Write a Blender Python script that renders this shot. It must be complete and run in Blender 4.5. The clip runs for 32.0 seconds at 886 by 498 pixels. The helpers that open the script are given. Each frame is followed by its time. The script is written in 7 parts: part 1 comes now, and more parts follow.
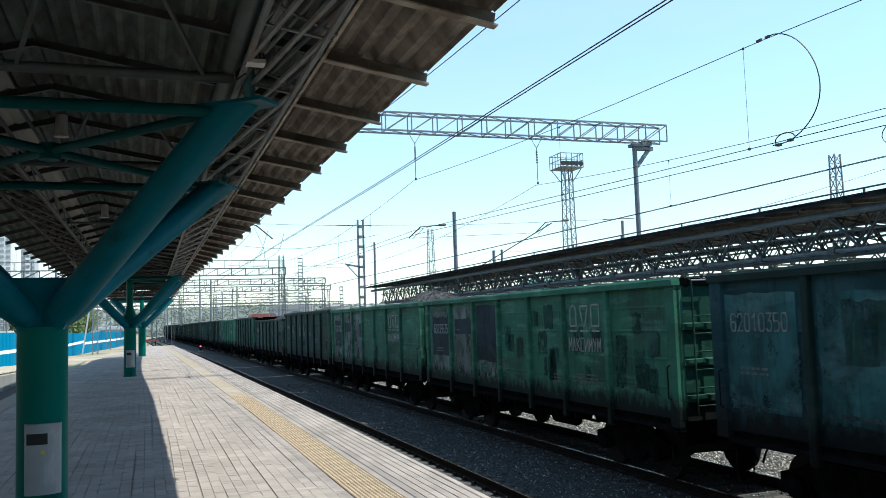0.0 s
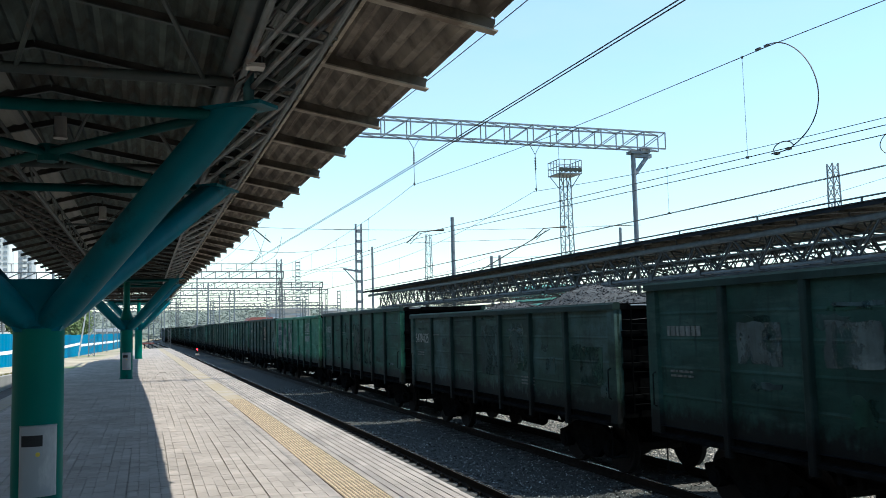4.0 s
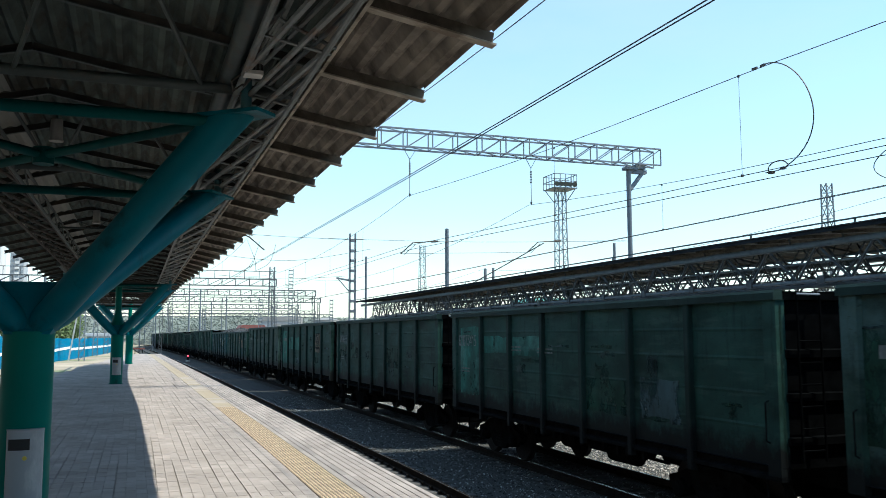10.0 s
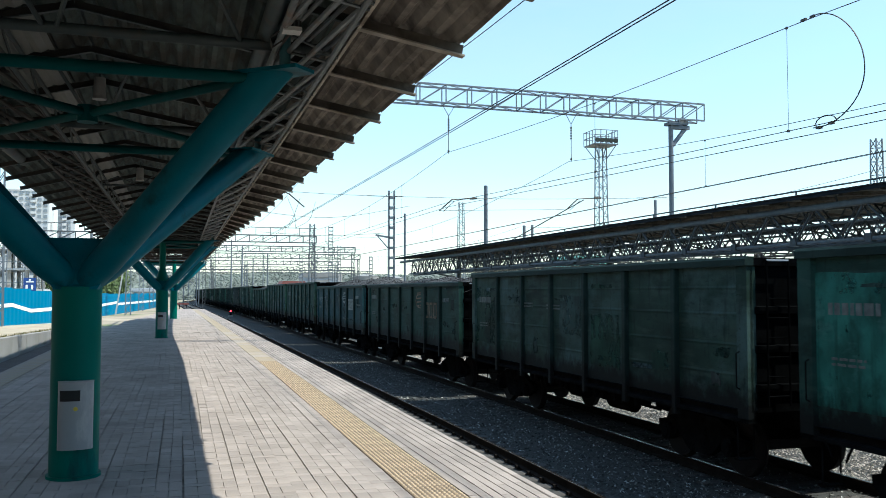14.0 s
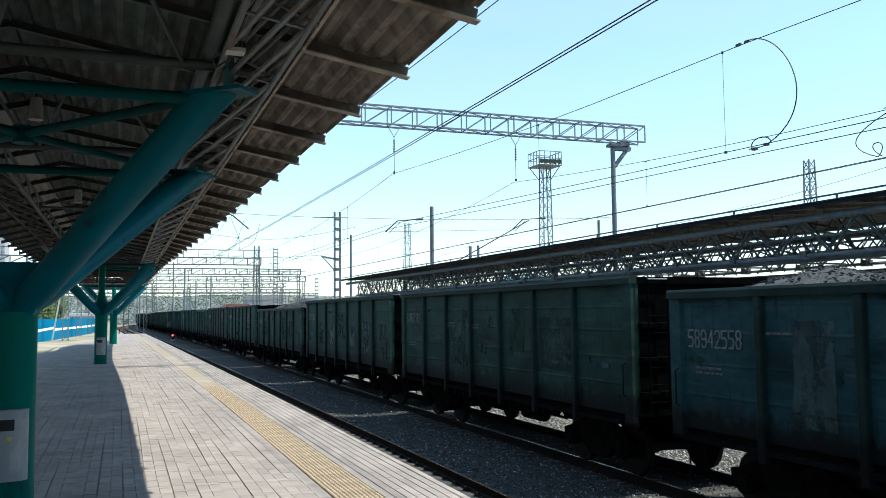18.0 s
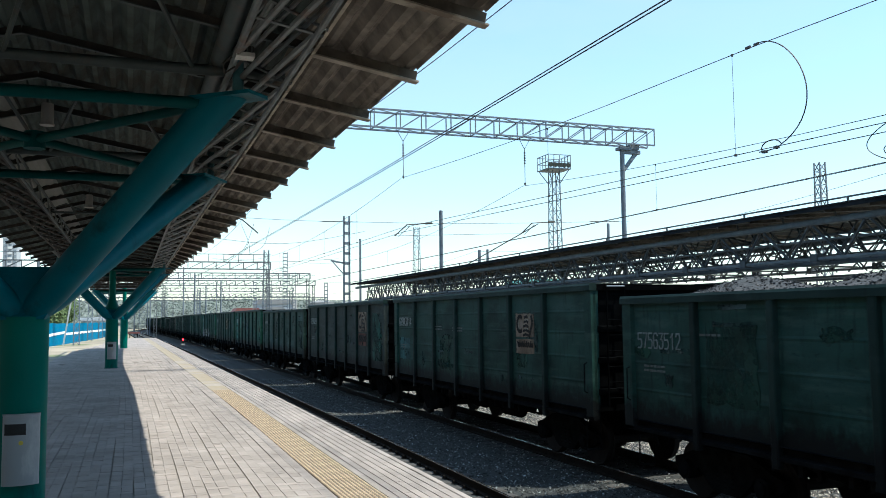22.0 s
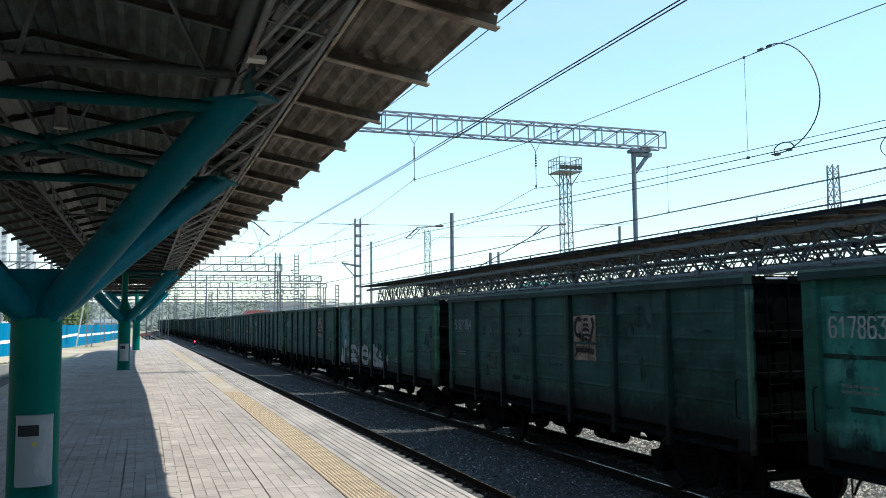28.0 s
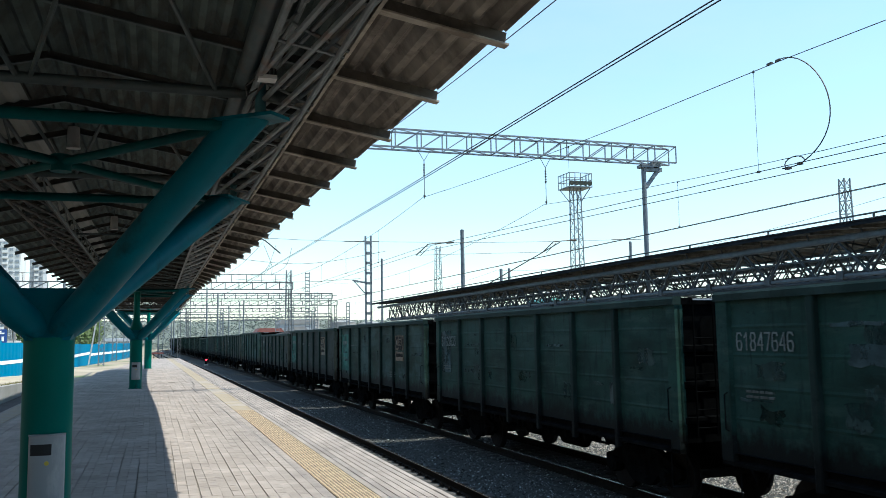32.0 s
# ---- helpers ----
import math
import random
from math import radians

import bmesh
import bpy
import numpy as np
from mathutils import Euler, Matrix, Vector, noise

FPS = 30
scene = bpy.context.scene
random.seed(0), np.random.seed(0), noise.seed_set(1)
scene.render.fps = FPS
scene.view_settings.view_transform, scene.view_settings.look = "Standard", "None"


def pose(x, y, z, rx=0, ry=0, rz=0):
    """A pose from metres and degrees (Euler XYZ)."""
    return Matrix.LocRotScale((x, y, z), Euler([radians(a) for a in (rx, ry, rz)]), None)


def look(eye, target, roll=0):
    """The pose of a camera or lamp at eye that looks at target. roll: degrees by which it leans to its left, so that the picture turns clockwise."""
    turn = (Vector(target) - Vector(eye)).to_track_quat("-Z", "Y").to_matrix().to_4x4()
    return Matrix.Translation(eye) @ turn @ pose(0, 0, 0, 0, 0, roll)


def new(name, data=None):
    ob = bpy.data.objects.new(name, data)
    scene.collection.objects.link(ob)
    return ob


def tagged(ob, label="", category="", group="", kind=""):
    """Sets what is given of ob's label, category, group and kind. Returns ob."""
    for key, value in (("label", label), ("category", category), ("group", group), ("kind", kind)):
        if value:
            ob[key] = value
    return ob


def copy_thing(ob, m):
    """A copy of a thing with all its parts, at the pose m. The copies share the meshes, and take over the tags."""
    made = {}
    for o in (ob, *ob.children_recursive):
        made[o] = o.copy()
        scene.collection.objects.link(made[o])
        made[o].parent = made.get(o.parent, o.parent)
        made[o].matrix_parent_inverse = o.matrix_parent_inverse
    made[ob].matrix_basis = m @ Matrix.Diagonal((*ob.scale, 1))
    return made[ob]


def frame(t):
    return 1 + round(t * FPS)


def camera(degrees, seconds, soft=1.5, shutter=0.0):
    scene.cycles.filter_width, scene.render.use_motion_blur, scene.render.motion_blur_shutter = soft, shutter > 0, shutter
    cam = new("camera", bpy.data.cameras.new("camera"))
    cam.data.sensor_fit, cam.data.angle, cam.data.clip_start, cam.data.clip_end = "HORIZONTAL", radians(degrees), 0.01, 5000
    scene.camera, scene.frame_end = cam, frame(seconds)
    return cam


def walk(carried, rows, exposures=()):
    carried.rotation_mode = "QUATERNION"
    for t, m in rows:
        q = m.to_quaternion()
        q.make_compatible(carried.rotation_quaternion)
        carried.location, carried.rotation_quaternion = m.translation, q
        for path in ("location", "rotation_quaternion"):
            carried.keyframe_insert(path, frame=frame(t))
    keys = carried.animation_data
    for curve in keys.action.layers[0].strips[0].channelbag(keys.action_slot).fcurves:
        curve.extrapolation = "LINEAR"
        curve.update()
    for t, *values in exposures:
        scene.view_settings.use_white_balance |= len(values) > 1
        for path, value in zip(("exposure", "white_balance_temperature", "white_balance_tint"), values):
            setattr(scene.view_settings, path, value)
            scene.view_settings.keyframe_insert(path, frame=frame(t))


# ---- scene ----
# camera: hand-held at one spot on the platform
cam = camera(55.0, 32.0, soft=0.7, shutter=0.08)
LOOKS = [
    (0, -19.03, 4.66, 1.94), (0.5, -19.05, 4.04, 1.95), (1, -19.37, 4.46, 2.10), (1.5, -19.27, 4.02, 1.90),
    (2, -19.77, 3.90, 1.75), (2.5, -20.22, 4.03, 1.66), (3, -20.27, 4.15, 1.72), (3.5, -19.49, 4.79, 1.69),
    (5.5, -19.37, 5.21, 0.90), (6, -19.91, 4.72, 0.74), (6.5, -20.36, 4.87, 0.76), (7, -19.85, 5.07, 0.72),
    (7.5, -19.91, 5.21, 0.48), (8, -20.52, 4.98, 0.42), (8.5, -20.41, 5.07, 0.18), (9, -20.08, 5.56, 0.15),
    (9.5, -20.10, 5.82, 0.23), (10, -19.74, 5.77, 0.20), (10.5, -19.64, 5.54, 0.20), (11, -17.74, 4.41, 0.01),
    (11.5, -16.58, 2.55, 0.24), (12, -16.25, 2.56, 0.00), (12.5, -16.40, 2.67, -0.01), (13, -17.15, 2.81, -0.02),
    (13.5, -17.15, 2.84, -0.06), (15.5, -17.36, 3.04, -0.26), (16, -18.52, 2.73, -0.19), (16.5, -19.38, 3.26, 0.04),
    (17, -20.42, 3.76, 0.50), (17.5, -20.56, 4.16, 0.60), (18, -20.72, 4.27, 0.60), (18.5, -20.77, 4.24, 0.73),
    (19, -20.23, 4.49, 0.46), (19.5, -20.28, 4.68, 0.70), (20, -19.92, 4.62, 0.67), (20.5, -20.36, 4.74, 0.88),
    (21, -20.43, 4.56, 0.83), (21.5, -20.13, 4.67, 0.75), (22, -20.09, 4.54, 0.68), (22.5, -19.98, 4.72, 0.62),
    (23, -20.03, 4.60, 0.61), (23.5, -21.26, 4.00, 0.51), (24, -21.16, 4.05, 0.29), (24.5, -20.20, 3.69, -0.02),
    (25, -19.64, 3.53, 0.15), (25.5, -19.27, 3.56, 0.57), (27.5, -19.80, 4.34, 0.61), (28, -19.36, 4.72, 0.57),
    (28.5, -18.77, 5.22, 0.64), (29, -18.77, 5.41, 0.64), (29.5, -18.52, 5.52, 0.73), (30, -18.41, 5.68, 0.86),
    (30.5, -18.45, 5.56, 0.89), (31, -18.75, 5.41, 0.81), (31.5, -18.69, 5.73, 0.91), (32, -18.62, 5.85, 0.91)]
EYE = (0.0, 0.0, 1.86)

# ---- world and sun ----
SUN = Vector((1.0, -0.5, 1.98)).normalized()
world = bpy.data.worlds.new("world")
scene.world = world
world.use_nodes = True
wn = world.node_tree.nodes
sky = wn.new("ShaderNodeTexSky")
sky.sky_type = "NISHITA"
sky.sun_disc = False
sky.sun_elevation = math.asin(SUN.z)
sky.sun_rotation = math.atan2(SUN.x, SUN.y)
sky.air_density, sky.dust_density, sky.ozone_density = 1.25, 0.2, 3.8
wn["Background"].inputs["Strength"].default_value = 0.15
# thin high cloud
wl = world.node_tree.links.new
cloud_co, cloud_map, cloud_noise = wn.new("ShaderNodeTexCoord"), wn.new("ShaderNodeMapping"), wn.new("ShaderNodeTexNoise")
cloud_map.inputs["Scale"].default_value = (1.0, 1.6, 4.0)
cloud_noise.inputs["Scale"].default_value, cloud_noise.inputs["Detail"].default_value, cloud_noise.inputs["Roughness"].default_value = 1.7, 6, 0.6
cloud_amount, cloud_mix = wn.new("ShaderNodeMapRange"), wn.new("ShaderNodeMix")
cloud_mix.data_type = "RGBA"
cloud_mix.inputs[7].default_value = (2.75, 3.35, 3.75, 1)
for key, value in (("From Min", 0.4), ("From Max", 0.68), ("To Min", 0.22), ("To Max", 0.5)):
    cloud_amount.inputs[key].default_value = value
wl(cloud_co.outputs["Generated"], cloud_map.inputs["Vector"])
wl(cloud_map.outputs[0], cloud_noise.inputs["Vector"])
wl(cloud_noise.outputs["Fac"], cloud_amount.inputs["Value"])
wl(cloud_amount.outputs[0], cloud_mix.inputs[0])
wl(sky.outputs[0], cloud_mix.inputs[6])
wl(cloud_mix.outputs[2], wn["Background"].inputs["Color"])
sun_data = bpy.data.lights.new("sun", "SUN")
sun_data.energy, sun_data.angle, sun_data.color = 4.8, radians(0.53), (1.0, 0.91, 0.81)
sun = new("sun", sun_data)
sun.matrix_world = look(SUN * 100, (0, 0, 0))

walk(cam, [(t, pose(*EYE, 90 + pitch, roll, yaw)) for t, yaw, pitch, roll in LOOKS],
     exposures=[(0, 0.83, 6050, 0), (32, 0.83, 6050, 0)])


# ---- materials ----
def mat(name, color, rough=0.7, metal=0.0, vary=0.25, scale=6.0, bump=0.15, fine=60.0, spot=None, spot_amount=0.0,
        per_object=0.0, island=0.0, streak=1.0, spec=0.5):
    """A surface with two scales of variation; spot: colour of stains; streak: vertical stretch of the stains."""
    m = bpy.data.materials.new(name)
    m.use_nodes = True
    nt = m.node_tree
    nd, lk = nt.nodes, nt.links.new
    b = nd["Principled BSDF"]
    b.inputs["Roughness"].default_value = rough
    b.inputs["Metallic"].default_value = metal
    b.inputs["Specular IOR Level"].default_value = spec
    co = nd.new("ShaderNodeTexCoord")
    mp = nd.new("ShaderNodeMapping")
    mp.inputs["Scale"].default_value = (1, 1, 1 / streak)
    lk(co.outputs["Object"], mp.inputs["Vector"])
    n1 = nd.new("ShaderNodeTexNoise")
    n1.inputs["Scale"].default_value, n1.inputs["Detail"].default_value = scale, 5
    n2 = nd.new("ShaderNodeTexNoise")
    n2.inputs["Scale"].default_value, n2.inputs["Detail"].default_value = fine, 3
    lk(mp.outputs[0], n1.inputs["Vector"])
    lk(co.outputs["Object"], n2.inputs["Vector"])
    dark, light = nd.new("ShaderNodeMix"), nd.new("ShaderNodeMix")
    for x in (dark, light):
        x.data_type = "RGBA"
    c = Vector(color)
    dark.inputs[6].default_value = (*(c * (1 - vary)), 1)
    dark.inputs[7].default_value = (*(c * (1 + vary)), 1)
    r1 = nd.new("ShaderNodeMapRange")
    r1.inputs["From Min"].default_value, r1.inputs["From Max"].default_value = 0.3, 0.7
    lk(n1.outputs["Fac"], r1.inputs["Value"])
    lk(r1.outputs[0], dark.inputs[0])
    out = dark.outputs[2]
    if spot:
        n3 = nd.new("ShaderNodeTexNoise")
        n3.inputs["Scale"].default_value, n3.inputs["Detail"].default_value = scale * 0.6, 8
        n3.inputs["Roughness"].default_value = 0.65
        lk(mp.outputs[0], n3.inputs["Vector"])
        r3 = nd.new("ShaderNodeMapRange")
        r3.inputs["From Min"].default_value = 0.62 - 0.3 * spot_amount
        r3.inputs["From Max"].default_value = 0.72 - 0.2 * spot_amount
        lk(n3.outputs["Fac"], r3.inputs["Value"])
        lk(r3.outputs[0], light.inputs[0])
        lk(out, light.inputs[6])
        light.inputs[7].default_value = (*spot, 1)
        out = light.outputs[2]
    if per_object or island:
        if per_object:
            src = nd.new("ShaderNodeObjectInfo").outputs["Random"]
        else:
            src = nd.new("ShaderNodeNewGeometry").outputs["Random Per Island"]
        amount = per_object or island
        mr = nd.new("ShaderNodeMapRange")
        mr.inputs["To Min"].default_value, mr.inputs["To Max"].default_value = 1 - amount, 1 + amount
        lk(src, mr.inputs["Value"])
        mul = nd.new("ShaderNodeVectorMath")
        mul.operation = "SCALE"
        lk(out, mul.inputs[0])
        lk(mr.outputs[0], mul.inputs["Scale"])
        out = mul.outputs[0]
    lk(out, b.inputs["Base Color"])
    bp = nd.new("ShaderNodeBump")
    bp.inputs["Strength"].default_value, bp.inputs["Distance"].default_value = bump, 0.01
    lk(n2.outputs["Fac"], bp.inputs["Height"])
    lk(bp.outputs[0], b.inputs["Normal"])
    return m


def glow(name, color, strength):
    m = bpy.data.materials.new(name)
    m.use_nodes = True
    b = m.node_tree.nodes["Principled BSDF"]
    b.inputs["Base Color"].default_value = (*color, 1)
    b.inputs["Emission Color"].default_value = (*color, 1)
    b.inputs["Emission Strength"].default_value = strength
    return m


BALLAST = mat("ballast_gravel", (0.014, 0.016, 0.016), 0.95, vary=0.5, scale=14, fine=45, bump=0.9, spot=(0.035, 0.037, 0.036), spot_amount=0.5)
GROUND = mat("dry_ground", (0.26, 0.22, 0.165), 0.95, vary=0.3, scale=0.25, fine=8, bump=0.5, spot=(0.10, 0.13, 0.05), spot_amount=0.4)
PAVER = mat("concrete_paver", (0.248, 0.214, 0.194), 0.85, vary=0.2, scale=0.9, fine=160, bump=0.25, per_object=0.12)
PAVER_FAR = mat("concrete_paver_field", (0.248, 0.214, 0.194), 0.85, vary=0.2, scale=0.9, fine=160, bump=0.25, island=0.12)
JOINT = mat("paver_joint", (0.21, 0.185, 0.165), 0.95, vary=0.3, scale=9)
CONCRETE = mat("concrete", (0.34, 0.33, 0.31), 0.9, vary=0.18, scale=1.5, fine=90, bump=0.3, spot=(0.18, 0.17, 0.16), spot_amount=0.35)
TACTILE = mat("yellow_tactile_tile", (0.27, 0.215, 0.14), 0.85, vary=0.25, scale=1.6, fine=120, spot=(0.25, 0.215, 0.175), spot_amount=0.6)
TEAL = mat("teal_painted_steel", (0.0, 0.100, 0.076), 0.5, spec=0.12, vary=0.12, scale=3, fine=140, bump=0.06, spot=(0.004, 0.045, 0.045), spot_amount=0.25, streak=3)
TEAL_ARM = mat("blue_teal_painted_steel", (0.0, 0.090, 0.122), 0.55, spec=0.14, vary=0.12, scale=3, fine=140, bump=0.06, spot=(0.0, 0.045, 0.06), spot_amount=0.25)
WEB = mat("dark_beam_steel", (0.034, 0.031, 0.028), 0.8, vary=0.3, scale=5, fine=80, bump=0.1, spot=(0.07, 0.05, 0.04), spot_amount=0.3)
STRUT = mat("pale_teal_painted_steel", (0.05, 0.15, 0.17), 0.5, vary=0.12, scale=3, fine=140, bump=0.06)
STEEL = mat("grey_painted_steel", (0.040, 0.054, 0.055), 0.6, vary=0.25, scale=5, fine=80, bump=0.1, spot=(0.06, 0.05, 0.042), spot_amount=0.3)
TIE = mat("dark_teal_painted_steel", (0.0, 0.05, 0.052), 0.55, spec=0.12, vary=0.2, scale=3, fine=140, bump=0.06)
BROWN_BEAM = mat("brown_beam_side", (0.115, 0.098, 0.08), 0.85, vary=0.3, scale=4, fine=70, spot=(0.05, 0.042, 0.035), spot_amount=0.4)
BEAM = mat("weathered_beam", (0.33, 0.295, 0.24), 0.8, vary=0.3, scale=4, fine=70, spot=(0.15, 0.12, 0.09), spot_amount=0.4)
# eave sheets paler, inner ones darker: bounced light and shade put into colour
SLATE_EAVE = mat("bounce_lit_slate", (0.205, 0.182, 0.15), 0.95, vary=0.45, scale=2.4, fine=60, bump=0.35, spot=(0.10, 0.085, 0.07), spot_amount=0.5)
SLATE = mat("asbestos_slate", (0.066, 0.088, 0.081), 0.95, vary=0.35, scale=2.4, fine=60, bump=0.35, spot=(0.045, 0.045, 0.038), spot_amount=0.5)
GALV = mat("galvanised_steel", (0.125, 0.145, 0.17), 0.6, 0.2, vary=0.15, scale=4, fine=60, bump=0.05)
RAIL_TOP = mat("polished_rail", (0.42, 0.41, 0.40), 0.22, 1.0, vary=0.1, scale=9)
RAIL = mat("rusty_rail", (0.014, 0.011, 0.009), 0.9, spec=0.1, vary=0.35, scale=8)
SLEEPER = mat("concrete_sleeper", (0.045, 0.042, 0.040), 0.9, vary=0.3, scale=4, per_object=0.15)
WIRE = mat("wire", (0.05, 0.045, 0.04), 0.6, 0.4, vary=0.1)
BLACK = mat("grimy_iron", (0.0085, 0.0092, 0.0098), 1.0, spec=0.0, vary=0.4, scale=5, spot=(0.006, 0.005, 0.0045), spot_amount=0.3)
BIN = mat("light_grey_enamel", (0.22, 0.235, 0.245), 0.45, vary=0.06, scale=4, fine=90, bump=0.04, spot=(0.36, 0.36, 0.35), spot_amount=0.2, streak=3)
# wagon ends, ladders and couplers: shade of the gap put into a near-black colour
GAP_DARK = mat("gap_shade_dark", (0.0025, 0.0028, 0.003), 1.0, spec=0.0, vary=0.4, scale=5)
DARK = mat("dark_opening", (0.012, 0.012, 0.012), 0.9, vary=0.1)


# ---- mesh helpers ----
class Shape:
    """Collects faces for one mesh."""

    def __init__(self):
        self.v, self.f = [], []

    def add(self, verts, faces):
        n = len(self.v)
        self.v += [tuple(p) for p in verts]
        self.f += [tuple(n + i for i in q) for q in faces]
        return self

    def box(self, x0, x1, y0, y1, z0, z1):
        return self.add([(x0, y0, z0), (x1, y0, z0), (x1, y1, z0), (x0, y1, z0), (x0, y0, z1), (x1, y0, z1), (x1, y1, z1), (x0, y1, z1)],
                        [(3, 2, 1, 0), (4, 5, 6, 7), (0, 1, 5, 4), (1, 2, 6, 5), (2, 3, 7, 6), (3, 0, 4, 7)])

    def block(self, x0, x1, y0, y1, z0, z1, c):
        """A box with its upper edges bevelled by c."""
        low = [(x0, y0, z0), (x1, y0, z0), (x1, y1, z0), (x0, y1, z0)]
        mid = [(x, y, z1 - c) for x, y, _ in low]
        top = [(x0 + c, y0 + c, z1), (x1 - c, y0 + c, z1), (x1 - c, y1 - c, z1), (x0 + c, y1 - c, z1)]
        f = [(8, 9, 10, 11)]
        for k in (0, 4):
            f += [(k + i, k + (i + 1) % 4, k + 4 + (i + 1) % 4, k + 4 + i) for i in range(4)]
        return self.add(low + mid + top, f)

    def tube(self, p, q, r, n=6, r2=None, caps=True):
        p, q = Vector(p), Vector(q)
        d = (q - p).normalized()
        a = d.orthogonal().normalized()
        b = d.cross(a)
        r2 = r if r2 is None else r2
        ring = [math.tau * (i + 0.5) / n for i in range(n)]
        v = [p + (a * math.cos(t) + b * math.sin(t)) * r for t in ring] + [q + (a * math.cos(t) + b * math.sin(t)) * r2 for t in ring]
        f = [(i, (i + 1) % n, n + (i + 1) % n, n + i) for i in range(n)]
        if caps:
            f += [tuple(range(n))[::-1], tuple(range(n, 2 * n))]
        return self.add(v, f)

    def bar(self, p, q, w, h, up=(0, 0, 1)):
        """A straight bar of section w across and h along up."""
        p, q = Vector(p), Vector(q)
        d = (q - p).normalized()
        s = d.cross(Vector(up))
        s = s.normalized() if s.length > 1e-4 else d.orthogonal().normalized()
        u = s.cross(d)
        o = [-s * w / 2 - u * h / 2, s * w / 2 - u * h / 2, s * w / 2 + u * h / 2, -s * w / 2 + u * h / 2]
        return self.add([p + k for k in o] + [q + k for k in o],
                        [(3, 2, 1, 0), (4, 5, 6, 7), (0, 1, 5, 4), (1, 2, 6, 5), (2, 3, 7, 6), (3, 0, 4, 7)])

    def line(self, pts, r, n=4):
        """One bent tube through all the points."""
        pts = [Vector(q) for q in pts]
        v, f = [], []
        a = None
        for i, q in enumerate(pts):
            d = (pts[min(i + 1, len(pts) - 1)] - pts[max(i - 1, 0)]).normalized()
            a = d.orthogonal().normalized() if a is None else (a - d * a.dot(d)).normalized()
            b = d.cross(a)
            v += [q + (a * math.cos(math.tau * k / n) + b * math.sin(math.tau * k / n)) * r for k in range(n)]
        for i in range(len(pts) - 1):
            f += [(i * n + k, i * n + (k + 1) % n, i * n + n + (k + 1) % n, i * n + n + k) for k in range(n)]
        return self.add(v, f)

    def prism(self, poly, axis, a, b):
        """A polygon in the plane across an axis, drawn out from a to b."""
        n = len(poly)
        put = {"x": lambda k, u, w: (k, u, w), "y": lambda k, u, w: (u, k, w), "z": lambda k, u, w: (u, w, k)}[axis]
        v = [put(a, *p) for p in poly] + [put(b, *p) for p in poly]
        f = [(i, (i + 1) % n, n + (i + 1) % n, n + i) for i in range(n)] + [tuple(range(n))[::-1], tuple(range(n, 2 * n))]
        return self.add(v, f)

    def disc(self, c, axis, r, h, n=20):
        c, d = Vector(c), Vector({"x": (1, 0, 0), "y": (0, 1, 0), "z": (0, 0, 1)}[axis])
        return self.tube(c - d * h / 2, c + d * h / 2, r, n)

    def mesh(self, name, material, smooth=False):
        me = bpy.data.meshes.new(name)
        me.from_pydata(self.v, [], self.f)
        bm = bmesh.new()
        bm.from_mesh(me)
        bmesh.ops.recalc_face_normals(bm, faces=bm.faces)
        bm.to_mesh(me)
        bm.free()
        me.materials.append(material)
        if smooth:
            me.polygons.foreach_set("use_smooth", [True] * len(me.polygons))
            me.set_sharp_from_angle(angle=radians(40))
        return me


def part(name, shape, material, parent=None, label="", smooth=False, at=None):
    """Links a shape as one mesh object, under a thing or a part."""
    me = shape if isinstance(shape, bpy.types.Mesh) else shape.mesh(name, material, smooth)
    ob = new(name, me)
    if parent:
        ob.parent = parent
    if at:
        ob.matrix_basis = at
    if label:
        ob["label"] = label
    return ob


def thing(name, label, category, x=0, y=0, z=0, rz=0, group="", kind=""):
    ob = tagged(new(name), label, category, group, kind)
    ob.matrix_basis = pose(x, y, z, 0, 0, rz)
    return ob


RAIL_Z = -1.19


def bend(y):
    """Sideways drift of the far tracks."""
    d = max(0.0, y - 18.6)
    left = 0.008 * d + d * d / 20700
    e = max(0.0, y - 235)
    return -left + e * e / 900

SAND = mat("dry_sand", (0.32, 0.275, 0.205), 0.95, vary=0.18, scale=0.9, fine=14, bump=0.5, spot=(0.24, 0.22, 0.13), spot_amount=0.3)
DRY_GRASS = mat("dry_grass", (0.13, 0.12, 0.05), 0.9, vary=0.3, scale=3, island=0.4)
ASPHALT = mat("shaded_asphalt", (0.035, 0.035, 0.037), 0.95, vary=0.3, scale=1.2, fine=60, bump=0.4)
EDGE_STEEL = mat("lit_side_painted_steel", (0.135, 0.15, 0.152), 0.55, vary=0.25, scale=5, fine=80, bump=0.1, spot=(0.13, 0.09, 0.07), spot_amount=0.3)
APRON = mat("grey_concrete_wall", (0.22, 0.22, 0.215), 0.9, vary=0.15, scale=0.8, fine=60, bump=0.3, spot=(0.2, 0.2, 0.19), spot_amount=0.4)
TAC_DOT = mat("cream_yellow_dots", (0.40, 0.312, 0.21), 0.8, vary=0.2, scale=2.0, fine=120)
TAC_BASE = mat("dirty_tactile_base", (0.11, 0.08, 0.055), 0.9, vary=0.3, scale=3, fine=90)
# ---- ground and tracks ----
GZ = -1.62
g = Shape()
g.add([(-4000, -600, GZ), (4000, -600, GZ), (4000, 4500, GZ), (-4000, 4500, GZ)], [(0, 1, 2, 3)])
tagged(part("ground", g, GROUND), "dry dusty ground with patches of grass", "ground", kind="structure")

TRACKS = (5.28, 9.85, 14.95)


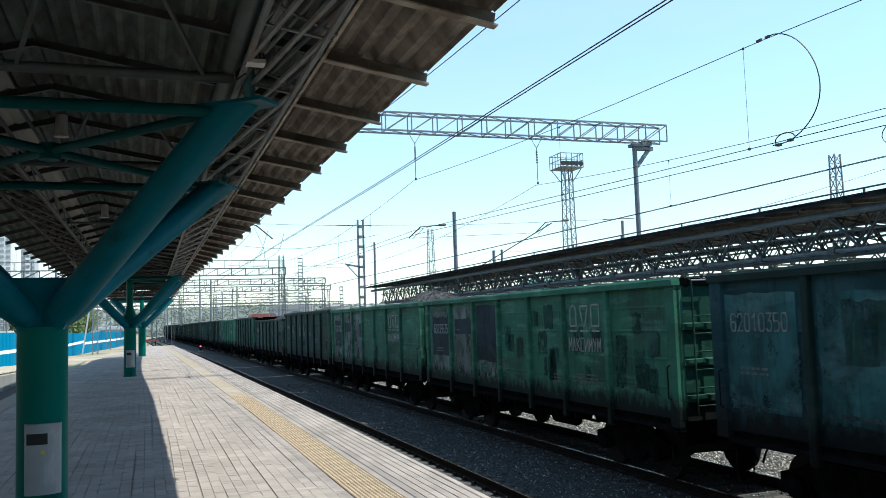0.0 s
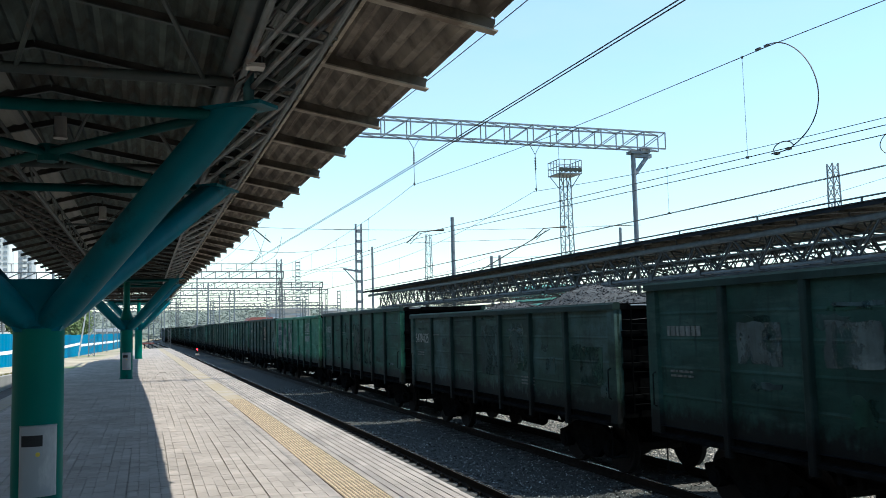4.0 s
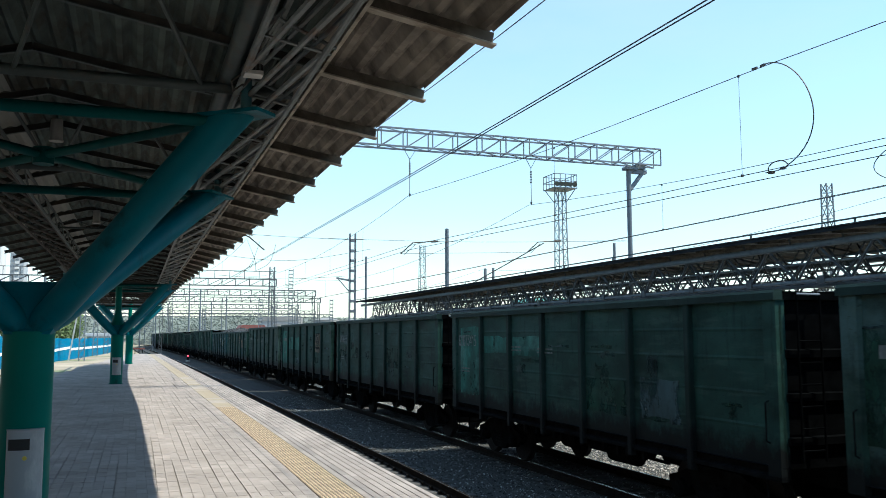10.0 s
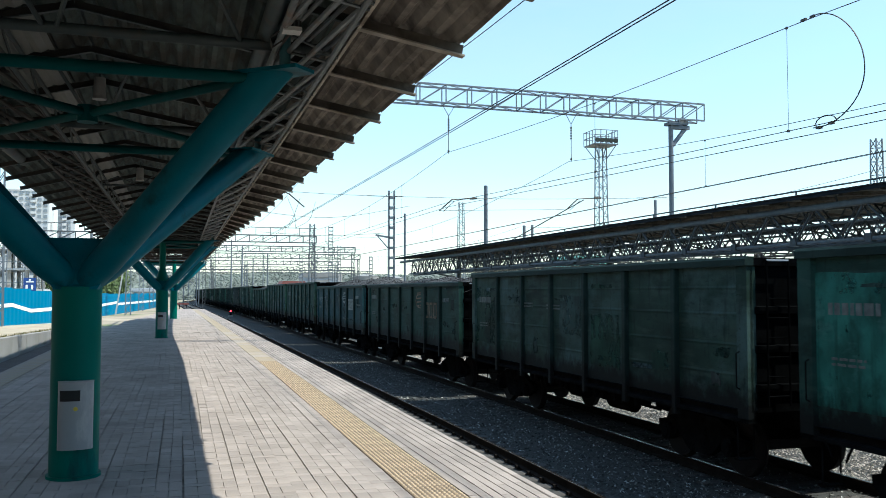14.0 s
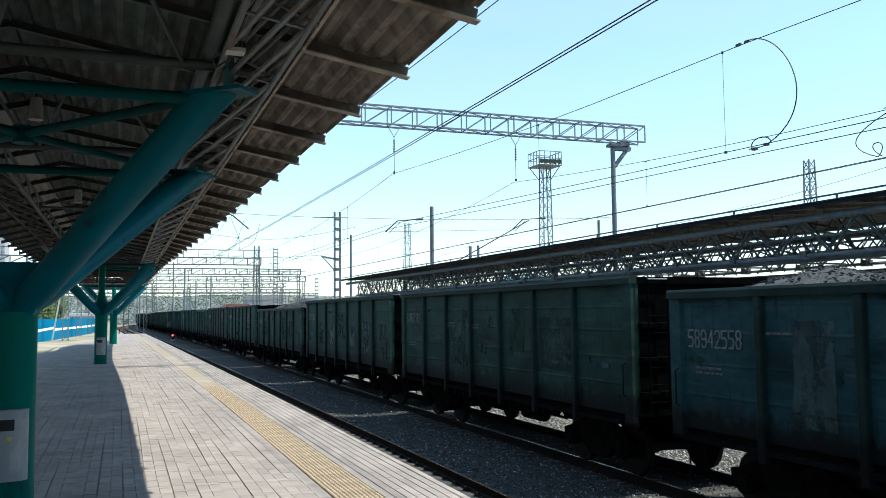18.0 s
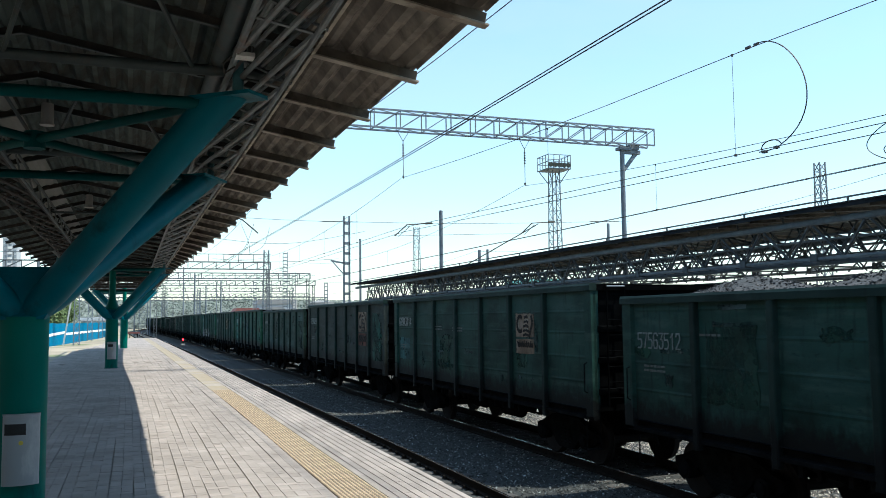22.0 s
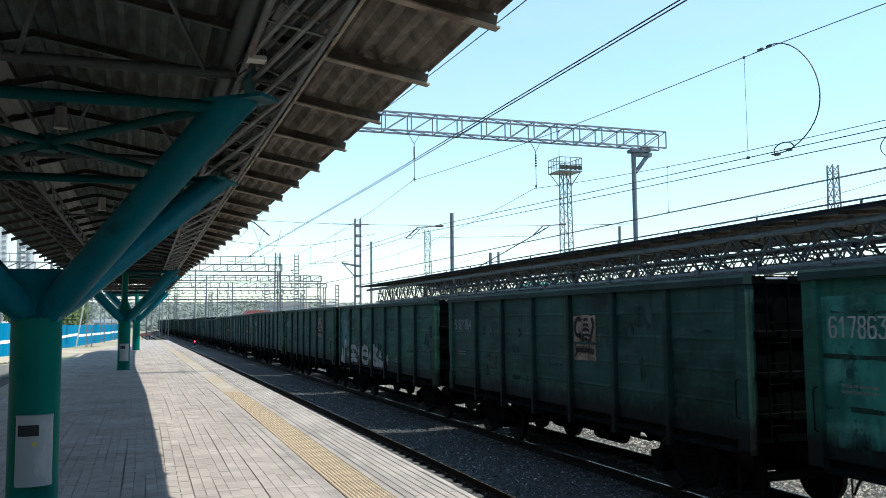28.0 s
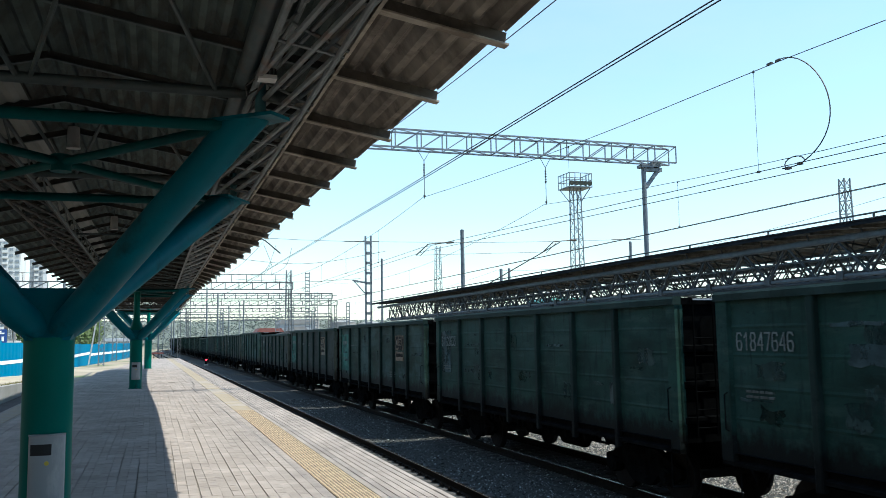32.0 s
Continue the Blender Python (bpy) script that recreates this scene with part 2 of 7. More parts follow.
def rail_section(x):
    z = RAIL_Z
    return [(x - 0.07, z - 0.18), (x + 0.07, z - 0.18), (x + 0.07, z - 0.165), (x + 0.012, z - 0.14), (x + 0.012, z - 0.045),
            (x + 0.036, z - 0.032), (x + 0.036, z - 0.006), (x + 0.026, z - 0.002), (x - 0.026, z - 0.002), (x - 0.036, z - 0.006),
            (x - 0.036, z - 0.032), (x - 0.012, z - 0.045), (x - 0.012, z - 0.14), (x - 0.07, z - 0.165)]


def sweep(shape, poly, ys):
    n = len(poly)
    v, f = [], []
    for y in ys:
        v += [(u + bend(y), y, w) for u, w in poly]
    for k in range(len(ys) - 1):
        f += [(k * n + i, k * n + (i + 1) % n, k * n + n + (i + 1) % n, k * n + n + i) for i in range(n)]
    return shape.add(v, f)


bed = Shape()
ys = [-60 + 4 * i for i in range(111)]
sweep(bed, [(3.3, GZ - 0.1), (17.2, GZ - 0.1), (17.2, RAIL_Z - 0.2), (15.2, RAIL_Z - 0.18), (12.5, RAIL_Z - 0.21), (9.85, RAIL_Z - 0.19),
            (7.5, RAIL_Z - 0.23), (5.28, RAIL_Z - 0.2), (3.3, RAIL_Z - 0.24)], ys)
ballast = tagged(part("ballast", bed, BALLAST), "grey crushed stone ballast under the tracks", "ballast", kind="structure")

for x in TRACKS:
    tr = thing("railway_track", "steel rails on concrete sleepers in gravel", "railway track", group="tracks", kind="structure")
    for s in (-0.795, 0.795):
        r = part("rail", sweep(Shape(), rail_section(x + s), ys), RAIL, tr, "rusty rail")
        part("rail_head", sweep(Shape(), [(x + s - 0.016, RAIL_Z - 0.004), (x + s + 0.016, RAIL_Z - 0.004), (x + s + 0.014, RAIL_Z),
                                          (x + s - 0.014, RAIL_Z)], ys), RAIL_TOP, r, "polished running surface")
    sl = Shape().block(-1.35, 1.35, -0.13, 0.13, -0.22, 0, 0.02).mesh("sleeper", SLEEPER)
    for i in range(150):
        y = 4 + i * 0.545
        part("sleeper", sl, None, tr, at=pose(x + bend(y), y, RAIL_Z - 0.185, 0, 0, random.uniform(-1, 1)))

# ---- the platform ----
EDGE = 3.34


def left_edge(y):
    """The platform narrows towards its far end."""
    for (y0, x0), (y1, x1) in zip(LEFT, LEFT[1:]):
        if y <= y1:
            return x0 + (x1 - x0) * (y - y0) / (y1 - y0)
    return LEFT[-1][1]


LEFT = [(-40, -3.95), (32, -3.95), (44, -3.42), (57, -3.05), (66, -2.1), (95, -0.3)]
P_END = 95.0
slab = Shape()
ys2 = [-40, -10, 18] + [22 + 4 * i for i in range(19)]
ys2 = [y for y in ys2 if y < P_END] + [P_END]
for y0, y1 in zip(ys2, ys2[1:]):
    a0, a1 = left_edge(y0) + 0.02, left_edge(y1) + 0.02
    b0, b1 = EDGE - 0.06 + bend(y0), EDGE - 0.06 + bend(y1)
    slab.add([(a0, y0, GZ), (b0, y0, GZ), (b1, y1, GZ), (a1, y1, GZ), (a0, y0, -0.012), (b0, y0, -0.012), (b1, y1, -0.012), (a1, y1, -0.012)],
             [(3, 2, 1, 0), (4, 5, 6, 7)] + [(1, 2, 6, 5), (3, 0, 4, 7)] + ([(0, 1, 5, 4)] if y0 == -40 else []) + ([(2, 3, 7, 6)] if y1 == P_END else []))
platform = tagged(part("platform", slab, JOINT), "paved station platform with a yellow tactile strip", "platform", kind="structure")

# ---- the canopy over the platform ----
PITCH, BACK = 1.553, 24
TIP0, TIPS = 0.89 - BACK * PITCH, 39 + BACK
X_R, Z_TIP = 2.38, 3.98
Y_END = TIP0 + (TIPS - 1) * PITCH + 0.4


def canopy_left(y):
    return -3.2


canopy = thing("platform_canopy", "weathered canopy of corrugated slate on grey beams and trusses", "canopy", kind="structure")
SLOPE, RIDGE = 0.17, -1.0
SEAM = 1.41  # where the purlins leave the edge beam


def drift(y):
    """How far the roof's track side edge draws in along the platform."""
    table = ((6.0, 0.0), (16.0, -0.13), (23.0, -0.22), (30.0, -0.4), (38.0, -0.6), (50.0, -0.7), (72.0, -0.75))
    for (y0, d0), (y1, d1) in zip(table, table[1:]):
        if y < y1:
            return d0 + (d1 - d0) * max(0.0, y - y0) / (y1 - y0)
    return table[-1][1]


def drawn_in(shape):
    """Bends what overhangs the edge beam to the eave's line."""
    shape.v = [(x + drift(y) * max(0.0, (x - SEAM) / (X_R - SEAM)), y, z) for x, y, z in shape.v]
    return shape


def roof_z(x):
    """Height of the beams' line: two slopes that meet over the columns."""
    rise = SLOPE * (X_R - RIDGE)
    return Z_TIP + (SLOPE * (X_R - x) if x > RIDGE else rise * (x - canopy_left(0)) / (RIDGE - canopy_left(0)))


roof = Shape()
for k in range(TIPS):
    y0 = TIP0 + (k - 1) * PITCH - 0.16
    y1 = y0 + PITCH + 0.24
    xl = canopy_left(y0)
    xs = [xl + 0.02 + 0.0257 * i for i in range(int((X_R - xl + 0.04) / 0.0257) + 1)]
    v = []
    for j, y in enumerate((y0, y1)):
        for i, x in enumerate(xs):
            v.append((x, y, roof_z(x) + 0.105 + 0.048 * max(-0.6, math.sin(math.tau * x / 0.18)) + (0.0 if j else 0.03) + 0.004 * math.sin(7 * k)))
    n = len(xs)
    up = [(x, y, z + 0.008) for x, y, z in v]
    f = [(i, i + 1, n + i + 1, n + i) for i in range(n - 1)]
    roof.add(v, f)
    roof.add(up, f)
    for a, b in ((0, n), (n - 1, 2 * n - 1)):
        roof.add([v[a], v[b], up[b], up[a]], [(0, 1, 2, 3)])
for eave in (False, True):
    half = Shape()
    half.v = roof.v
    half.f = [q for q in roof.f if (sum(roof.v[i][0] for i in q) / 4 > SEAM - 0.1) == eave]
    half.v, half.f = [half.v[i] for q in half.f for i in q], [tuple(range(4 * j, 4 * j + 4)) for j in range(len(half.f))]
    part("roof", drawn_in(half), SLATE_EAVE if eave else SLATE, canopy, "brown weathered corrugated slate sheets, bounced light in their colour" if eave else "stained corrugated slate sheets, inner shade in their dark colour")
for k in range(TIPS):
    y = TIP0 + k * PITCH
    xl = canopy_left(y)
    top, zc = roof_z(RIDGE), roof_z(SEAM)
    web = Shape().bar((X_R, y, Z_TIP + 0.02), (SEAM, y, zc + 0.02), 0.04, 0.10)
    inner_web = Shape().bar((SEAM, y, zc + 0.035), (RIDGE, y, top + 0.035), 0.04, 0.07).bar((xl - 0.03, y, Z_TIP + 0.035), (RIDGE, y, top + 0.035), 0.04, 0.07)
    # dark side, pale flange: light from the paving put into the beam's colours
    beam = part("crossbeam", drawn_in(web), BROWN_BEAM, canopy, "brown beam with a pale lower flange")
    part("flange", drawn_in(Shape().bar((X_R + 0.004, y - 0.03, Z_TIP - 0.036), (SEAM, y - 0.03, zc - 0.036), 0.085, 0.014)), BEAM, beam, "weathered flange paled for light from below")
    rafter = part("rafter", drawn_in(inner_web), WEB, canopy)
    if k > BACK:
        b = Shape().bar((SEAM, y - 0.02, zc - 0.006), (RIDGE, y - 0.02, top - 0.006), 0.05, 0.010)
        part("flange", drawn_in(b.bar((xl - 0.03, y - 0.02, Z_TIP - 0.006), (RIDGE, y - 0.02, top - 0.006), 0.05, 0.010)), STEEL, rafter)
# edge beams, chords and one-way diagonals on both sides
for side in (1, -1):
    def at(y, x, z):
        return (x, y, z) if side > 0 else (-0.82 - x, y, z)

    # track side pale, other side dark: light and shade put into the steel's colour
    steel = EDGE_STEEL if side > 0 else WEB
    ys1 = [TIP0 + (Y_END - 0.3 - TIP0) * i / 40 for i in range(41)]
    eb = Shape()
    for y0, y1 in zip(ys1, ys1[1:]):
        eb.bar(at(y0, SEAM - 0.02, 4.09), at(y1, SEAM - 0.02, 4.09), 0.02, 0.07).bar(at(y0, SEAM - 0.02, 4.055), at(y1, SEAM - 0.02, 4.055), 0.03, 0.01)
    part("edge_beam", drawn_in(eb), BEAM, canopy, "pale weathered edge beam")
    for x, z, r in ((1.25, 3.93, 0.025), (0.78, 4.02, 0.03), (0.95, 4.22, 0.03)):
        part("truss_chord", drawn_in(Shape().line([at(y, x, z) for y in ys1], r, 8)), steel, canopy, "long grey pipe", smooth=True)
    for k in range(BACK - 3, TIPS - 2):
        y = TIP0 + k * PITCH
        part("truss_diagonal", Shape().tube(at(y + 0.35, 1.27, 3.95), at(y + 0.35 + 2.6 * PITCH, 0.80, 4.02), 0.025, 7), steel, canopy, smooth=True)
        if side > 0:
            part("truss_diagonal", Shape().tube(at(y + 1.1, 1.33, 4.02), at(y + 1.1 + 2.4 * PITCH, 0.96, 4.2), 0.02, 7), steel, canopy, smooth=True)
        t = Shape().tube(at(y + 0.62, 1.36, 4.02), at(y + 0.55, 0.86, 4.2), 0.016, 5).tube(at(y + 0.5, 1.3, 3.93), at(y + 0.5, 0.8, 4.02), 0.014, 5)
        t.tube(at(y + 0.4, 0.80, 4.02), at(y + 0.4, 0.95, 4.22), 0.016, 5).tube(at(y + 1.2, 0.80, 4.02), at(y + 0.5, 0.95, 4.22), 0.014, 5)
        part("truss_strut", drawn_in(t), steel, canopy)
# inner trusses across
for k in range(BACK + 11, TIPS, 4):
    y = TIP0 + (k + 0.5) * PITCH
    xl, xr = canopy_left(y) + 1.5, X_R - 1.5
    t = Shape()
    mid = (xl + xr) / 2
    t.tube((xl, y, 4.06), (xr, y, 4.06), 0.022, 6)
    n = 6
    for i in range(n):
        x0, x1 = xl + (xr - xl) * i / n, xl + (xr - xl) * (i + 1) / n
        zt = 4.15 + 0.27 * (1 - abs((x0 if i % 2 else x1) - mid) / (xr - mid))
        t.tube((x0, y, zt if i % 2 else 4.06), (x1, y, 4.06 if i % 2 else zt), 0.012, 5)
    part("cross_truss", t, STEEL, canopy)
for y in (46.0, 51.0, 55.5, 59.7, 64.2):
    t = Shape()
    for z in (3.86, 4.05, 4.30):
        t.bar((-2.5, y, z), (1.35, y, z), 0.07, 0.07)
    for i in range(8):
        x0, x1 = -2.5 + 3.85 * i / 8, -2.5 + 3.85 * (i + 1) / 8
        t.bar((x0, y, 4.05 if i % 2 else 4.30), (x1, y, 4.30 if i % 2 else 4.05), 0.05, 0.05)
    part("end_truss", t, WEB, canopy, "dark cross truss")
inner = Shape()
for fx in (0.2, 0.3):
    for z, r in ((3.95, 0.025), (4.2, 0.025)):
        a = [(canopy_left(y) * (1 - fx) + X_R * fx, y, z) for y in (TIP0, Y_END - 0.3)]
        inner.tube(*a, r, 6)
    for i in range(int(TIP0 / 0.8), 74):
        y0, y1 = i * 0.8, i * 0.8 + 0.8
        p = lambda y, z: (canopy_left(y) * (1 - fx) + X_R * fx, y, z)
        inner.tube(p(y0, 3.95 if i % 2 else 4.2), p(y1, 4.2 if i % 2 else 3.95), 0.014, 4)
part("inner_lattice", inner, STEEL, canopy)


# ---- the branching columns ----
ARM_X, ARM_Z = 1.72, 3.81
REACH = {-1: 1.65, 1: 2.8}
SPREAD = {-1: 1.72, 1: 1.92}


def build_column(rng):
    col = thing("branching_column", "teal painted steel column with four branching arms", "column", group="canopy columns")
    part("shaft", Shape().tube((0, 0, 0), (0, 0, 1.905), 0.235, 32), TEAL, col, smooth=True)
    part("base_ring", Shape().tube((0, 0, 0), (0, 0, 0.03), 0.262, 28), TEAL, col, smooth=True)
    part("seam", Shape().tube((0, 0, 1.85), (0, 0, 1.908), 0.238, 28), TEAL, col, smooth=True)
    # arms, head plates and struts
    for i, (sx, sy) in enumerate(((1, 1), (1, -1), (-1, 1), (-1, -1))):
        s = Shape()
        p, q = Vector((0.13 * sx, 0.08 * sy, 1.99)), Vector((SPREAD[sy] * sx, REACH[sy] * sy, ARM_Z))
        u = (q - p).normalized()
        e1 = u.orthogonal().normalized()
        e2 = u.cross(e1)
        ring = [(e1 * math.cos(a) + e2 * math.sin(a)) for a in [math.tau * k / 28 for k in range(28)]]
        low = []
        for e in ring:  # cut level on the shaft and held within it
            v = p + e * 0.155
            v = v + u * ((1.90 - v.z) / u.z)
            k = min(1.0, 0.232 / math.hypot(v.x, v.y))
            low.append(Vector((v.x * k, v.y * k, 1.90)))
        knee = [p + u * 0.24 + e * 0.156 for e in ring]
        high = [q + e * 0.17 for e in ring]
        high = [v + u * ((ARM_Z - v.z) / u.z) for v in high]  # cut level under the head plate
        s.add(low + knee + high, [(j + k, j + (k + 1) % 28, j + 28 + (k + 1) % 28, j + 28 + k) for j in (0, 28) for k in range(28)] + [tuple(range(28))[::-1], tuple(range(56, 84))])
        part("arm", s, TEAL_ARM, col, smooth=True)
        s = Shape()
        d = Vector((sx * SPREAD[sy], sy * REACH[sy], 0)).normalized()
        w = Vector((-d.y, d.x, 0)) * 0.2
        z = Vector((0, 0, 0.035))
        v = [q - d * 0.30 - w, q - d * 0.30 + w, q + d * 0.42 + w * 0.7, q + d * 0.42 - w * 0.7]
        s.add([a + Vector((0, 0, 0.002)) for a in v] + [a + z for a in v],
              [(3, 2, 1, 0), (4, 5, 6, 7), (0, 1, 5, 4), (1, 2, 6, 5), (2, 3, 7, 6), (3, 0, 4, 7)])
        part("head_plate", s, TEAL_ARM, col)
        part("strut", Shape().tube(q + d * 0.2 + Vector((0, 0, 0.03)), q + d * 0.2 + Vector((0, 0, 0.42)), 0.05, 12), STRUT, col, smooth=True)
    web = Shape()
    for sy in (-1, 1):
        web.add([(-0.5, sy * 0.10, 2.40), (0.5, sy * 0.10, 2.40), (0.2, sy * 0.20, 1.88), (-0.2, sy * 0.20, 1.88),
                 (-0.5, sy * 0.08, 2.40), (0.5, sy * 0.08, 2.40), (0.22, sy * 0.06, 1.88), (-0.22, sy * 0.06, 1.88)],
                [(0, 1, 2, 3), (7, 6, 5, 4), (0, 4, 5, 1), (1, 5, 6, 2), (2, 6, 7, 3), (3, 7, 4, 0)])
    part("crotch_web", web, TEAL_ARM, col)
    for sy in (-1, 1):
        part("tie_beam", Shape().tube((-ARM_X, sy * REACH[sy], ARM_Z - 0.03), (ARM_X, sy * REACH[sy], ARM_Z - 0.03), 0.055, 10), TIE, col, smooth=True)
        part("top_pipe", Shape().tube((-2.3, sy * REACH[sy], 4.09), (2.3, sy * REACH[sy], 4.09), 0.05, 12), STEEL, col, smooth=True)
    for sx in (-1, 1):
        part("brace", Shape().tube((-sx * ARM_X, -REACH[-1], ARM_Z), (sx * ARM_X, REACH[1], ARM_Z), 0.05, 10), TIE, col, smooth=True)
        part("node_sleeve", Shape().tube((sx * ARM_X, -REACH[-1] - 4.5, 4.19), (sx * ARM_X, REACH[1] + 4.5, 4.19), 0.085, 14), STEEL, col, smooth=True)
    mid = (REACH[1] - REACH[-1]) / 2
    part("hub", Shape().tube((0, mid, ARM_Z - 0.10), (0, mid, ARM_Z + 0.08), 0.11, 16), TIE, col, smooth=True)
    for sy in (-1, 1):
        y = sy * REACH[sy]
        for x0, x1 in ((1.49, 1.0), (-0.04, 0.36), (-0.14, -0.42), (-1.45, -0.95)):
            part("roof_strut", Shape().tube((x0, y, 4.09), (x1, y - 1.4, 4.5), 0.022, 7), STEEL, col, smooth=True)
    return col


def build_bin():
    b = thing("litter_bin", "light grey enamel litter bin fixed to the column", "litter bin", group="litter bins")
    prof = [(0.162 * math.sin(t), -0.245 - 0.075 * math.cos(t)) for t in [radians(-90 + 12 * i) for i in range(16)]]
    prof = [(-0.162, -0.2)] + prof + [(0.162, -0.2)]
    part("body", Shape().prism(prof, "z", 0.0, 0.66), BIN, b, smooth=True)
    part("slot", Shape().prism([(p[0] * 0.9 - 0.014, p[1] - 0.0025) for p in prof[3:-4]] + [(0.10, -0.25), (-0.14, -0.25)], "z", 0.475, 0.58), DARK, b, "dark posting slot")
    part("sticker", Shape().tube((-0.005, -0.320, 0.40), (-0.005, -0.325, 0.40), 0.021, 10), mat("yellow_sticker", (0.6, 0.45, 0.05)), b, "round yellow sticker")
    part("rim", Shape().prism([(p[0] * 1.02, p[1] - 0.004) for p in prof], "z", 0.655, 0.668), BIN, b)
    return b


COLS = [(-1.0, 9.4), (-0.69, 36.03), (-0.41, 61.38), (-0.97, -17.0)]
column = build_column(random)
column.matrix_basis = pose(COLS[0][0], COLS[0][1], 0)
bin0 = build_bin()
bin0.matrix_basis = pose(COLS[0][0], COLS[0][1], 0.31, 0, 0, 8)
for x, y in COLS[1:]:
    c = copy_thing(column, pose(x, y, 0))
    if y > 0:
        part("centre_post", Shape().tube((0, 0, 2.3), (0, 0, 2.75), 0.27, 18, 0.125).tube((0, 0, 2.74), (0, 0, ARM_Z + 0.4), 0.125, 14), TEAL, c, smooth=True)
copy_thing(bin0, pose(COLS[1][0], COLS[1][1], 0.36, 0, 0, 4))
# ---- the freight train ----
WAGON = 13.92


def run(t):
    """How far the train has come."""
    return 10.0 * t + 0.00406 * t * t - 0.000123 * t ** 3


def paint(name, color, spot, amount, vary=0.3, scale=0.9, streak=1.6):
    """Old wagon paint: fields of colour, rust and dirt that differ from wagon to wagon."""
    m = mat(name, color, 0.64, vary=vary, scale=scale, fine=35, bump=0.2, spot=spot, spot_amount=amount, streak=streak, spec=0.11)
    nt = m.node_tree
    nd, lk = nt.nodes, nt.links.new
    mp = next(x for x in nd if x.type == "MAPPING")
    co = next(x for x in nd if x.type == "TEX_COORD")
    info = nd.new("ShaderNodeObjectInfo")
    vm = nd.new("ShaderNodeVectorMath")
    vm.operation = "SCALE"
    vm.inputs[0].default_value = (37, 53, 71)
    lk(info.outputs["Random"], vm.inputs["Scale"])
    lk(vm.outputs[0], mp.inputs["Location"])
    base = nd["Principled BSDF"].inputs["Base Color"]

    def layer(fac, tint, amount):
        """Lays a colour over the paint where fac says."""
        mx, mu = nd.new("ShaderNodeMix"), nd.new("ShaderNodeMath")
        mx.data_type, mu.operation = "RGBA", "MULTIPLY"
        mu.inputs[1].default_value = amount
        lk(fac, mu.inputs[0])
        lk(mu.outputs[0], mx.inputs[0])
        lk(base.links[0].from_socket, mx.inputs[6])
        mx.inputs[7].default_value = (*tint, 1)
        lk(mx.outputs[2], base)

    def noise_mask(sc, stretch, lo, hi, rough=0.6):
        st, no, mr = nd.new("ShaderNodeMapping"), nd.new("ShaderNodeTexNoise"), nd.new("ShaderNodeMapRange")
        st.inputs["Scale"].default_value = stretch
        lk(mp.outputs[0], st.inputs["Vector"])
        lk(st.outputs[0], no.inputs["Vector"])
        no.inputs["Scale"].default_value, no.inputs["Detail"].default_value, no.inputs["Roughness"].default_value = sc, 7, rough
        mr.inputs["From Min"].default_value, mr.inputs["From Max"].default_value = lo, hi
        lk(no.outputs["Fac"], mr.inputs["Value"])
        return mr.outputs[0], no.outputs["Fac"]

    c = Vector(color)
    grey = sum(color) / 3
    layer(noise_mask(1.1, (1, 0.8, 2.6), 0.52, 0.66)[0], c * 1.5 + Vector((grey, grey, grey)) * 0.9, 0.5)  # rubbed, bleached bands
    layer(noise_mask(2.2, (1, 4.5, 0.35), 0.55, 0.72)[0], c * 0.35, 0.7)  # streaks run down the sheets
    layer(noise_mask(7.0, (1, 1, 1), 0.57, 0.66, 0.75)[0], c * 0.4, 0.6)  # chips and blots
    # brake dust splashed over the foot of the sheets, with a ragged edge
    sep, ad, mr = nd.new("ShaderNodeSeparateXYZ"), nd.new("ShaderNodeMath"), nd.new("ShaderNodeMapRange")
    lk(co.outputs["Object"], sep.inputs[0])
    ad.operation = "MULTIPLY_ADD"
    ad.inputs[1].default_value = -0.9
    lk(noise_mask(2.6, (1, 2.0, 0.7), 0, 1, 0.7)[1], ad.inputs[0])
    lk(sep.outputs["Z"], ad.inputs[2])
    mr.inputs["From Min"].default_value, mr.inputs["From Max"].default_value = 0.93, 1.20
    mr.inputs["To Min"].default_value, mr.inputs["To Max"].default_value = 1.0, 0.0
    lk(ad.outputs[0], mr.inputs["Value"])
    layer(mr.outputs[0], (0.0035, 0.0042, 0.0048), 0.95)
    return m


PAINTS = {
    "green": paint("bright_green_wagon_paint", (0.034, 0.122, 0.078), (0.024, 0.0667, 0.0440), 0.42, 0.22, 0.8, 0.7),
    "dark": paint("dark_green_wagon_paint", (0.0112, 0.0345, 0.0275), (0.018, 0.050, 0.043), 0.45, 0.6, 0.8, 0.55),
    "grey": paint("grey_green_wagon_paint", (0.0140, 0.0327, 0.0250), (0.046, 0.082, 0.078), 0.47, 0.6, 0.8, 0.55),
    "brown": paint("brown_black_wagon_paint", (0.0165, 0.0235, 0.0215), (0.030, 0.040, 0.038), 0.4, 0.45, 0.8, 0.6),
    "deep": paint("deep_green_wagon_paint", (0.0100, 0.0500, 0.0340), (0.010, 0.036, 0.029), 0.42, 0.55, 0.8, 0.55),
    # darker than the sheets: shade on the posts put into their paint
    "post": paint("shaded_post_paint", (0.0085, 0.0205, 0.0175), (0.012, 0.028, 0.024), 0.4),
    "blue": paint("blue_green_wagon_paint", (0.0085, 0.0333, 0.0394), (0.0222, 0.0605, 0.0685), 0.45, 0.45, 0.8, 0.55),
}
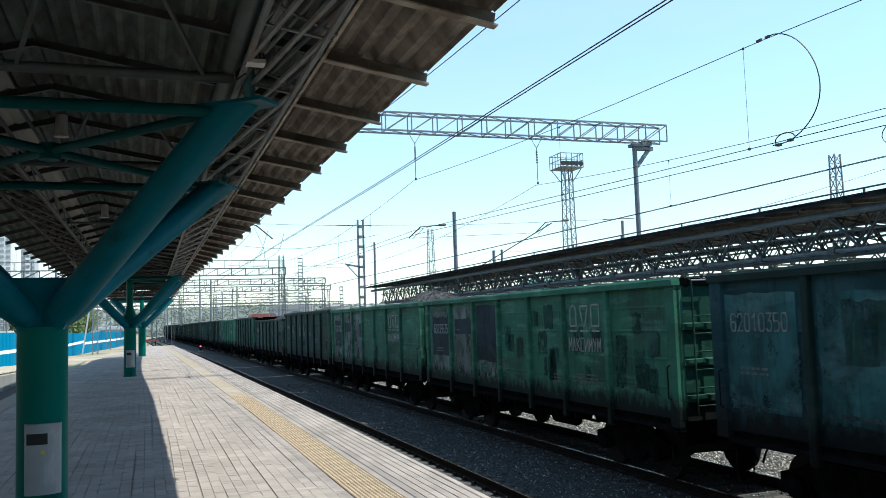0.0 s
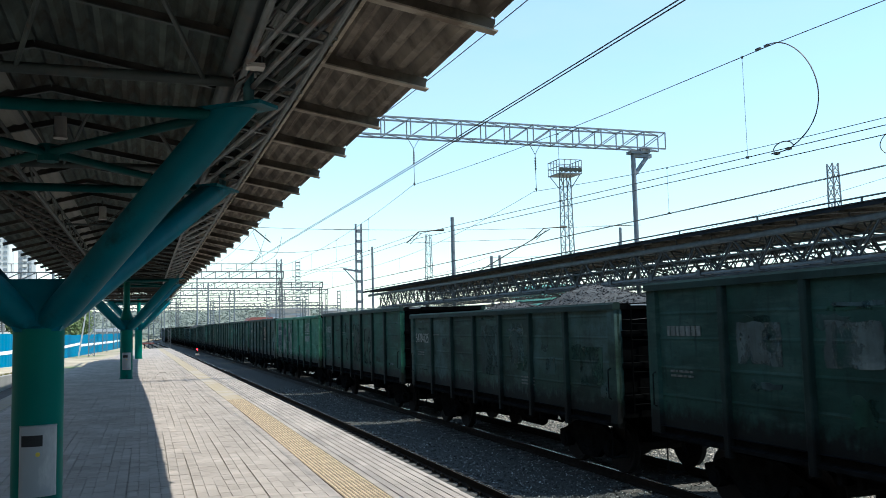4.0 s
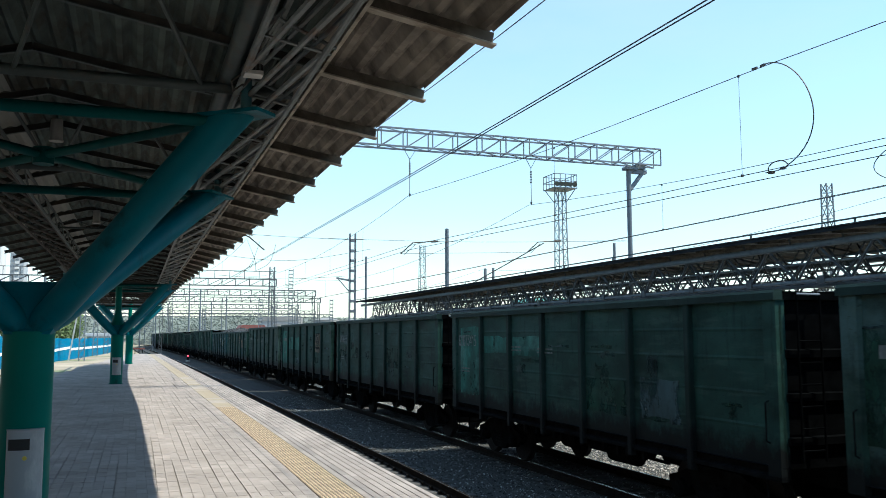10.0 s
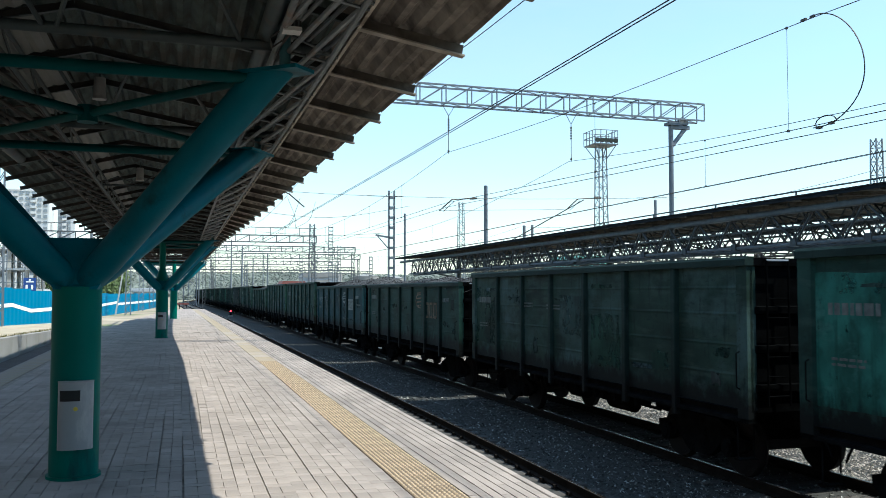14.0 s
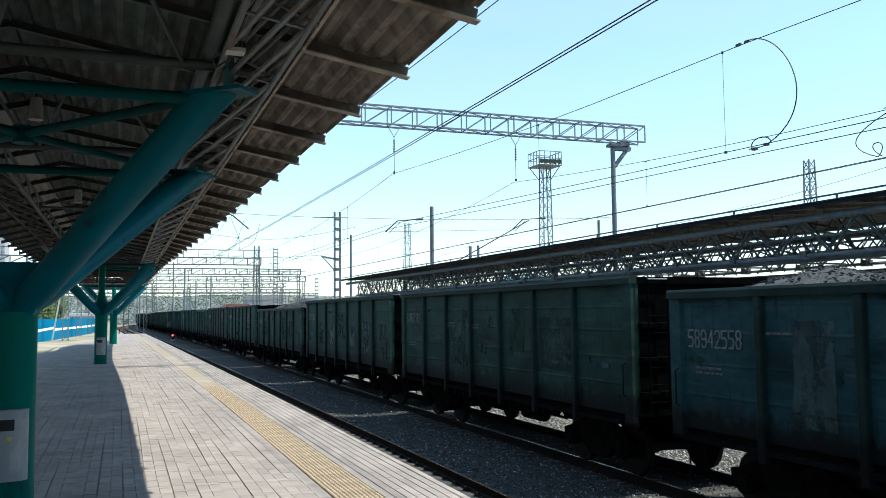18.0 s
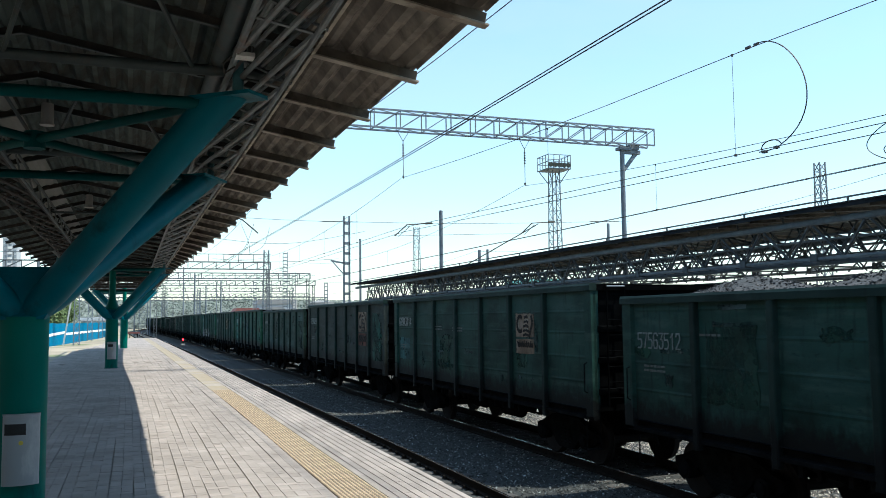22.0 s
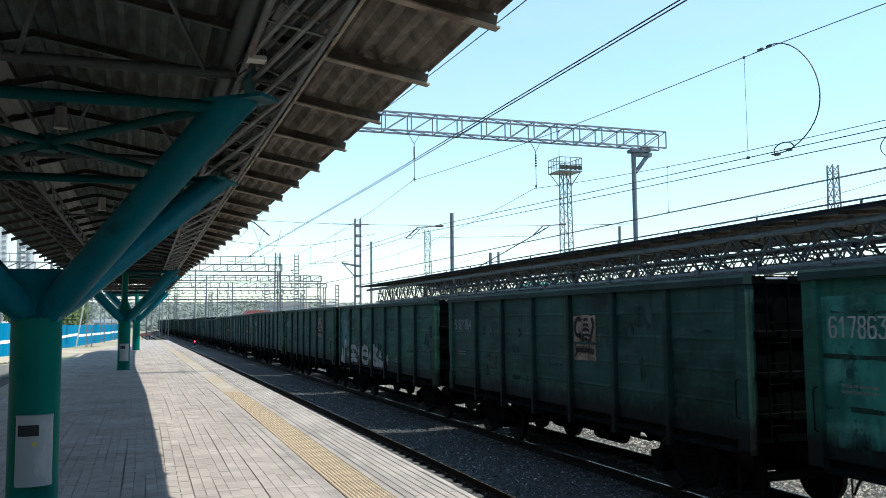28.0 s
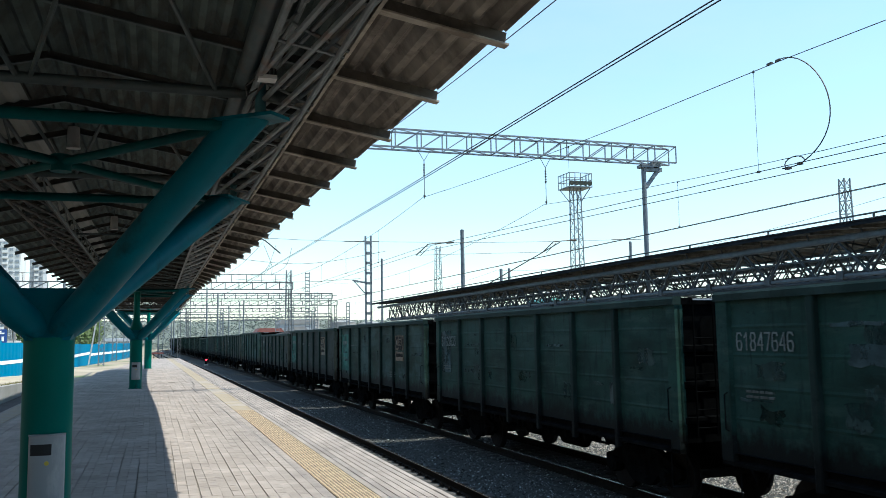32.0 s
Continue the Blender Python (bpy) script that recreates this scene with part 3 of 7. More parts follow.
def worn(m, keep=0.5):
    """Wears a coat of paint through in blots, down to what lies under it."""
    nt = m.node_tree
    nd, lk = nt.nodes, nt.links.new
    mp = next(x for x in nd if x.type == "MAPPING")
    no, mr, clear, mx = nd.new("ShaderNodeTexNoise"), nd.new("ShaderNodeMapRange"), nd.new("ShaderNodeBsdfTransparent"), nd.new("ShaderNodeMixShader")
    no.inputs["Scale"].default_value, no.inputs["Detail"].default_value, no.inputs["Roughness"].default_value = 2.1, 7, 0.68
    lk(mp.outputs[0], no.inputs["Vector"])
    mr.inputs["From Min"].default_value, mr.inputs["From Max"].default_value = keep - 0.12, keep + 0.02
    lk(no.outputs["Fac"], mr.inputs["Value"])
    lk(mr.outputs[0], mx.inputs[0])
    lk(clear.outputs[0], mx.inputs[1])
    lk(nd["Principled BSDF"].outputs[0], mx.inputs[2])
    lk(mx.outputs[0], nd["Material Output"].inputs["Surface"])
    return m


KEEP = {"blot": 0.50, "navy": 0.36, "teal": 0.4, "aqua": 0.4, "soot": 0.38, "picture": 0.40, "lilac": 0.46, "cream": 0.40, "orange": 0.42, "rust": 0.42}
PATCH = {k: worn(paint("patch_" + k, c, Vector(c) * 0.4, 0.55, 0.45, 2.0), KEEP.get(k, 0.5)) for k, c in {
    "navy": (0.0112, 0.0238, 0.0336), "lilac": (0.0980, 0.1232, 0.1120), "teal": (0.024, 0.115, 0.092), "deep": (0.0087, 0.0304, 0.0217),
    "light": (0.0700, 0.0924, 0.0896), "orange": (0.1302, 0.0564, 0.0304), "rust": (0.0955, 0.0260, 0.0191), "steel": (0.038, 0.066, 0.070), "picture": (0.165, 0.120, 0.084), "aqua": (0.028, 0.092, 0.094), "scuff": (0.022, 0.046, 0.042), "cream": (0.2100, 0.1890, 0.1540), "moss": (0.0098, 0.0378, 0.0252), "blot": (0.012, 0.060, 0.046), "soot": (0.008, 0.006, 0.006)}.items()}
WHITE = mat("white_lettering", (0.22, 0.235, 0.22), 0.8, vary=0.3, scale=7, fine=50)
SPRAY = mat("white_spray_paint", (0.19, 0.195, 0.20), 0.8, vary=0.35, scale=5, fine=50)
FADED = mat("faded_lettering", (0.12, 0.14, 0.135), 0.8, vary=0.4, scale=9, fine=50)
PRINT = mat("faded_print", (0.085, 0.095, 0.09), 0.8, vary=0.4, scale=9)
LOAD = mat("crushed_stone_load", (0.015, 0.017, 0.0195), 0.95, vary=0.5, scale=10, fine=28, bump=1.0, spot=(0.03, 0.03, 0.032), spot_amount=0.5, island=0.75)
WHEEL = mat("worn_wheel_steel", (0.010, 0.009, 0.009), 0.8, 0.0, vary=0.3, spec=0.2)

LONG_BODY, SHORT_BODY = (6.72, (-4.45, -2.62, -0.9, 0.9, 2.62, 4.45)), (6.38, (-4.35, -2.61, -0.87, 0.87, 2.61, 4.35))


def wagon_meshes(T, HALF, POSTS):
    """The meshes that wagons of one height T and half length share: name, shape, painted or not."""
    out = []
    for s in (-1, 1):
        prof = [(1.455, 1.22), (1.455, T - 0.1), (1.50, T - 0.1)]
        for z in (3.12, 2.7, 2.22, 1.75):  # pressed ribs of the sheet
            prof += [(1.50, z + 0.035), (1.508, z), (1.50, z - 0.035)]
        prof += [(1.50, 1.22)]
        side = Shape().prism([(s * a, b) for a, b in prof], "y", -HALF, HALF)
        out.append(("side_wall", side, 1))
        out.append(("top_rim", Shape().prism([(s * 1.44, T - 0.14), (s * 1.60, T - 0.14), (s * 1.60, T - 0.04), (s * 1.57, T), (s * 1.44, T)], "y", -HALF - 0.02, HALF + 0.02), 5))
        out.append(("side_sill", Shape().prism([(s * 1.40, 1.04), (s * 1.56, 1.04), (s * 1.56, 1.10), (s * 1.47, 1.12), (s * 1.47, 1.2), (s * 1.56, 1.23), (s * 1.40, 1.24)], "y", -HALF, HALF), 0))
        for y in POSTS:
            out.append(("post", Shape().prism([(s * 1.497, y - 0.085), (s * 1.57, y - 0.07), (s * 1.585, y - 0.05), (s * 1.585, y + 0.05), (s * 1.57, y + 0.07), (s * 1.497, y + 0.085)], "z", 0.93, T - 0.13), 3))
        for y in (-HALF, HALF):
            e = -1 if y > 0 else 1
            out.append(("corner_post", Shape().prism([(s * 1.40, y), (s * 1.56, y), (s * 1.56, y + e * 0.26), (s * 1.497, y + e * 0.30), (s * 1.40, y + e * 0.30)], "z", 1.05, T - 0.12), 1))
    for e in (-1, 1):
        y = e * HALF
        prof = [(y - e * 0.08, 1.2), (y - e * 0.08, T - 0.07), (y - e * 0.03, T - 0.07)]
        for z in (2.7, 2.1, 1.5):
            prof += [(y - e * 0.03, z + 0.14), (y + e * 0.02, z + 0.12), (y + e * 0.02, z + 0.02), (y - e * 0.03, z)]
        prof += [(y - e * 0.03, 1.2)]
        end = Shape().prism(prof, "x", -1.42, 1.42)
        out.append(("end_wall", end, 3))
        out.append(("end_rim", Shape().box(-1.44, 1.44, *sorted((y - e * 0.1, y + e * 0.02)), T - 0.14, T - 0.02), 3))
        lad = Shape()
        for x in (-1.25, -0.85):
            lad.tube((x, y + e * 0.08, 1.3), (x, y + e * 0.08, T - 0.06), 0.016, 6)
        # top rung paler than the ladder: the sun it catches is put into its colour
        out.append(("top_rung", Shape().tube((-1.25, y + e * 0.08, T - 0.06), (-0.85, y + e * 0.08, T - 0.06), 0.018, 6), 6))
        for i in range(6):
            lad.tube((-1.25, y + e * 0.08, 1.45 + 0.3 * i), (-0.85, y + e * 0.08, 1.45 + 0.3 * i), 0.013, 5)
        lad.tube((-1.25, y + e * 0.08, T - 0.06), (-1.25, y - e * 0.05, T - 0.02), 0.016, 5).tube((-0.85, y + e * 0.08, T - 0.06), (-0.85, y - e * 0.05, T - 0.02), 0.016, 5)
        out.append(("ladder", lad, 4))
        c = Shape().box(-0.13, 0.13, *sorted((y - e * 0.3, y + e * 0.2)), 0.92, 1.18)
        c.box(-0.2, 0.2, *sorted((y + e * 0.18, y + e * (6.94 - HALF))), 0.9, 1.2)
        out.append(("coupler", c, 0))
        hose = [Vector((-0.4, y + e * (0.05 + 0.38 * math.sin(t)), 0.95 - 0.42 * math.sin(t * 1.0) ** 2 * (1 if t < 1.6 else 0.9))) for t in [i * 0.2 for i in range(9)]]
        out.append(("brake_hose", Shape().line(hose, 0.022, 6), 0))
        st = Shape()
        for x in (-1.5, -1.2):
            st.tube((x, y - e * 0.35, 1.1), (x, y - e * 0.35, 0.45), 0.014, 5)
        st.box(-1.52, -1.18, y - e * 0.35 - 0.07, y - e * 0.35 + 0.07, 0.43, 0.455)
        out.append(("step", st, 0))
        hd = Shape().line([(-1.56, y - e * 0.2, 1.55), (-1.62, y - e * 0.2, 1.58), (-1.62, y - e * 0.2, 2.1), (-1.56, y - e * 0.2, 2.13)], 0.012, 5)
        out.append(("grab_handle", hd, 2))
    out.append(("floor", Shape().box(-1.45, 1.45, -HALF + 0.05, HALF - 0.05, 1.2, 1.27), 0))
    out.append(("centre_sill", Shape().box(-0.28, 0.28, -HALF, HALF, 0.82, 1.19), 0))
    for i in range(7):  # drop-bottom hatches along the near side
        y = -2.55 + 0.85 * i
        h = Shape().box(-1.42, -0.32, y - 0.38, y + 0.38, 1.02, 1.06).box(-1.44, -1.36, y - 0.3, y - 0.22, 0.86, 1.04).box(-1.44, -1.36, y + 0.22, y + 0.3, 0.86, 1.04)
        out.append(("hatch", h, 0))
    low = [(-3.1, 1.03), (-3.0, 0.62), (-2.7, 0.5), (-2.25, 0.52), (-2.1, 0.78), (-1.75, 0.8), (-1.6, 0.46), (-0.9, 0.42), (-0.75, 0.72), (-0.45, 0.74), (-0.3, 0.38),
           (0.5, 0.4), (0.62, 0.66), (1.0, 0.7), (1.15, 0.45), (1.7, 0.47), (1.85, 0.8), (2.2, 0.76), (2.35, 0.5), (2.8, 0.55), (3.05, 0.65), (3.1, 1.03)]
    low = [(a, b if b > 1 else 0.36 + 0.68 * b) for a, b in low]
    out.append(("hatch_gear", Shape().prism(low, "x", -0.62, -0.38), 0))
    out.append(("hatch_gear", Shape().prism([(-a, b) for a, b in low][::-1], "x", 0.38, 0.62), 0))
    out.append(("brake_cylinder", Shape().disc((-0.75, 0.9, 0.78), "y", 0.2, 0.62, 14).tube((-0.75, 0.6, 0.78), (-0.75, -2.6, 0.74), 0.03, 6), 0))
    out.append(("air_tank", Shape().disc((-0.9, -1.4, 0.74), "y", 0.16, 0.9, 14).box(-0.94, -0.86, -1.44, -1.36, 0.8, 1.03), 0))
    return out


def bogie_meshes():
    """A three-piece bogie about its own centre."""
    out = []
    for s in (-1, 1):
        x0, x1 = sorted((s * 1.06, s * 0.93))
        poly = [(-1.3, 0.50), (-1.3, 0.64), (-1.05, 0.70), (-0.55, 0.90), (0.55, 0.90), (1.05, 0.70), (1.3, 0.64), (1.3, 0.50), (1.14, 0.40),
                (0.76, 0.42), (0.68, 0.55), (0.42, 0.30), (0.28, 0.22), (-0.28, 0.22), (-0.42, 0.30), (-0.68, 0.55), (-0.76, 0.42), (-1.14, 0.40)]
        out.append(("side_frame", Shape().prism(poly, "x", x0, x1)))
        for y in (-0.18, 0.0, 0.18):
            v, f = [], []
            for k in range(11):
                r = 0.085 if k % 2 else 0.06
                v += [(s * 1.0 + r * math.cos(q * math.tau / 10), y + r * math.sin(q * math.tau / 10), 0.31 + 0.037 * k) for q in range(10)]
            for k in range(10):
                f += [(k * 10 + q, k * 10 + (q + 1) % 10, k * 10 + 10 + (q + 1) % 10, k * 10 + 10 + q) for q in range(10)]
            out.append(("spring", Shape().add(v, f)))
        for y in (-0.925, 0.925):
            out.append(("axle_box", Shape().disc((s * 1.06, y, 0.475), "x", 0.16, 0.2, 14).disc((s * 1.17, y, 0.475), "x", 0.11, 0.04, 12)))
            w = Shape().disc((s * 0.795, y, 0.475), "x", 0.475, 0.10, 28).disc((s * 0.725, y, 0.475), "x", 0.50, 0.03, 28).disc((s * 0.87, y, 0.475), "x", 0.14, 0.06, 16)
            w.disc((s * 0.848, y, 0.475), "x", 0.40, 0.012, 24)
            out.append(("wheel", w))
            out.append(("brake_shoe", Shape().box(*sorted((s * 0.74, s * 0.85)), y * 0.42 - 0.05, y * 0.42 + 0.05, 0.3, 0.62)))
    for y in (-0.925, 0.925):
        out.append(("axle", Shape().tube((-0.9, y, 0.475), (0.9, y, 0.475), 0.085, 10)))
    return out


SHARED = {}
for top, body in ((3.37, SHORT_BODY), (3.52, SHORT_BODY), (3.60, SHORT_BODY), (3.66, SHORT_BODY), (3.61, LONG_BODY)):
    SHARED[top] = [(name, shape.mesh(name, PAINTS["dark"] if kind == 1 else GALV if kind == 6 else PAINTS["post"] if kind == 5 or name == "post" else GAP_DARK if name in ("end_wall", "end_rim", "ladder", "coupler") else BLACK), kind) for name, shape, kind in wagon_meshes(top, *body)]
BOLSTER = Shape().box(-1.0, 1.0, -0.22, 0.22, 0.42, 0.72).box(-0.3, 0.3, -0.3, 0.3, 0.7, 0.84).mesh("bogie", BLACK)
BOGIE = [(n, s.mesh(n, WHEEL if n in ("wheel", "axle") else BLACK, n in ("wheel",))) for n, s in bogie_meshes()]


def quad_patch(name, y0, y1, z0, z1, material, parent, label="", proud=0.010, rough=0.03, rng=random):
    """A worn painted field on the near side, with an uneven outline. y0 is its end ahead of the train's tail."""
    pts = []
    n = 5
    for i in range(n):
        pts.append((y0 + (y1 - y0) * i / n, z0 + rng.uniform(-rough, rough)))
    for i in range(n):
        pts.append((y1 + rng.uniform(-rough, rough), z0 + (z1 - z0) * i / n))
    for i in range(n):
        pts.append((y1 + (y0 - y1) * i / n, z1 + rng.uniform(-rough, rough)))
    for i in range(n):
        pts.append((y0 + rng.uniform(-rough, rough), z1 + (z0 - z1) * i / n))
    x = -1.5
    return part(name, Shape().prism(pts, "x", x - proud - 0.017 * 0, x + 0.002), material, parent, label)


STROKES = {
    "0": "0.2,0 0,.2 0,.8 .2,1 .8,1 1,.8 1,.2 .8,0 .2,0", "1": ".15,.75 .6,1 .6,0", "2": "0,.8 .2,1 .8,1 1,.8 1,.6 0,0 1,0",
    "3": "0,1 1,1 .45,.6 .8,.58 1,.4 1,.2 .8,0 .2,0 0,.15", "4": ".8,0 .8,1 0,.3 1,.3", "5": "1,1 0,1 0,.55 .75,.58 1,.4 1,.2 .75,0 0,0",
    "6": "1,.85 .8,1 .2,1 0,.8 0,.2 .2,0 .8,0 1,.2 1,.4 .8,.55 0,.5", "7": "0,1 1,1 .4,0",
    "8": ".25,.55 0,.75 .2,1 .8,1 1,.75 .75,.55 .25,.55 0,.3 .2,0 .8,0 1,.3 .75,.55", "9": "0,.15 .2,0 .8,0 1,.2 1,.8 .8,1 .2,1 0,.8 0,.6 .2,.45 1,.5",
    "М": "0,0 0,1 .5,.35 1,1 1,0", "А": "0,0 .5,1 1,0|.2,.35 .8,.35", "К": "0,0 0,1|1,1 0,.45|.25,.6 1,0", "С": "1,1 0,1 0,0 1,0", "И": "0,1 0,0 1,1 1,0",
    "У": "0,1 .5,.45|1,1 .35,0", "Л": "0,0 .5,1 1,0", "З": "0,1 1,1 .4,.55 1,.5 1,0 0,0", "Н": "0,0 0,1|1,0 1,1|0,.5 1,.5", "Г": "0,0 0,1 1,1"}


def painted(parent, body, y, z, height, width, name="lettering", label="", material=None, thick=0.036):
    """A word or number painted by hand with a narrow brush, centred at y, z."""
    s = Shape()
    step = width / len(body)
    for i, ch in enumerate(body):
        left = y + width / 2 - i * step
        for pl in STROKES[ch].split("|"):
            pts = [tuple(float(q) for q in xy.split(",")) for xy in pl.split()]
            pts = [(-1.5155 - 0.0005 * (i % 2), left - u * step * 0.7, z + (v - 0.5) * height) for u, v in pts]
            for k, (p, q) in enumerate(zip(pts, pts[1:])):
                d, lift = (Vector(q) - Vector(p)).normalized() * thick * 0.3, Vector((-0.0003 * k, 0, 0))
                s.bar(Vector(p) - d + lift, Vector(q) + d + lift, thick, 0.006, up=(1, 0, 0))
    return part(name, s, material or WHITE, parent, label)


def bars(parent, y, z, w, rows, rng, h=0.035, step=0.075):
    """Small unreadable lines of writing."""
    s = Shape()
    for r in range(rows):
        a = y + w / 2
        while a > y - w / 2:
            k = rng.uniform(0.05, 0.16)
            s.box(-1.514, -1.499, max(a - k, y - w / 2), a, z - r * step, z - r * step + h)
            a -= k + 0.035
    part("small_print", s, PRINT, parent, "lines of faded white print")["kind"] = "stuff"


def star(s, y, z, r, tilt=0.0):
    pts = [((r if i % 2 == 0 else r * 0.42) * math.sin(tilt + i * math.pi / 5) + y, (r if i % 2 == 0 else r * 0.42) * math.cos(tilt + i * math.pi / 5) + z) for i in range(10)]
    s.prism(pts, "x", -1.512, -1.50)


TINTS = {"white": SPRAY, "rose": mat("rose_spray_paint", (0.15, 0.075, 0.085), 0.8, vary=0.4, scale=5), "gold": mat("yellow_spray_paint", (0.22, 0.19, 0.07), 0.8, vary=0.4, scale=5)}


def graffiti_letter(w, tint, lines):
    """A letter in fat white strokes, with a thin coloured rim inside a black outline."""
    for name, width, x, material, label in (("graffiti_outline", 0.23, -1.5035, BLACK, "black outline of a graffiti letter"),
                                            ("graffiti_rim", 0.185, -1.5105, TINTS[tint], "sprayed rim of a graffiti letter"),
                                            ("graffiti_letter", 0.145, -1.5175, SPRAY, "large white graffiti letter")):
        s = Shape()
        step = 0.0
        for pl in lines:
            pl = [(y, 1.66 + (z - 1.66) * 0.82) for y, z in pl]
            for i, p in enumerate(pl):
                step += 0.0002
                s.tube((x - 0.002 - step, p[0], p[1]), (-1.5, p[0], p[1]), width / 2, 12)
                if i:
                    step += 0.0002
                    s.add([(u - step, v, z) for u, v, z in Shape().bar((x, *pl[i - 1]), (x, *p), width, 0.004, up=(1, 0, 0)).v],
                          [(3, 2, 1, 0), (4, 5, 6, 7), (0, 1, 5, 4), (1, 2, 6, 5), (2, 3, 7, 6), (3, 0, 4, 7)])
        part(name, s, material, w, label)


def slogan(w, y):
    """Outlined signs, dashes and a word in white."""
    s = Shape()
    lines = [[(-0.13, -0.2), (-0.13, 0.08), (-0.09, 0.19), (0.0, 0.23), (0.09, 0.19), (0.13, 0.08), (0.13, -0.2), (-0.13, -0.2)],
             [(-0.17, 0.2), (0.17, 0.2), (0.03, -0.2), (-0.03, -0.2), (-0.17, 0.2)],
             [(-0.15, -0.2), (-0.15, 0.22), (0.15, 0.22), (0.15, -0.2), (-0.15, -0.2)]]
    for k, pl in enumerate(lines):
        c = y + 0.46 - 0.46 * k
        s = Shape()
        for (a, b), (c2, d) in zip(pl, pl[1:]):
            s.bar((-1.508, c - a, 3.0 + b), (-1.508, c - c2, 3.0 + d), 0.036, 0.012, up=(1, 0, 0))
        s.box(-1.513, -1.502, c - 0.16, c + 0.16, 2.68, 2.715)
        part("painted_sign", s, WHITE, w, "outlined white sign above a dash")
    painted(w, "МАКСИМУМ", y - 0.02, 2.42, 0.26, 1.36, label="white painted word", thick=0.027)


def heap(w, rng, piles, rim):
    """Crushed stone tipped into the wagon as separate piles: (place, half length, height over the rim)."""
    s = Shape()
    nx, ny = 10, 80
    seed = Vector((rng.random() * 99, 0, 0))

    def level(u, v):
        y = v * 6.38
        h = -0.35
        for c, half, tall in piles:
            d = abs(y - c) / half + 0.12 * noise.noise(Vector((u, y, 2)) + seed)
            h = max(h, -0.35 + (tall + 0.35) * max(0.0, 1 - d) ** 0.75 * max(0.0, 1 - abs(u) ** 1.6) ** 0.8)
        return rim + h + 0.05 * noise.noise(Vector((u * 6, y * 4, 1)) + seed)

    for j in range(ny + 1):
        for i in range(nx + 1):
            u, v = i / nx * 2 - 1, j / ny * 2 - 1
            s.v.append((u * 1.43, v * 6.38, level(u, v)))
    for j in range(ny):
        for i in range(nx):
            a = j * (nx + 1) + i
            s.f.append((a, a + 1, a + nx + 2, a + nx + 1))
    for _ in range(11000):
        u, v = rng.uniform(-0.9, 0.9), rng.uniform(-0.93, 0.93)
        r = rng.uniform(0.012, 0.032)
        c = Vector((u * 1.43, v * 6.38, level(u, v) + r * 0.3))
        k = [c + Vector((rng.uniform(-1, 1), rng.uniform(-1, 1), rng.uniform(-1, 1))).normalized() * r for _ in range(4)]
        s.add(k, [(0, 1, 2), (0, 1, 3), (1, 2, 3), (0, 2, 3)])
    part("stone_load", s, LOAD, w, "heaped grey crushed stone")


# bays from the tail end (+) to the head end (-)
BAY = [(6.2, 4.5), (4.2, 2.76), (2.46, 1.02), (0.72, -0.72), (-1.02, -2.46), (-2.76, -4.2), (-4.5, -6.2)]


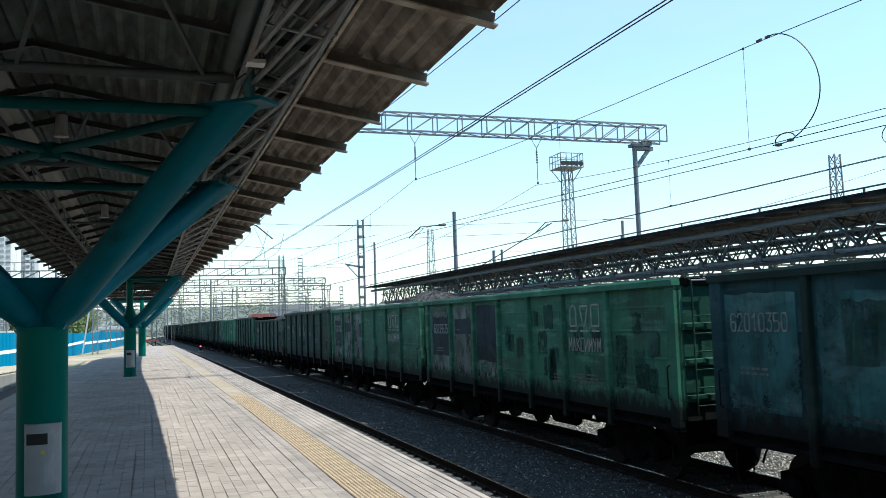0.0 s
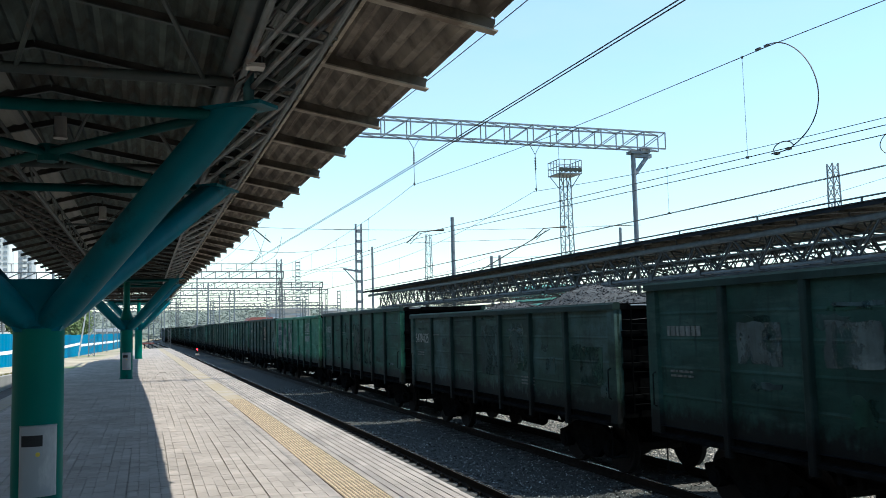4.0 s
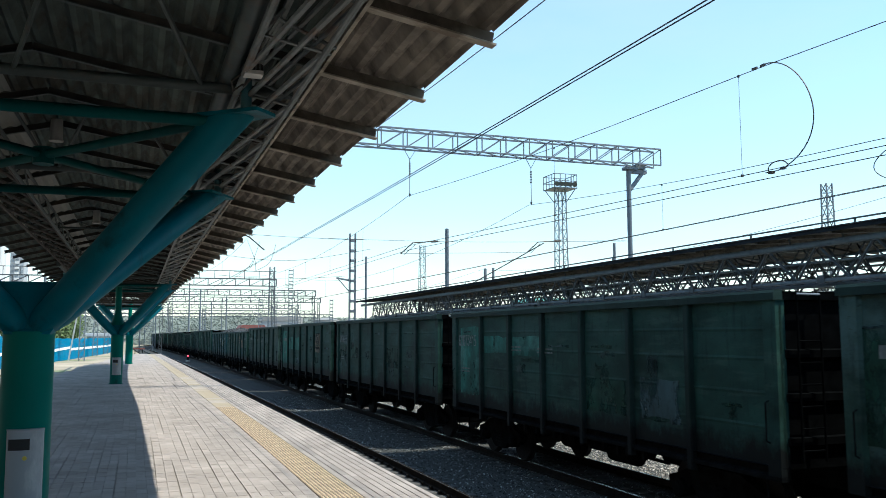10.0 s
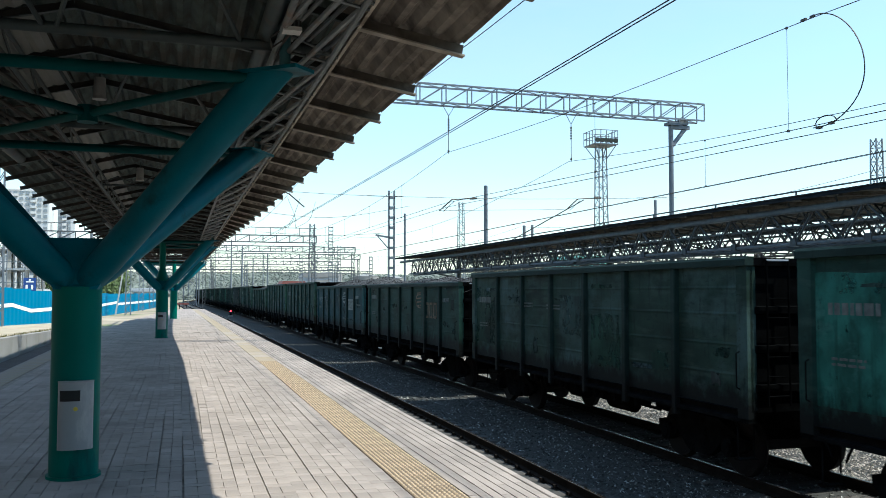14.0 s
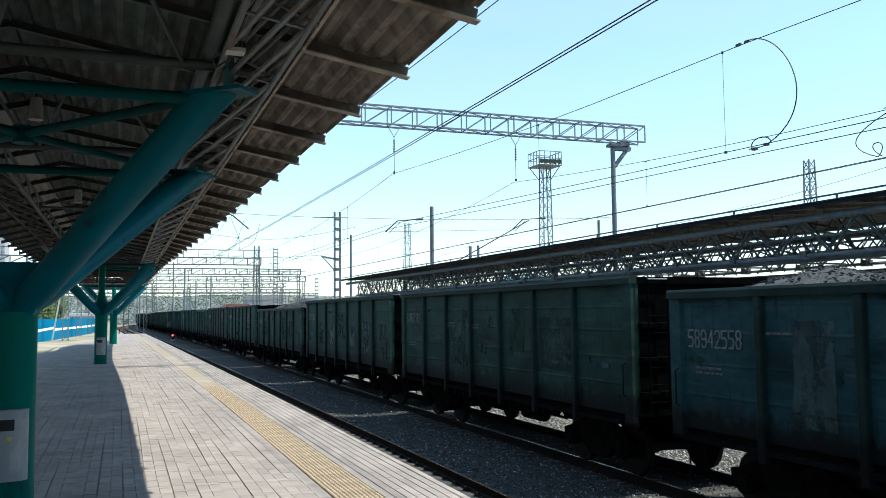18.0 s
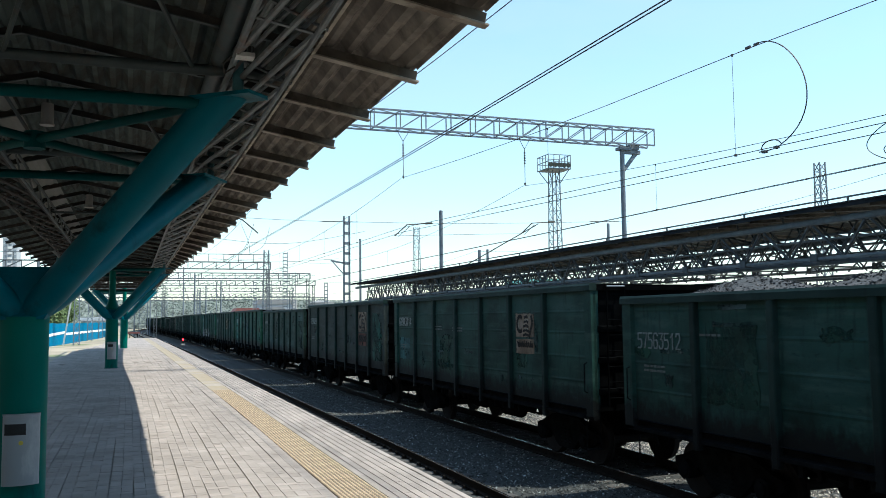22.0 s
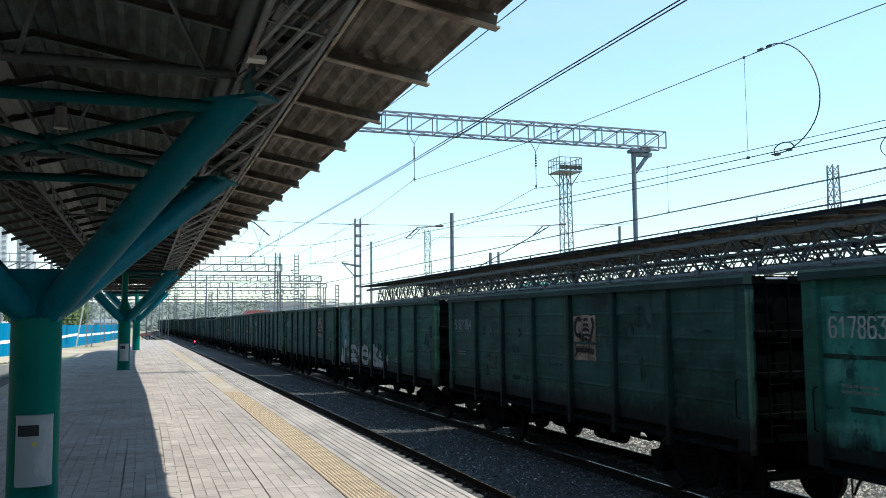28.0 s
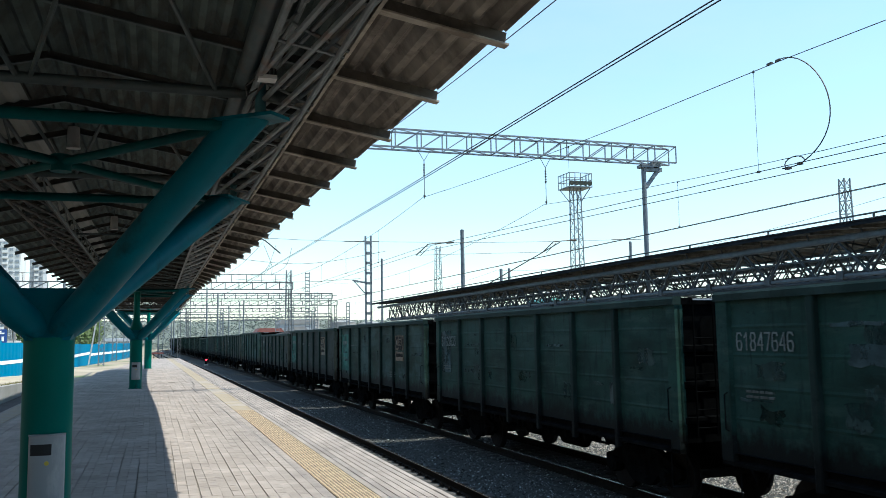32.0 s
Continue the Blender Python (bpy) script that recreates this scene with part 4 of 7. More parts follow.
def dress(n, w, rng, top):
    """Numbers, faded fields, graffiti and loads, wagon by wagon."""
    def field(bay, z0, z1, key, a=0.0, b=1.0, label=""):
        y0, y1 = BAY[bay]
        quad_patch("paint_field", y1 + (y0 - y1) * (1 - b), y1 + (y0 - y1) * (1 - a), z0, z1, PATCH[key], w, label, rng=rng)

    def picture(bay, z0, z1, key="rust", a=0.1, b=0.9):
        y0, y1 = BAY[bay]
        ya, yb = y0 + (y1 - y0) * a, y0 + (y1 - y0) * b
        zm = z0 + (z1 - z0) * 0.38
        c, hw = (ya + yb) / 2, abs(ya - yb) / 2
        quad_patch("graffiti_ground", yb, ya, zm + 0.03, z1, PATCH["picture"], w, "faded brown square of graffiti", rough=0.012, rng=rng)
        quad_patch("graffiti_ground", yb + 0.01, ya - 0.01, z0, zm - 0.02, PATCH["rust" if key == "orange" else "picture"], w, "lower band of the graffiti", rough=0.012, rng=rng)

        def stroke(s, pts, r):
            for k, (p, q) in enumerate(zip(pts, pts[1:])):
                x = -1.513 - 0.0004 * k
                s.bar((x, c + p[0] * hw, p[1]), (x, c + q[0] * hw, q[1]), r, 0.008, up=(1, 0, 0))

        h1, m1 = (z1 - zm) / 2, (z1 + zm) / 2
        dark, pale = Shape(), Shape()
        ring = [(0.5 - 0.34 * math.cos(q), m1 + 0.04 + h1 * 0.62 * math.sin(q)) for q in [0.9 + k * 0.5 for k in range(10)]]
        stroke(dark, ring, 0.085)
        stroke(pale, [(u * 0.55 + 0.24, (v - m1) * 0.6 + m1) for u, v in ring[2:8]], 0.03)
        for k in range(5):
            z = zm + 0.06 + k * h1 * 0.36
            u = 0.2 - 0.04 * k
            stroke(dark, [(u, z), (u - 0.3, z + 0.03), (u - 0.75 + 0.1 * k, z - 0.01)], 0.055)
            if k % 2:
                stroke(pale, [(u - 0.1, z + 0.05), (u - 0.5, z + 0.05)], 0.03)
        stroke(dark, [(-0.5, zm + 0.05), (-0.85, z1 - 0.2), (-0.7, z1 - 0.05)], 0.075)
        for k in range(7):
            u = 0.8 - 0.24 * k
            stroke(dark, [(u, zm - 0.04 - rng.uniform(0, 0.05)), (u - 0.06, z0 + 0.14 + rng.uniform(0, 0.06)), (u - 0.2, z0 + 0.16), (u - 0.16, zm - 0.1)], 0.055 if k < 3 else 0.038)
        part("graffiti", dark, PATCH["soot"], w, "dark graffiti strokes")
        part("graffiti", pale, PATCH["cream"], w, "pale graffiti strokes")

    def emblem(material):
        """A winged hexagon in outline, and three blocks beside it."""
        s = Shape()
        for z, a, b in ((2.93, -1.5, -2.0), (2.80, -1.42, -2.05), (2.67, -1.38, -2.05), (2.54, -1.5, -2.0)):
            s.bar((-1.511, a, z), (-1.511, b, z + 0.03), 0.045, 0.01, up=(1, 0, 0))
        for p, q in (((-1.5, 2.93), (-1.32, 2.72)), ((-1.32, 2.72), (-1.5, 2.52)), ((-1.5, 2.52), (-1.95, 2.47)), ((-1.55, 3.0), (-2.0, 3.02))):
            s.bar((-1.511, *p), (-1.511, *q), 0.04, 0.01, up=(1, 0, 0))
        part("painted_emblem", s, material, w, "striped wing-shaped painted emblem")
        for y in (-2.75, -3.22, -3.7):
            s = Shape()
            for q in ((y - 0.17, y - 0.09, 2.14, 2.68), (y + 0.09, y + 0.17, 2.14, 2.68), (y - 0.09, y + 0.09, 2.14, 2.22), (y - 0.09, y + 0.09, 2.60, 2.68)):
                s.box(-1.509, -1.5, *q)
            part("painted_emblem", s, material, w, "pale block shape of an emblem")

    numbers = {-1: "62010350", 0: "63235535", 1: "63211288", 3: "54784723", 4: "61169629", 5: "63211742", 7: "62073415", 8: "61678953",
               12: "58942558", 13: "61863189", 14: "61375010", 15: "57563512", 16: "61943114", 17: "61376059", 19: "61786323", 20: "51821864",
               21: "61782419", 22: "61847646", 23: "61122633"}
    if n in numbers:
        zn = {0: 2.74, 1: 2.74, 5: 2.74, 15: 2.6}.get(n, top - 0.76)
        painted(w, numbers[n], 5.33, zn, 0.25, 1.0 if n == 4 else 1.25, "running_number", "white painted wagon number", WHITE if n in (0, 1, 3, 5, 16, 17, 18, 19) else FADED, 0.026)
    else:
        bars(w, 5.4, 2.75, 0.9, 1, rng, 0.16)
    bars(w, 5.5, 2.15, 0.6, 2, rng)
    if n % 3 == 0:
        bars(w, 4.0, 2.7, 0.5, 1, rng)
        bars(w, -2.4, 1.75, 0.7, 3, rng)
    if n % 3 == 1:
        bars(w, 2.3, 2.75, 0.6, 2, rng)
        bars(w, 0.8, 2.72, 0.7, 2, rng)
    if n % 4 == 2:
        quad_patch("data_plate", -5.6, -5.35, 1.55, 1.75, PATCH["light"], w, "pale data plate", rng=rng)
    if n in (0, 1, 5):
        for b in (0, 1, 2):
            field(b, 1.5, 3.34, "lilac")
        quad_patch("paint_field", 4.5, 6.1, 1.95, 3.1, PATCH["navy"], w, "dark blue field", proud=0.013, rng=rng)
        quad_patch("paint_field", 2.8, 4.15, 2.6, 3.0, PATCH["navy"], w, "dark blue field", proud=0.013, rng=rng)
        if n == 0:
            quad_patch("paint_field", 1.1, 2.45, 1.9, 3.35, PATCH["navy"], w, "dark blue field", proud=0.013, rng=rng)
            for k in range(22):  # brushed-over blots
                b0, b1 = BAY[rng.choice((3, 3, 4, 4, 5, 6, 6))]
                wd, ht = rng.uniform(0.14, 0.42), rng.uniform(0.2, 0.62)
                y = rng.uniform(b1, b0 - wd)
                z = rng.uniform(1.6, 3.05 - ht * 0.5)
                quad_patch("paint_field", y, y + wd, z, z + ht, PATCH["blot"], w, "overpainted field", rough=0.03, rng=rng)
        else:
            quad_patch("paint_field", 2.0, 2.4, 2.2, 2.75, PATCH["navy"], w, "dark blue field", proud=0.013, rng=rng)
            quad_patch("paint_field", 1.1, 1.5, 2.4, 2.95, PATCH["navy"], w, "dark blue field", proud=0.013, rng=rng)
            quad_patch("paint_field", -1.3, -0.9, 1.45, 2.05, PATCH["deep"], w, "overpainted field", rng=rng)
        bars(w, 5.4, 3.12, 0.9, 1, rng, 0.13)
        slogan(w, -3.5)
        bars(w, -3.45, 1.8, 1.0, 3, rng)
        bars(w, 0.7, 1.95, 0.5, 3, rng)
    elif n == -1:
        field(0, 1.55, 3.25, "aqua", 0.05, 0.95)
        field(1, 1.5, 3.2, "aqua", 0.0, 1.0)
        field(2, 1.7, 3.1, "aqua", 0.1, 0.95)
        field(1, 2.3, 3.1, "moss", 0.3, 0.8)
        field(4, 1.5, 2.7, "moss", 0.1, 0.7)
        field(5, 2.1, 2.8, "orange", 0.5, 0.62)
    elif n == 2:
        for b in (1, 2, 3, 4):
            field(b, 2.35, 2.95, "light", 0.1, 0.75)
        bars(w, -3.0, 2.25, 0.8, 4, rng)
    elif n == 6:
        picture(4, 2.22, 3.08, a=0.02, b=0.66)
        for b in (0, 2, 3):
            field(b, 1.7, 3.1, "moss", 0.05, 0.6)
    elif n == 7:
        field(0, 1.5, 3.25, "teal", 0.2, 0.95)
        field(1, 2.6, 3.0, "teal")
        field(2, 2.55, 3.0, "teal")
        field(5, 1.6, 2.3, "steel", 0.1, 0.9)
        field(4, 1.6, 2.2, "moss")
    elif n == 9:
        field(0, 1.5, 3.3, "teal", 0.0, 0.9)
        field(1, 2.3, 2.95, "teal")
        field(2, 2.3, 2.95, "teal")
        field(2, 1.6, 1.9, "steel", 0.3, 0.9)
        picture(5, 2.25, 3.13, a=0.04, b=0.74)
    elif n == 11:
        emblem(PATCH["picture"])
        painted(w, "ЛИЗИНГ", -4.95, 2.78, 0.12, 0.75, label="small faded painted word", thick=0.02, material=FADED)
    elif n == 12:
        emblem(WHITE)
        painted(w, "ЛИЗИНГ", -4.95, 2.78, 0.12, 0.75, label="small white painted word", thick=0.02)
        bars(w, -5.25, 2.38, 0.85, 1, rng, 0.06)
        field(1, 1.5, 2.9, "steel", 0.3, 0.8)
    elif n == 14:
        for b in range(1, 7):
            field(b, rng.uniform(1.6, 2.2), rng.uniform(2.5, 3.1), rng.choice(["steel", "light", "moss"]), rng.uniform(0.0, 0.3), rng.uniform(0.6, 1.0))
    elif n == 16:
        picture(5, 2.2, 3.1, a=0.1, b=0.74)
        field(0, 1.72, 2.4, "aqua", 0.15, 0.75)
        field(2, 1.6, 2.4, "moss", 0.2, 0.8)
    elif n == 17:
        picture(5, 2.0, 3.25, "orange", 0.02, 0.78)
        field(6, 1.5, 3.2, "blot", 0.15, 0.8)
    elif n == 19:
        field(0, 1.4, 3.3, "teal", 0.0, 1.0)
        field(1, 2.4, 3.2, "teal", 0.2, 1.0)
        field(3, 2.3, 2.9, "steel")
        for z in (1.85, 2.5):
            quad_patch("paint_field", 4.8, 6.1, z, z + 0.06, PATCH["deep"], w, "dark stripe", proud=0.013, rough=0.01, rng=rng)
    elif n == 20:
        picture(4, 2.2, 3.1, a=0.0, b=0.62)
    elif n == 21:
        field(0, 2.0, 3.4, "aqua", 0.05, 0.85)
        field(2, 2.65, 3.1, "aqua", 0.05, 0.55)
        for tint, lines in (("white", ([(6.28, 1.98), (6.2, 1.5), (6.05, 1.3), (5.9, 1.45), (5.8, 1.85), (5.72, 1.5), (5.55, 1.28), (5.45, 1.6), (5.4, 2.2), (5.2, 2.3), (5.12, 2.05)],
                                     [(6.2, 1.35), (5.5, 1.22)])),
                            ("rose", ([(4.4, 1.85), (4.2, 2.02), (3.6, 2.04), (3.4, 1.9)], [(3.95, 2.0), (3.85, 1.4)], [(4.35, 1.6), (3.5, 1.62)], [(4.3, 1.32), (3.9, 1.42), (3.3, 1.36)])),
                            ("gold", ([(2.5, 1.75), (1.6, 1.72), (1.66, 1.98), (2.0, 2.1), (2.35, 2.0), (2.5, 1.75), (2.42, 1.45), (2.05, 1.32), (1.6, 1.38), (1.52, 1.55)],)),
                            ("white", ([(0.82, 2.12), (0.72, 1.4)], [(0.3, 2.0), (0.62, 1.72), (0.1, 1.5), (-0.5, 1.42)], [(0.75, 1.36), (0.2, 1.34), (-0.5, 1.36)], [(0.85, 2.15), (0.6, 2.12), (0.52, 1.9)]))):
            graffiti_letter(w, tint, lines)
        s = Shape()
        for y, z, r in ((6.35, 1.43, 0.2), (4.86, 1.63, 0.15), (3.07, 1.77, 0.22), (1.3, 1.68, 0.19), (-0.15, 1.75, 0.22), (-1.06, 1.64, 0.2), (0.35, 1.98, 0.1), (6.2, 1.18, 0.08), (2.6, 1.98, 0.08), (-0.6, 1.5, 0.09)):
            star(s, y, z, r, rng.random())
        part("painted_stars", s, SPRAY, w, "white sprayed stars")
    elif n == 22:
        picture(5, 2.28, 3.16, a=0.0, b=0.66)
        field(1, 2.6, 2.85, "steel", 0.3, 0.9)
    elif n in (24, 25, 29, 33):
        field(0, 1.6, 3.2, "teal", 0.0, 0.9)
        picture(5, 2.2, 3.1, a=0.05, b=0.75)
    elif n == 23:
        field(0, 2.0, 3.2, "steel", 0.1, 0.6)
        quad_patch("data_plate", -4.4, -4.05, 1.7, 2.1, PATCH["light"], w, "pale data plate", rng=rng)
    else:
        for b in rng.sample(range(7), 3):
            field(b, rng.uniform(1.5, 2.2), rng.uniform(2.5, 3.2), rng.choice(["scuff", "moss", "deep"]), rng.uniform(0, 0.4), rng.uniform(0.6, 1))
    if -1 <= n <= 24 and n not in (0, 1, 5):  # scuffs and touched-up spots
        for k in range(9):
            b0, b1 = BAY[rng.randrange(7)]
            wd, ht = rng.uniform(0.12, 0.6), rng.uniform(0.08, 0.4)
            y = rng.uniform(b1, b0 - wd)
            z = rng.uniform(1.5, 2.9)
            quad_patch("scuff", y, y + wd, z, z + ht, PATCH[rng.choice(("scuff", "scuff", "moss", "deep"))], w, proud=0.0095, rough=0.05, rng=rng)
        for k in range(6):  # rubbed bands along the pressed panels
            b0, b1 = BAY[rng.randrange(7)]
            wd, ht = rng.uniform(0.4, 1.0), rng.uniform(0.03, 0.09)
            y = rng.uniform(b1, max(b1 + 0.01, b0 - wd))
            z = rng.choice((1.62, 2.02, 2.42, 2.82, 3.1)) + rng.uniform(-0.04, 0.04)
            quad_patch("scuff", y, min(y + wd, b0), z, z + ht, PATCH[rng.choice(("scuff", "steel", "moss"))], w, proud=0.0105, rough=0.02, rng=rng)
    if n in PILES:
        heap(w, rng, PILES[n], top)


LONG = ((-4.4, 3.4, 0.22), (-1.0, 3.6, 0.26), (2.2, 3.4, 0.24), (4.6, 2.6, 0.18))
PILES = {0: ((3.2, 1.7, 0.16),), 1: ((-3.6, 3.4, 0.5),), 3: ((-3.0, 3.6, 0.5), (1.5, 2.2, 0.25)), 11: LONG, 12: ((-4.8, 1.9, 0.44), (-1.4, 3.6, 0.36), (2.2, 3.8, 0.36), (4.6, 3.0, 0.3)),
         15: ((4.6, 3.0, 0.28), (1.2, 3.4, 0.36), (-2.8, 3.6, 0.4)),
         26: LONG, 31: LONG, 36: LONG}
LOOK = {-1: "blue", 0: "green", 1: "green", 2: "dark", 3: "grey", 4: "deep", 5: "green", 6: "grey", 7: "dark", 8: "dark", 9: "dark", 10: "grey", 11: "dark",
        12: "blue", 13: "dark", 14: "dark", 15: "dark", 16: "dark", 17: "brown", 18: "grey", 19: "deep", 20: "dark", 21: "deep", 22: "dark", 23: "dark", 24: "grey"}
WORDS = {"deep": "deep green", "green": "bright green", "dark": "dark green", "grey": "grimy grey-green", "brown": "grimy dark grey-green", "blue": "dark blue-green"}
EXTRA = {0: "with overpainted dark fields", 6: "with red graffiti", 9: "with turquoise fields and red graffiti", 7: "with turquoise fields", 12: "heaped with stone, white emblem",
         14: "with patchy faded fields", 17: "with orange graffiti", 19: "with a turquoise end bay", 21: "with large white graffiti and stars", 3: "heaped with stone",
         15: "heaped with stone", 1: "with a white slogan", 5: "with a white slogan", 16: "with red graffiti", 20: "with red graffiti"}
TOPS = {3: 3.37, 11: 3.37, 12: 3.37, 15: 3.37, 6: 3.66, 14: 3.66, 17: 3.66, 18: 3.52, 26: 3.37, 31: 3.37, 36: 3.37}
TRAIN = []
for n in range(-2, 42):
    rng = random.Random(100 + n)
    look_key = LOOK.get(n) or rng.choice(["grey", "brown", "dark", "grey", "brown"])
    w = thing("freight_wagon", "%s open-top steel freight wagon %s" % (WORDS[look_key], EXTRA.get(n, "with faded paint")), "freight wagon", group="train wagons")
    top = TOPS.get(n, {"dark": 3.66, "deep": 3.66, "grey": 3.60, "brown": 3.52, "green": 3.61}.get(look_key, 3.60))
    for name, me, kind in SHARED[top]:
        if n > 26 and name in ("hatch", "hatch_gear", "brake_cylinder", "air_tank", "brake_hose", "step", "grab_handle"):
            continue  # these wagons never come near
        ob = part(name, me, None, w)
        if kind == 1 or (look_key == "green" and (kind in (4, 5) or name in ("post", "end_wall"))):
            ob.material_slots[0].link = "OBJECT"
            ob.material_slots[0].material = PAINTS["deep" if kind == 4 or name == "end_wall" else look_key]
    for e in (-1, 1):
        b = part("bogie", BOLSTER, None, w, "black cast steel bogie", at=pose(0, e * 4.33, 0))
        for name, me in BOGIE if n <= 26 else [q for q in BOGIE if q[0] in ("side_frame", "wheel")]:
            part(name, me, None, b)
    dress(n, w, rng, top)
    TRAIN.append((n, w))


def wagon_pose(n, t):
    y = 11.81 + WAGON * (n + 0.5) - run(t) + (0.2 if LOOK.get(n) == "green" else 0.0)
    x = 9.85 + bend(y)
    dx = bend(y + 4) - bend(y - 4)
    return pose(x, y, RAIL_Z, 0, 0, -math.degrees(math.atan2(dx, 8)))
# ---- second platform and its canopy ----
P2 = 16.95
tagged(part("platform_far", Shape().box(P2, P2 + 9, -40, 78, GZ, 0), CONCRETE), "concrete platform beyond the tracks", "platform", kind="structure")
X2, END2 = 17.8, 71.0
EDGE_SHADE = mat("dark_edge_shade", (0.018, 0.021, 0.026), 0.9, spec=0.1, vary=0.3, scale=2)
LATTICE_GREY = mat("dark_lattice_steel", (0.046, 0.056, 0.066), 0.6, vary=0.3, scale=4, fine=60, bump=0.05, spot=(0.05, 0.035, 0.028), spot_amount=0.3)
DARK_SHEET = mat("dark_roof_sheet", (0.055, 0.056, 0.052), 0.9, vary=0.3, scale=1.4, fine=60, bump=0.3, spot=(0.03, 0.03, 0.026), spot_amount=0.5)
CANOPY_GREY = mat("mid_grey_steel", (0.105, 0.122, 0.138), 0.6, vary=0.25, scale=4, fine=60, bump=0.05)
c2 = thing("canopy_far", "dark canopy on lattice trusses over the next platform", "canopy", kind="structure")
s = Shape()
for k in range(60):
    y0 = -20 + k * (END2 + 20) / 60
    y1 = y0 + (END2 + 20) / 60 + 0.15
    xs = [X2 - 0.25 + i * 0.17 for i in range(40)]
    v = [(x, y, 4.72 + 0.06 * min(x - X2, 6.2 - (x - X2)) + 0.03 * (i % 2) + (0.02 if y == y0 else 0)) for y in (y0, y1) for i, x in enumerate(xs)]
    f = [(i, i + 1, 40 + i + 1, 40 + i) for i in range(39)]
    s.add(v, f).add([(x, y, z + 0.012) for x, y, z in v], f)
part("roof", s, DARK_SHEET, c2, "dark corrugated roof sheets")
part("edge_pipe", Shape().tube((X2 - 0.3, -20, 4.855), (X2 - 0.3, END2, 4.855), 0.026, 6), STEEL, c2, "thin pipe above the roof edge")
# dark strip added to stand in for shade on the roof's underside
part("shade_strip", Shape().box(X2 - 0.22, X2 - 0.19, -20, END2, 4.62, 4.76), EDGE_SHADE, c2, "dark strip added as shade under the roof edge")
for k in range(23):
    part("pipe_clip", Shape().box(X2 - 0.32, X2 - 0.28, -19 + k * 4, -18.95 + k * 4, 4.74, 4.85), STEEL, c2)
for k in range(59):
    y = -18 + k * 1.5
    if y < END2:
        part("crossbeam", Shape().bar((X2 - 0.15, y, 4.62), (X2 + 3.1, y, 4.82), 0.06, 0.10).bar((X2 + 3.1, y, 4.82), (X2 + 6.3, y, 4.62), 0.06, 0.10), BROWN_BEAM, c2)
for x, s_ in ((18.1, 1), (23.9, -1)):
    ch = Shape()
    for dx, z, r in ((0.0, 4.39, 0.1), (0.5, 4.45, 0.05), (0.15, 3.36, 0.055), (0.5, 3.25 if s_ > 0 else 3.1, 0.06), (0.75, 3.34 if s_ > 0 else 3.0, 0.04), (0.3, 3.9, 0.03), (0.9, 4.1, 0.04)):
        ch.tube((x + dx * s_, -20, z), (x + dx * s_, END2 - (2.5 if z < 4 else 0), z), r, 9)
    part("truss_chords", ch, CANOPY_GREY, c2, smooth=True)
    lat = Shape()
    n = int((END2 + 17) / 1.0)
    for i in range(n):
        y0, y1 = -20 + i, -19 + i
        za, zb = (4.38, 3.36) if i % 2 else (3.36, 4.38)
        da, db = (0, 0.15) if i % 2 else (0.15, 0)
        lat.tube((x + da * s_, y0, za), (x + db * s_, y1, zb), 0.04, 6)
        if i % 2:
            lat.tube((x + 0.5 * s_, y0 + 0.3, 4.45), (x + 0.5 * s_, y1 + 0.9, 3.25), 0.03, 5).tube((x + 0.5 * s_, y0 + 0.3, 4.45), (x + 0.5 * s_, y0 - 0.9, 3.25), 0.03, 5)
        else:
            lat.tube((x + 0.75 * s_, y0 + 0.4, 4.5), (x + 0.75 * s_, y1 + 0.5, 3.3), 0.024, 5).tube((x + 0.75 * s_, y0 + 0.4, 4.5), (x + 0.5 * s_, y0 - 0.6, 3.25), 0.024, 5)
        if i % 2:
            lat.tube((x, y1, 4.39), (x - 0.1 * s_, y1, 4.64), 0.03, 5)
            lat.tube((x + 0.15 * s_, y0, 3.36), (x + 0.75 * s_, y0 + 0.6, 3.34), 0.022, 4)
        lat.tube((x + 0.3 * s_, y0 + 0.5, 4.42 if i % 2 else 3.3), (x + 0.3 * s_, y1 + 0.5, 3.3 if i % 2 else 4.42), 0.026, 5)
        if i % 4 == 0:
            lat.tube((x + 0.9 * s_, y0, 3.45), (x + 0.9 * s_, y0 + 3.6, 4.4), 0.03, 5)
        if i % 3 == 0:
            lat.box(x + min(0.05, 0.25 * s_), x + max(0.05, 0.25 * s_), y0 - 0.12, y0 + 0.12, 3.28, 3.5)
            lat.tube((x + 0.2 * s_, y0, 3.36), (x + 0.9 * s_, y0 + 0.2, 4.5), 0.022, 4)
    part("truss_lattice", lat, LATTICE_GREY, c2)
for k in range(30):
    y = -15 + k * 2.9
    if y > END2 - 3:
        continue
    t = Shape()
    t.tube((18.4, y, 3.4), (23.6, y, 3.4), 0.03, 5).tube((18.2, y, 4.4), (20.9, y, 4.62), 0.035, 5).tube((20.9, y, 4.62), (23.8, y, 4.4), 0.035, 5)
    for i in range(6):
        x0 = 18.4 + i * 0.86
        t.tube((x0, y, 3.4 if i % 2 else 4.42), (x0 + 0.86, y, 4.5 if i % 2 else 3.4), 0.018, 4)
    part("cross_truss", t, STEEL, c2)
for y in (-10, 12, 38, 62):
    part("post", Shape().tube((20.4, y, 0), (20.4, y, 4.3), 0.15, 14).tube((20.4, y, 2.9), (18.4, y, 3.3), 0.06, 8), STEEL, c2, smooth=True)


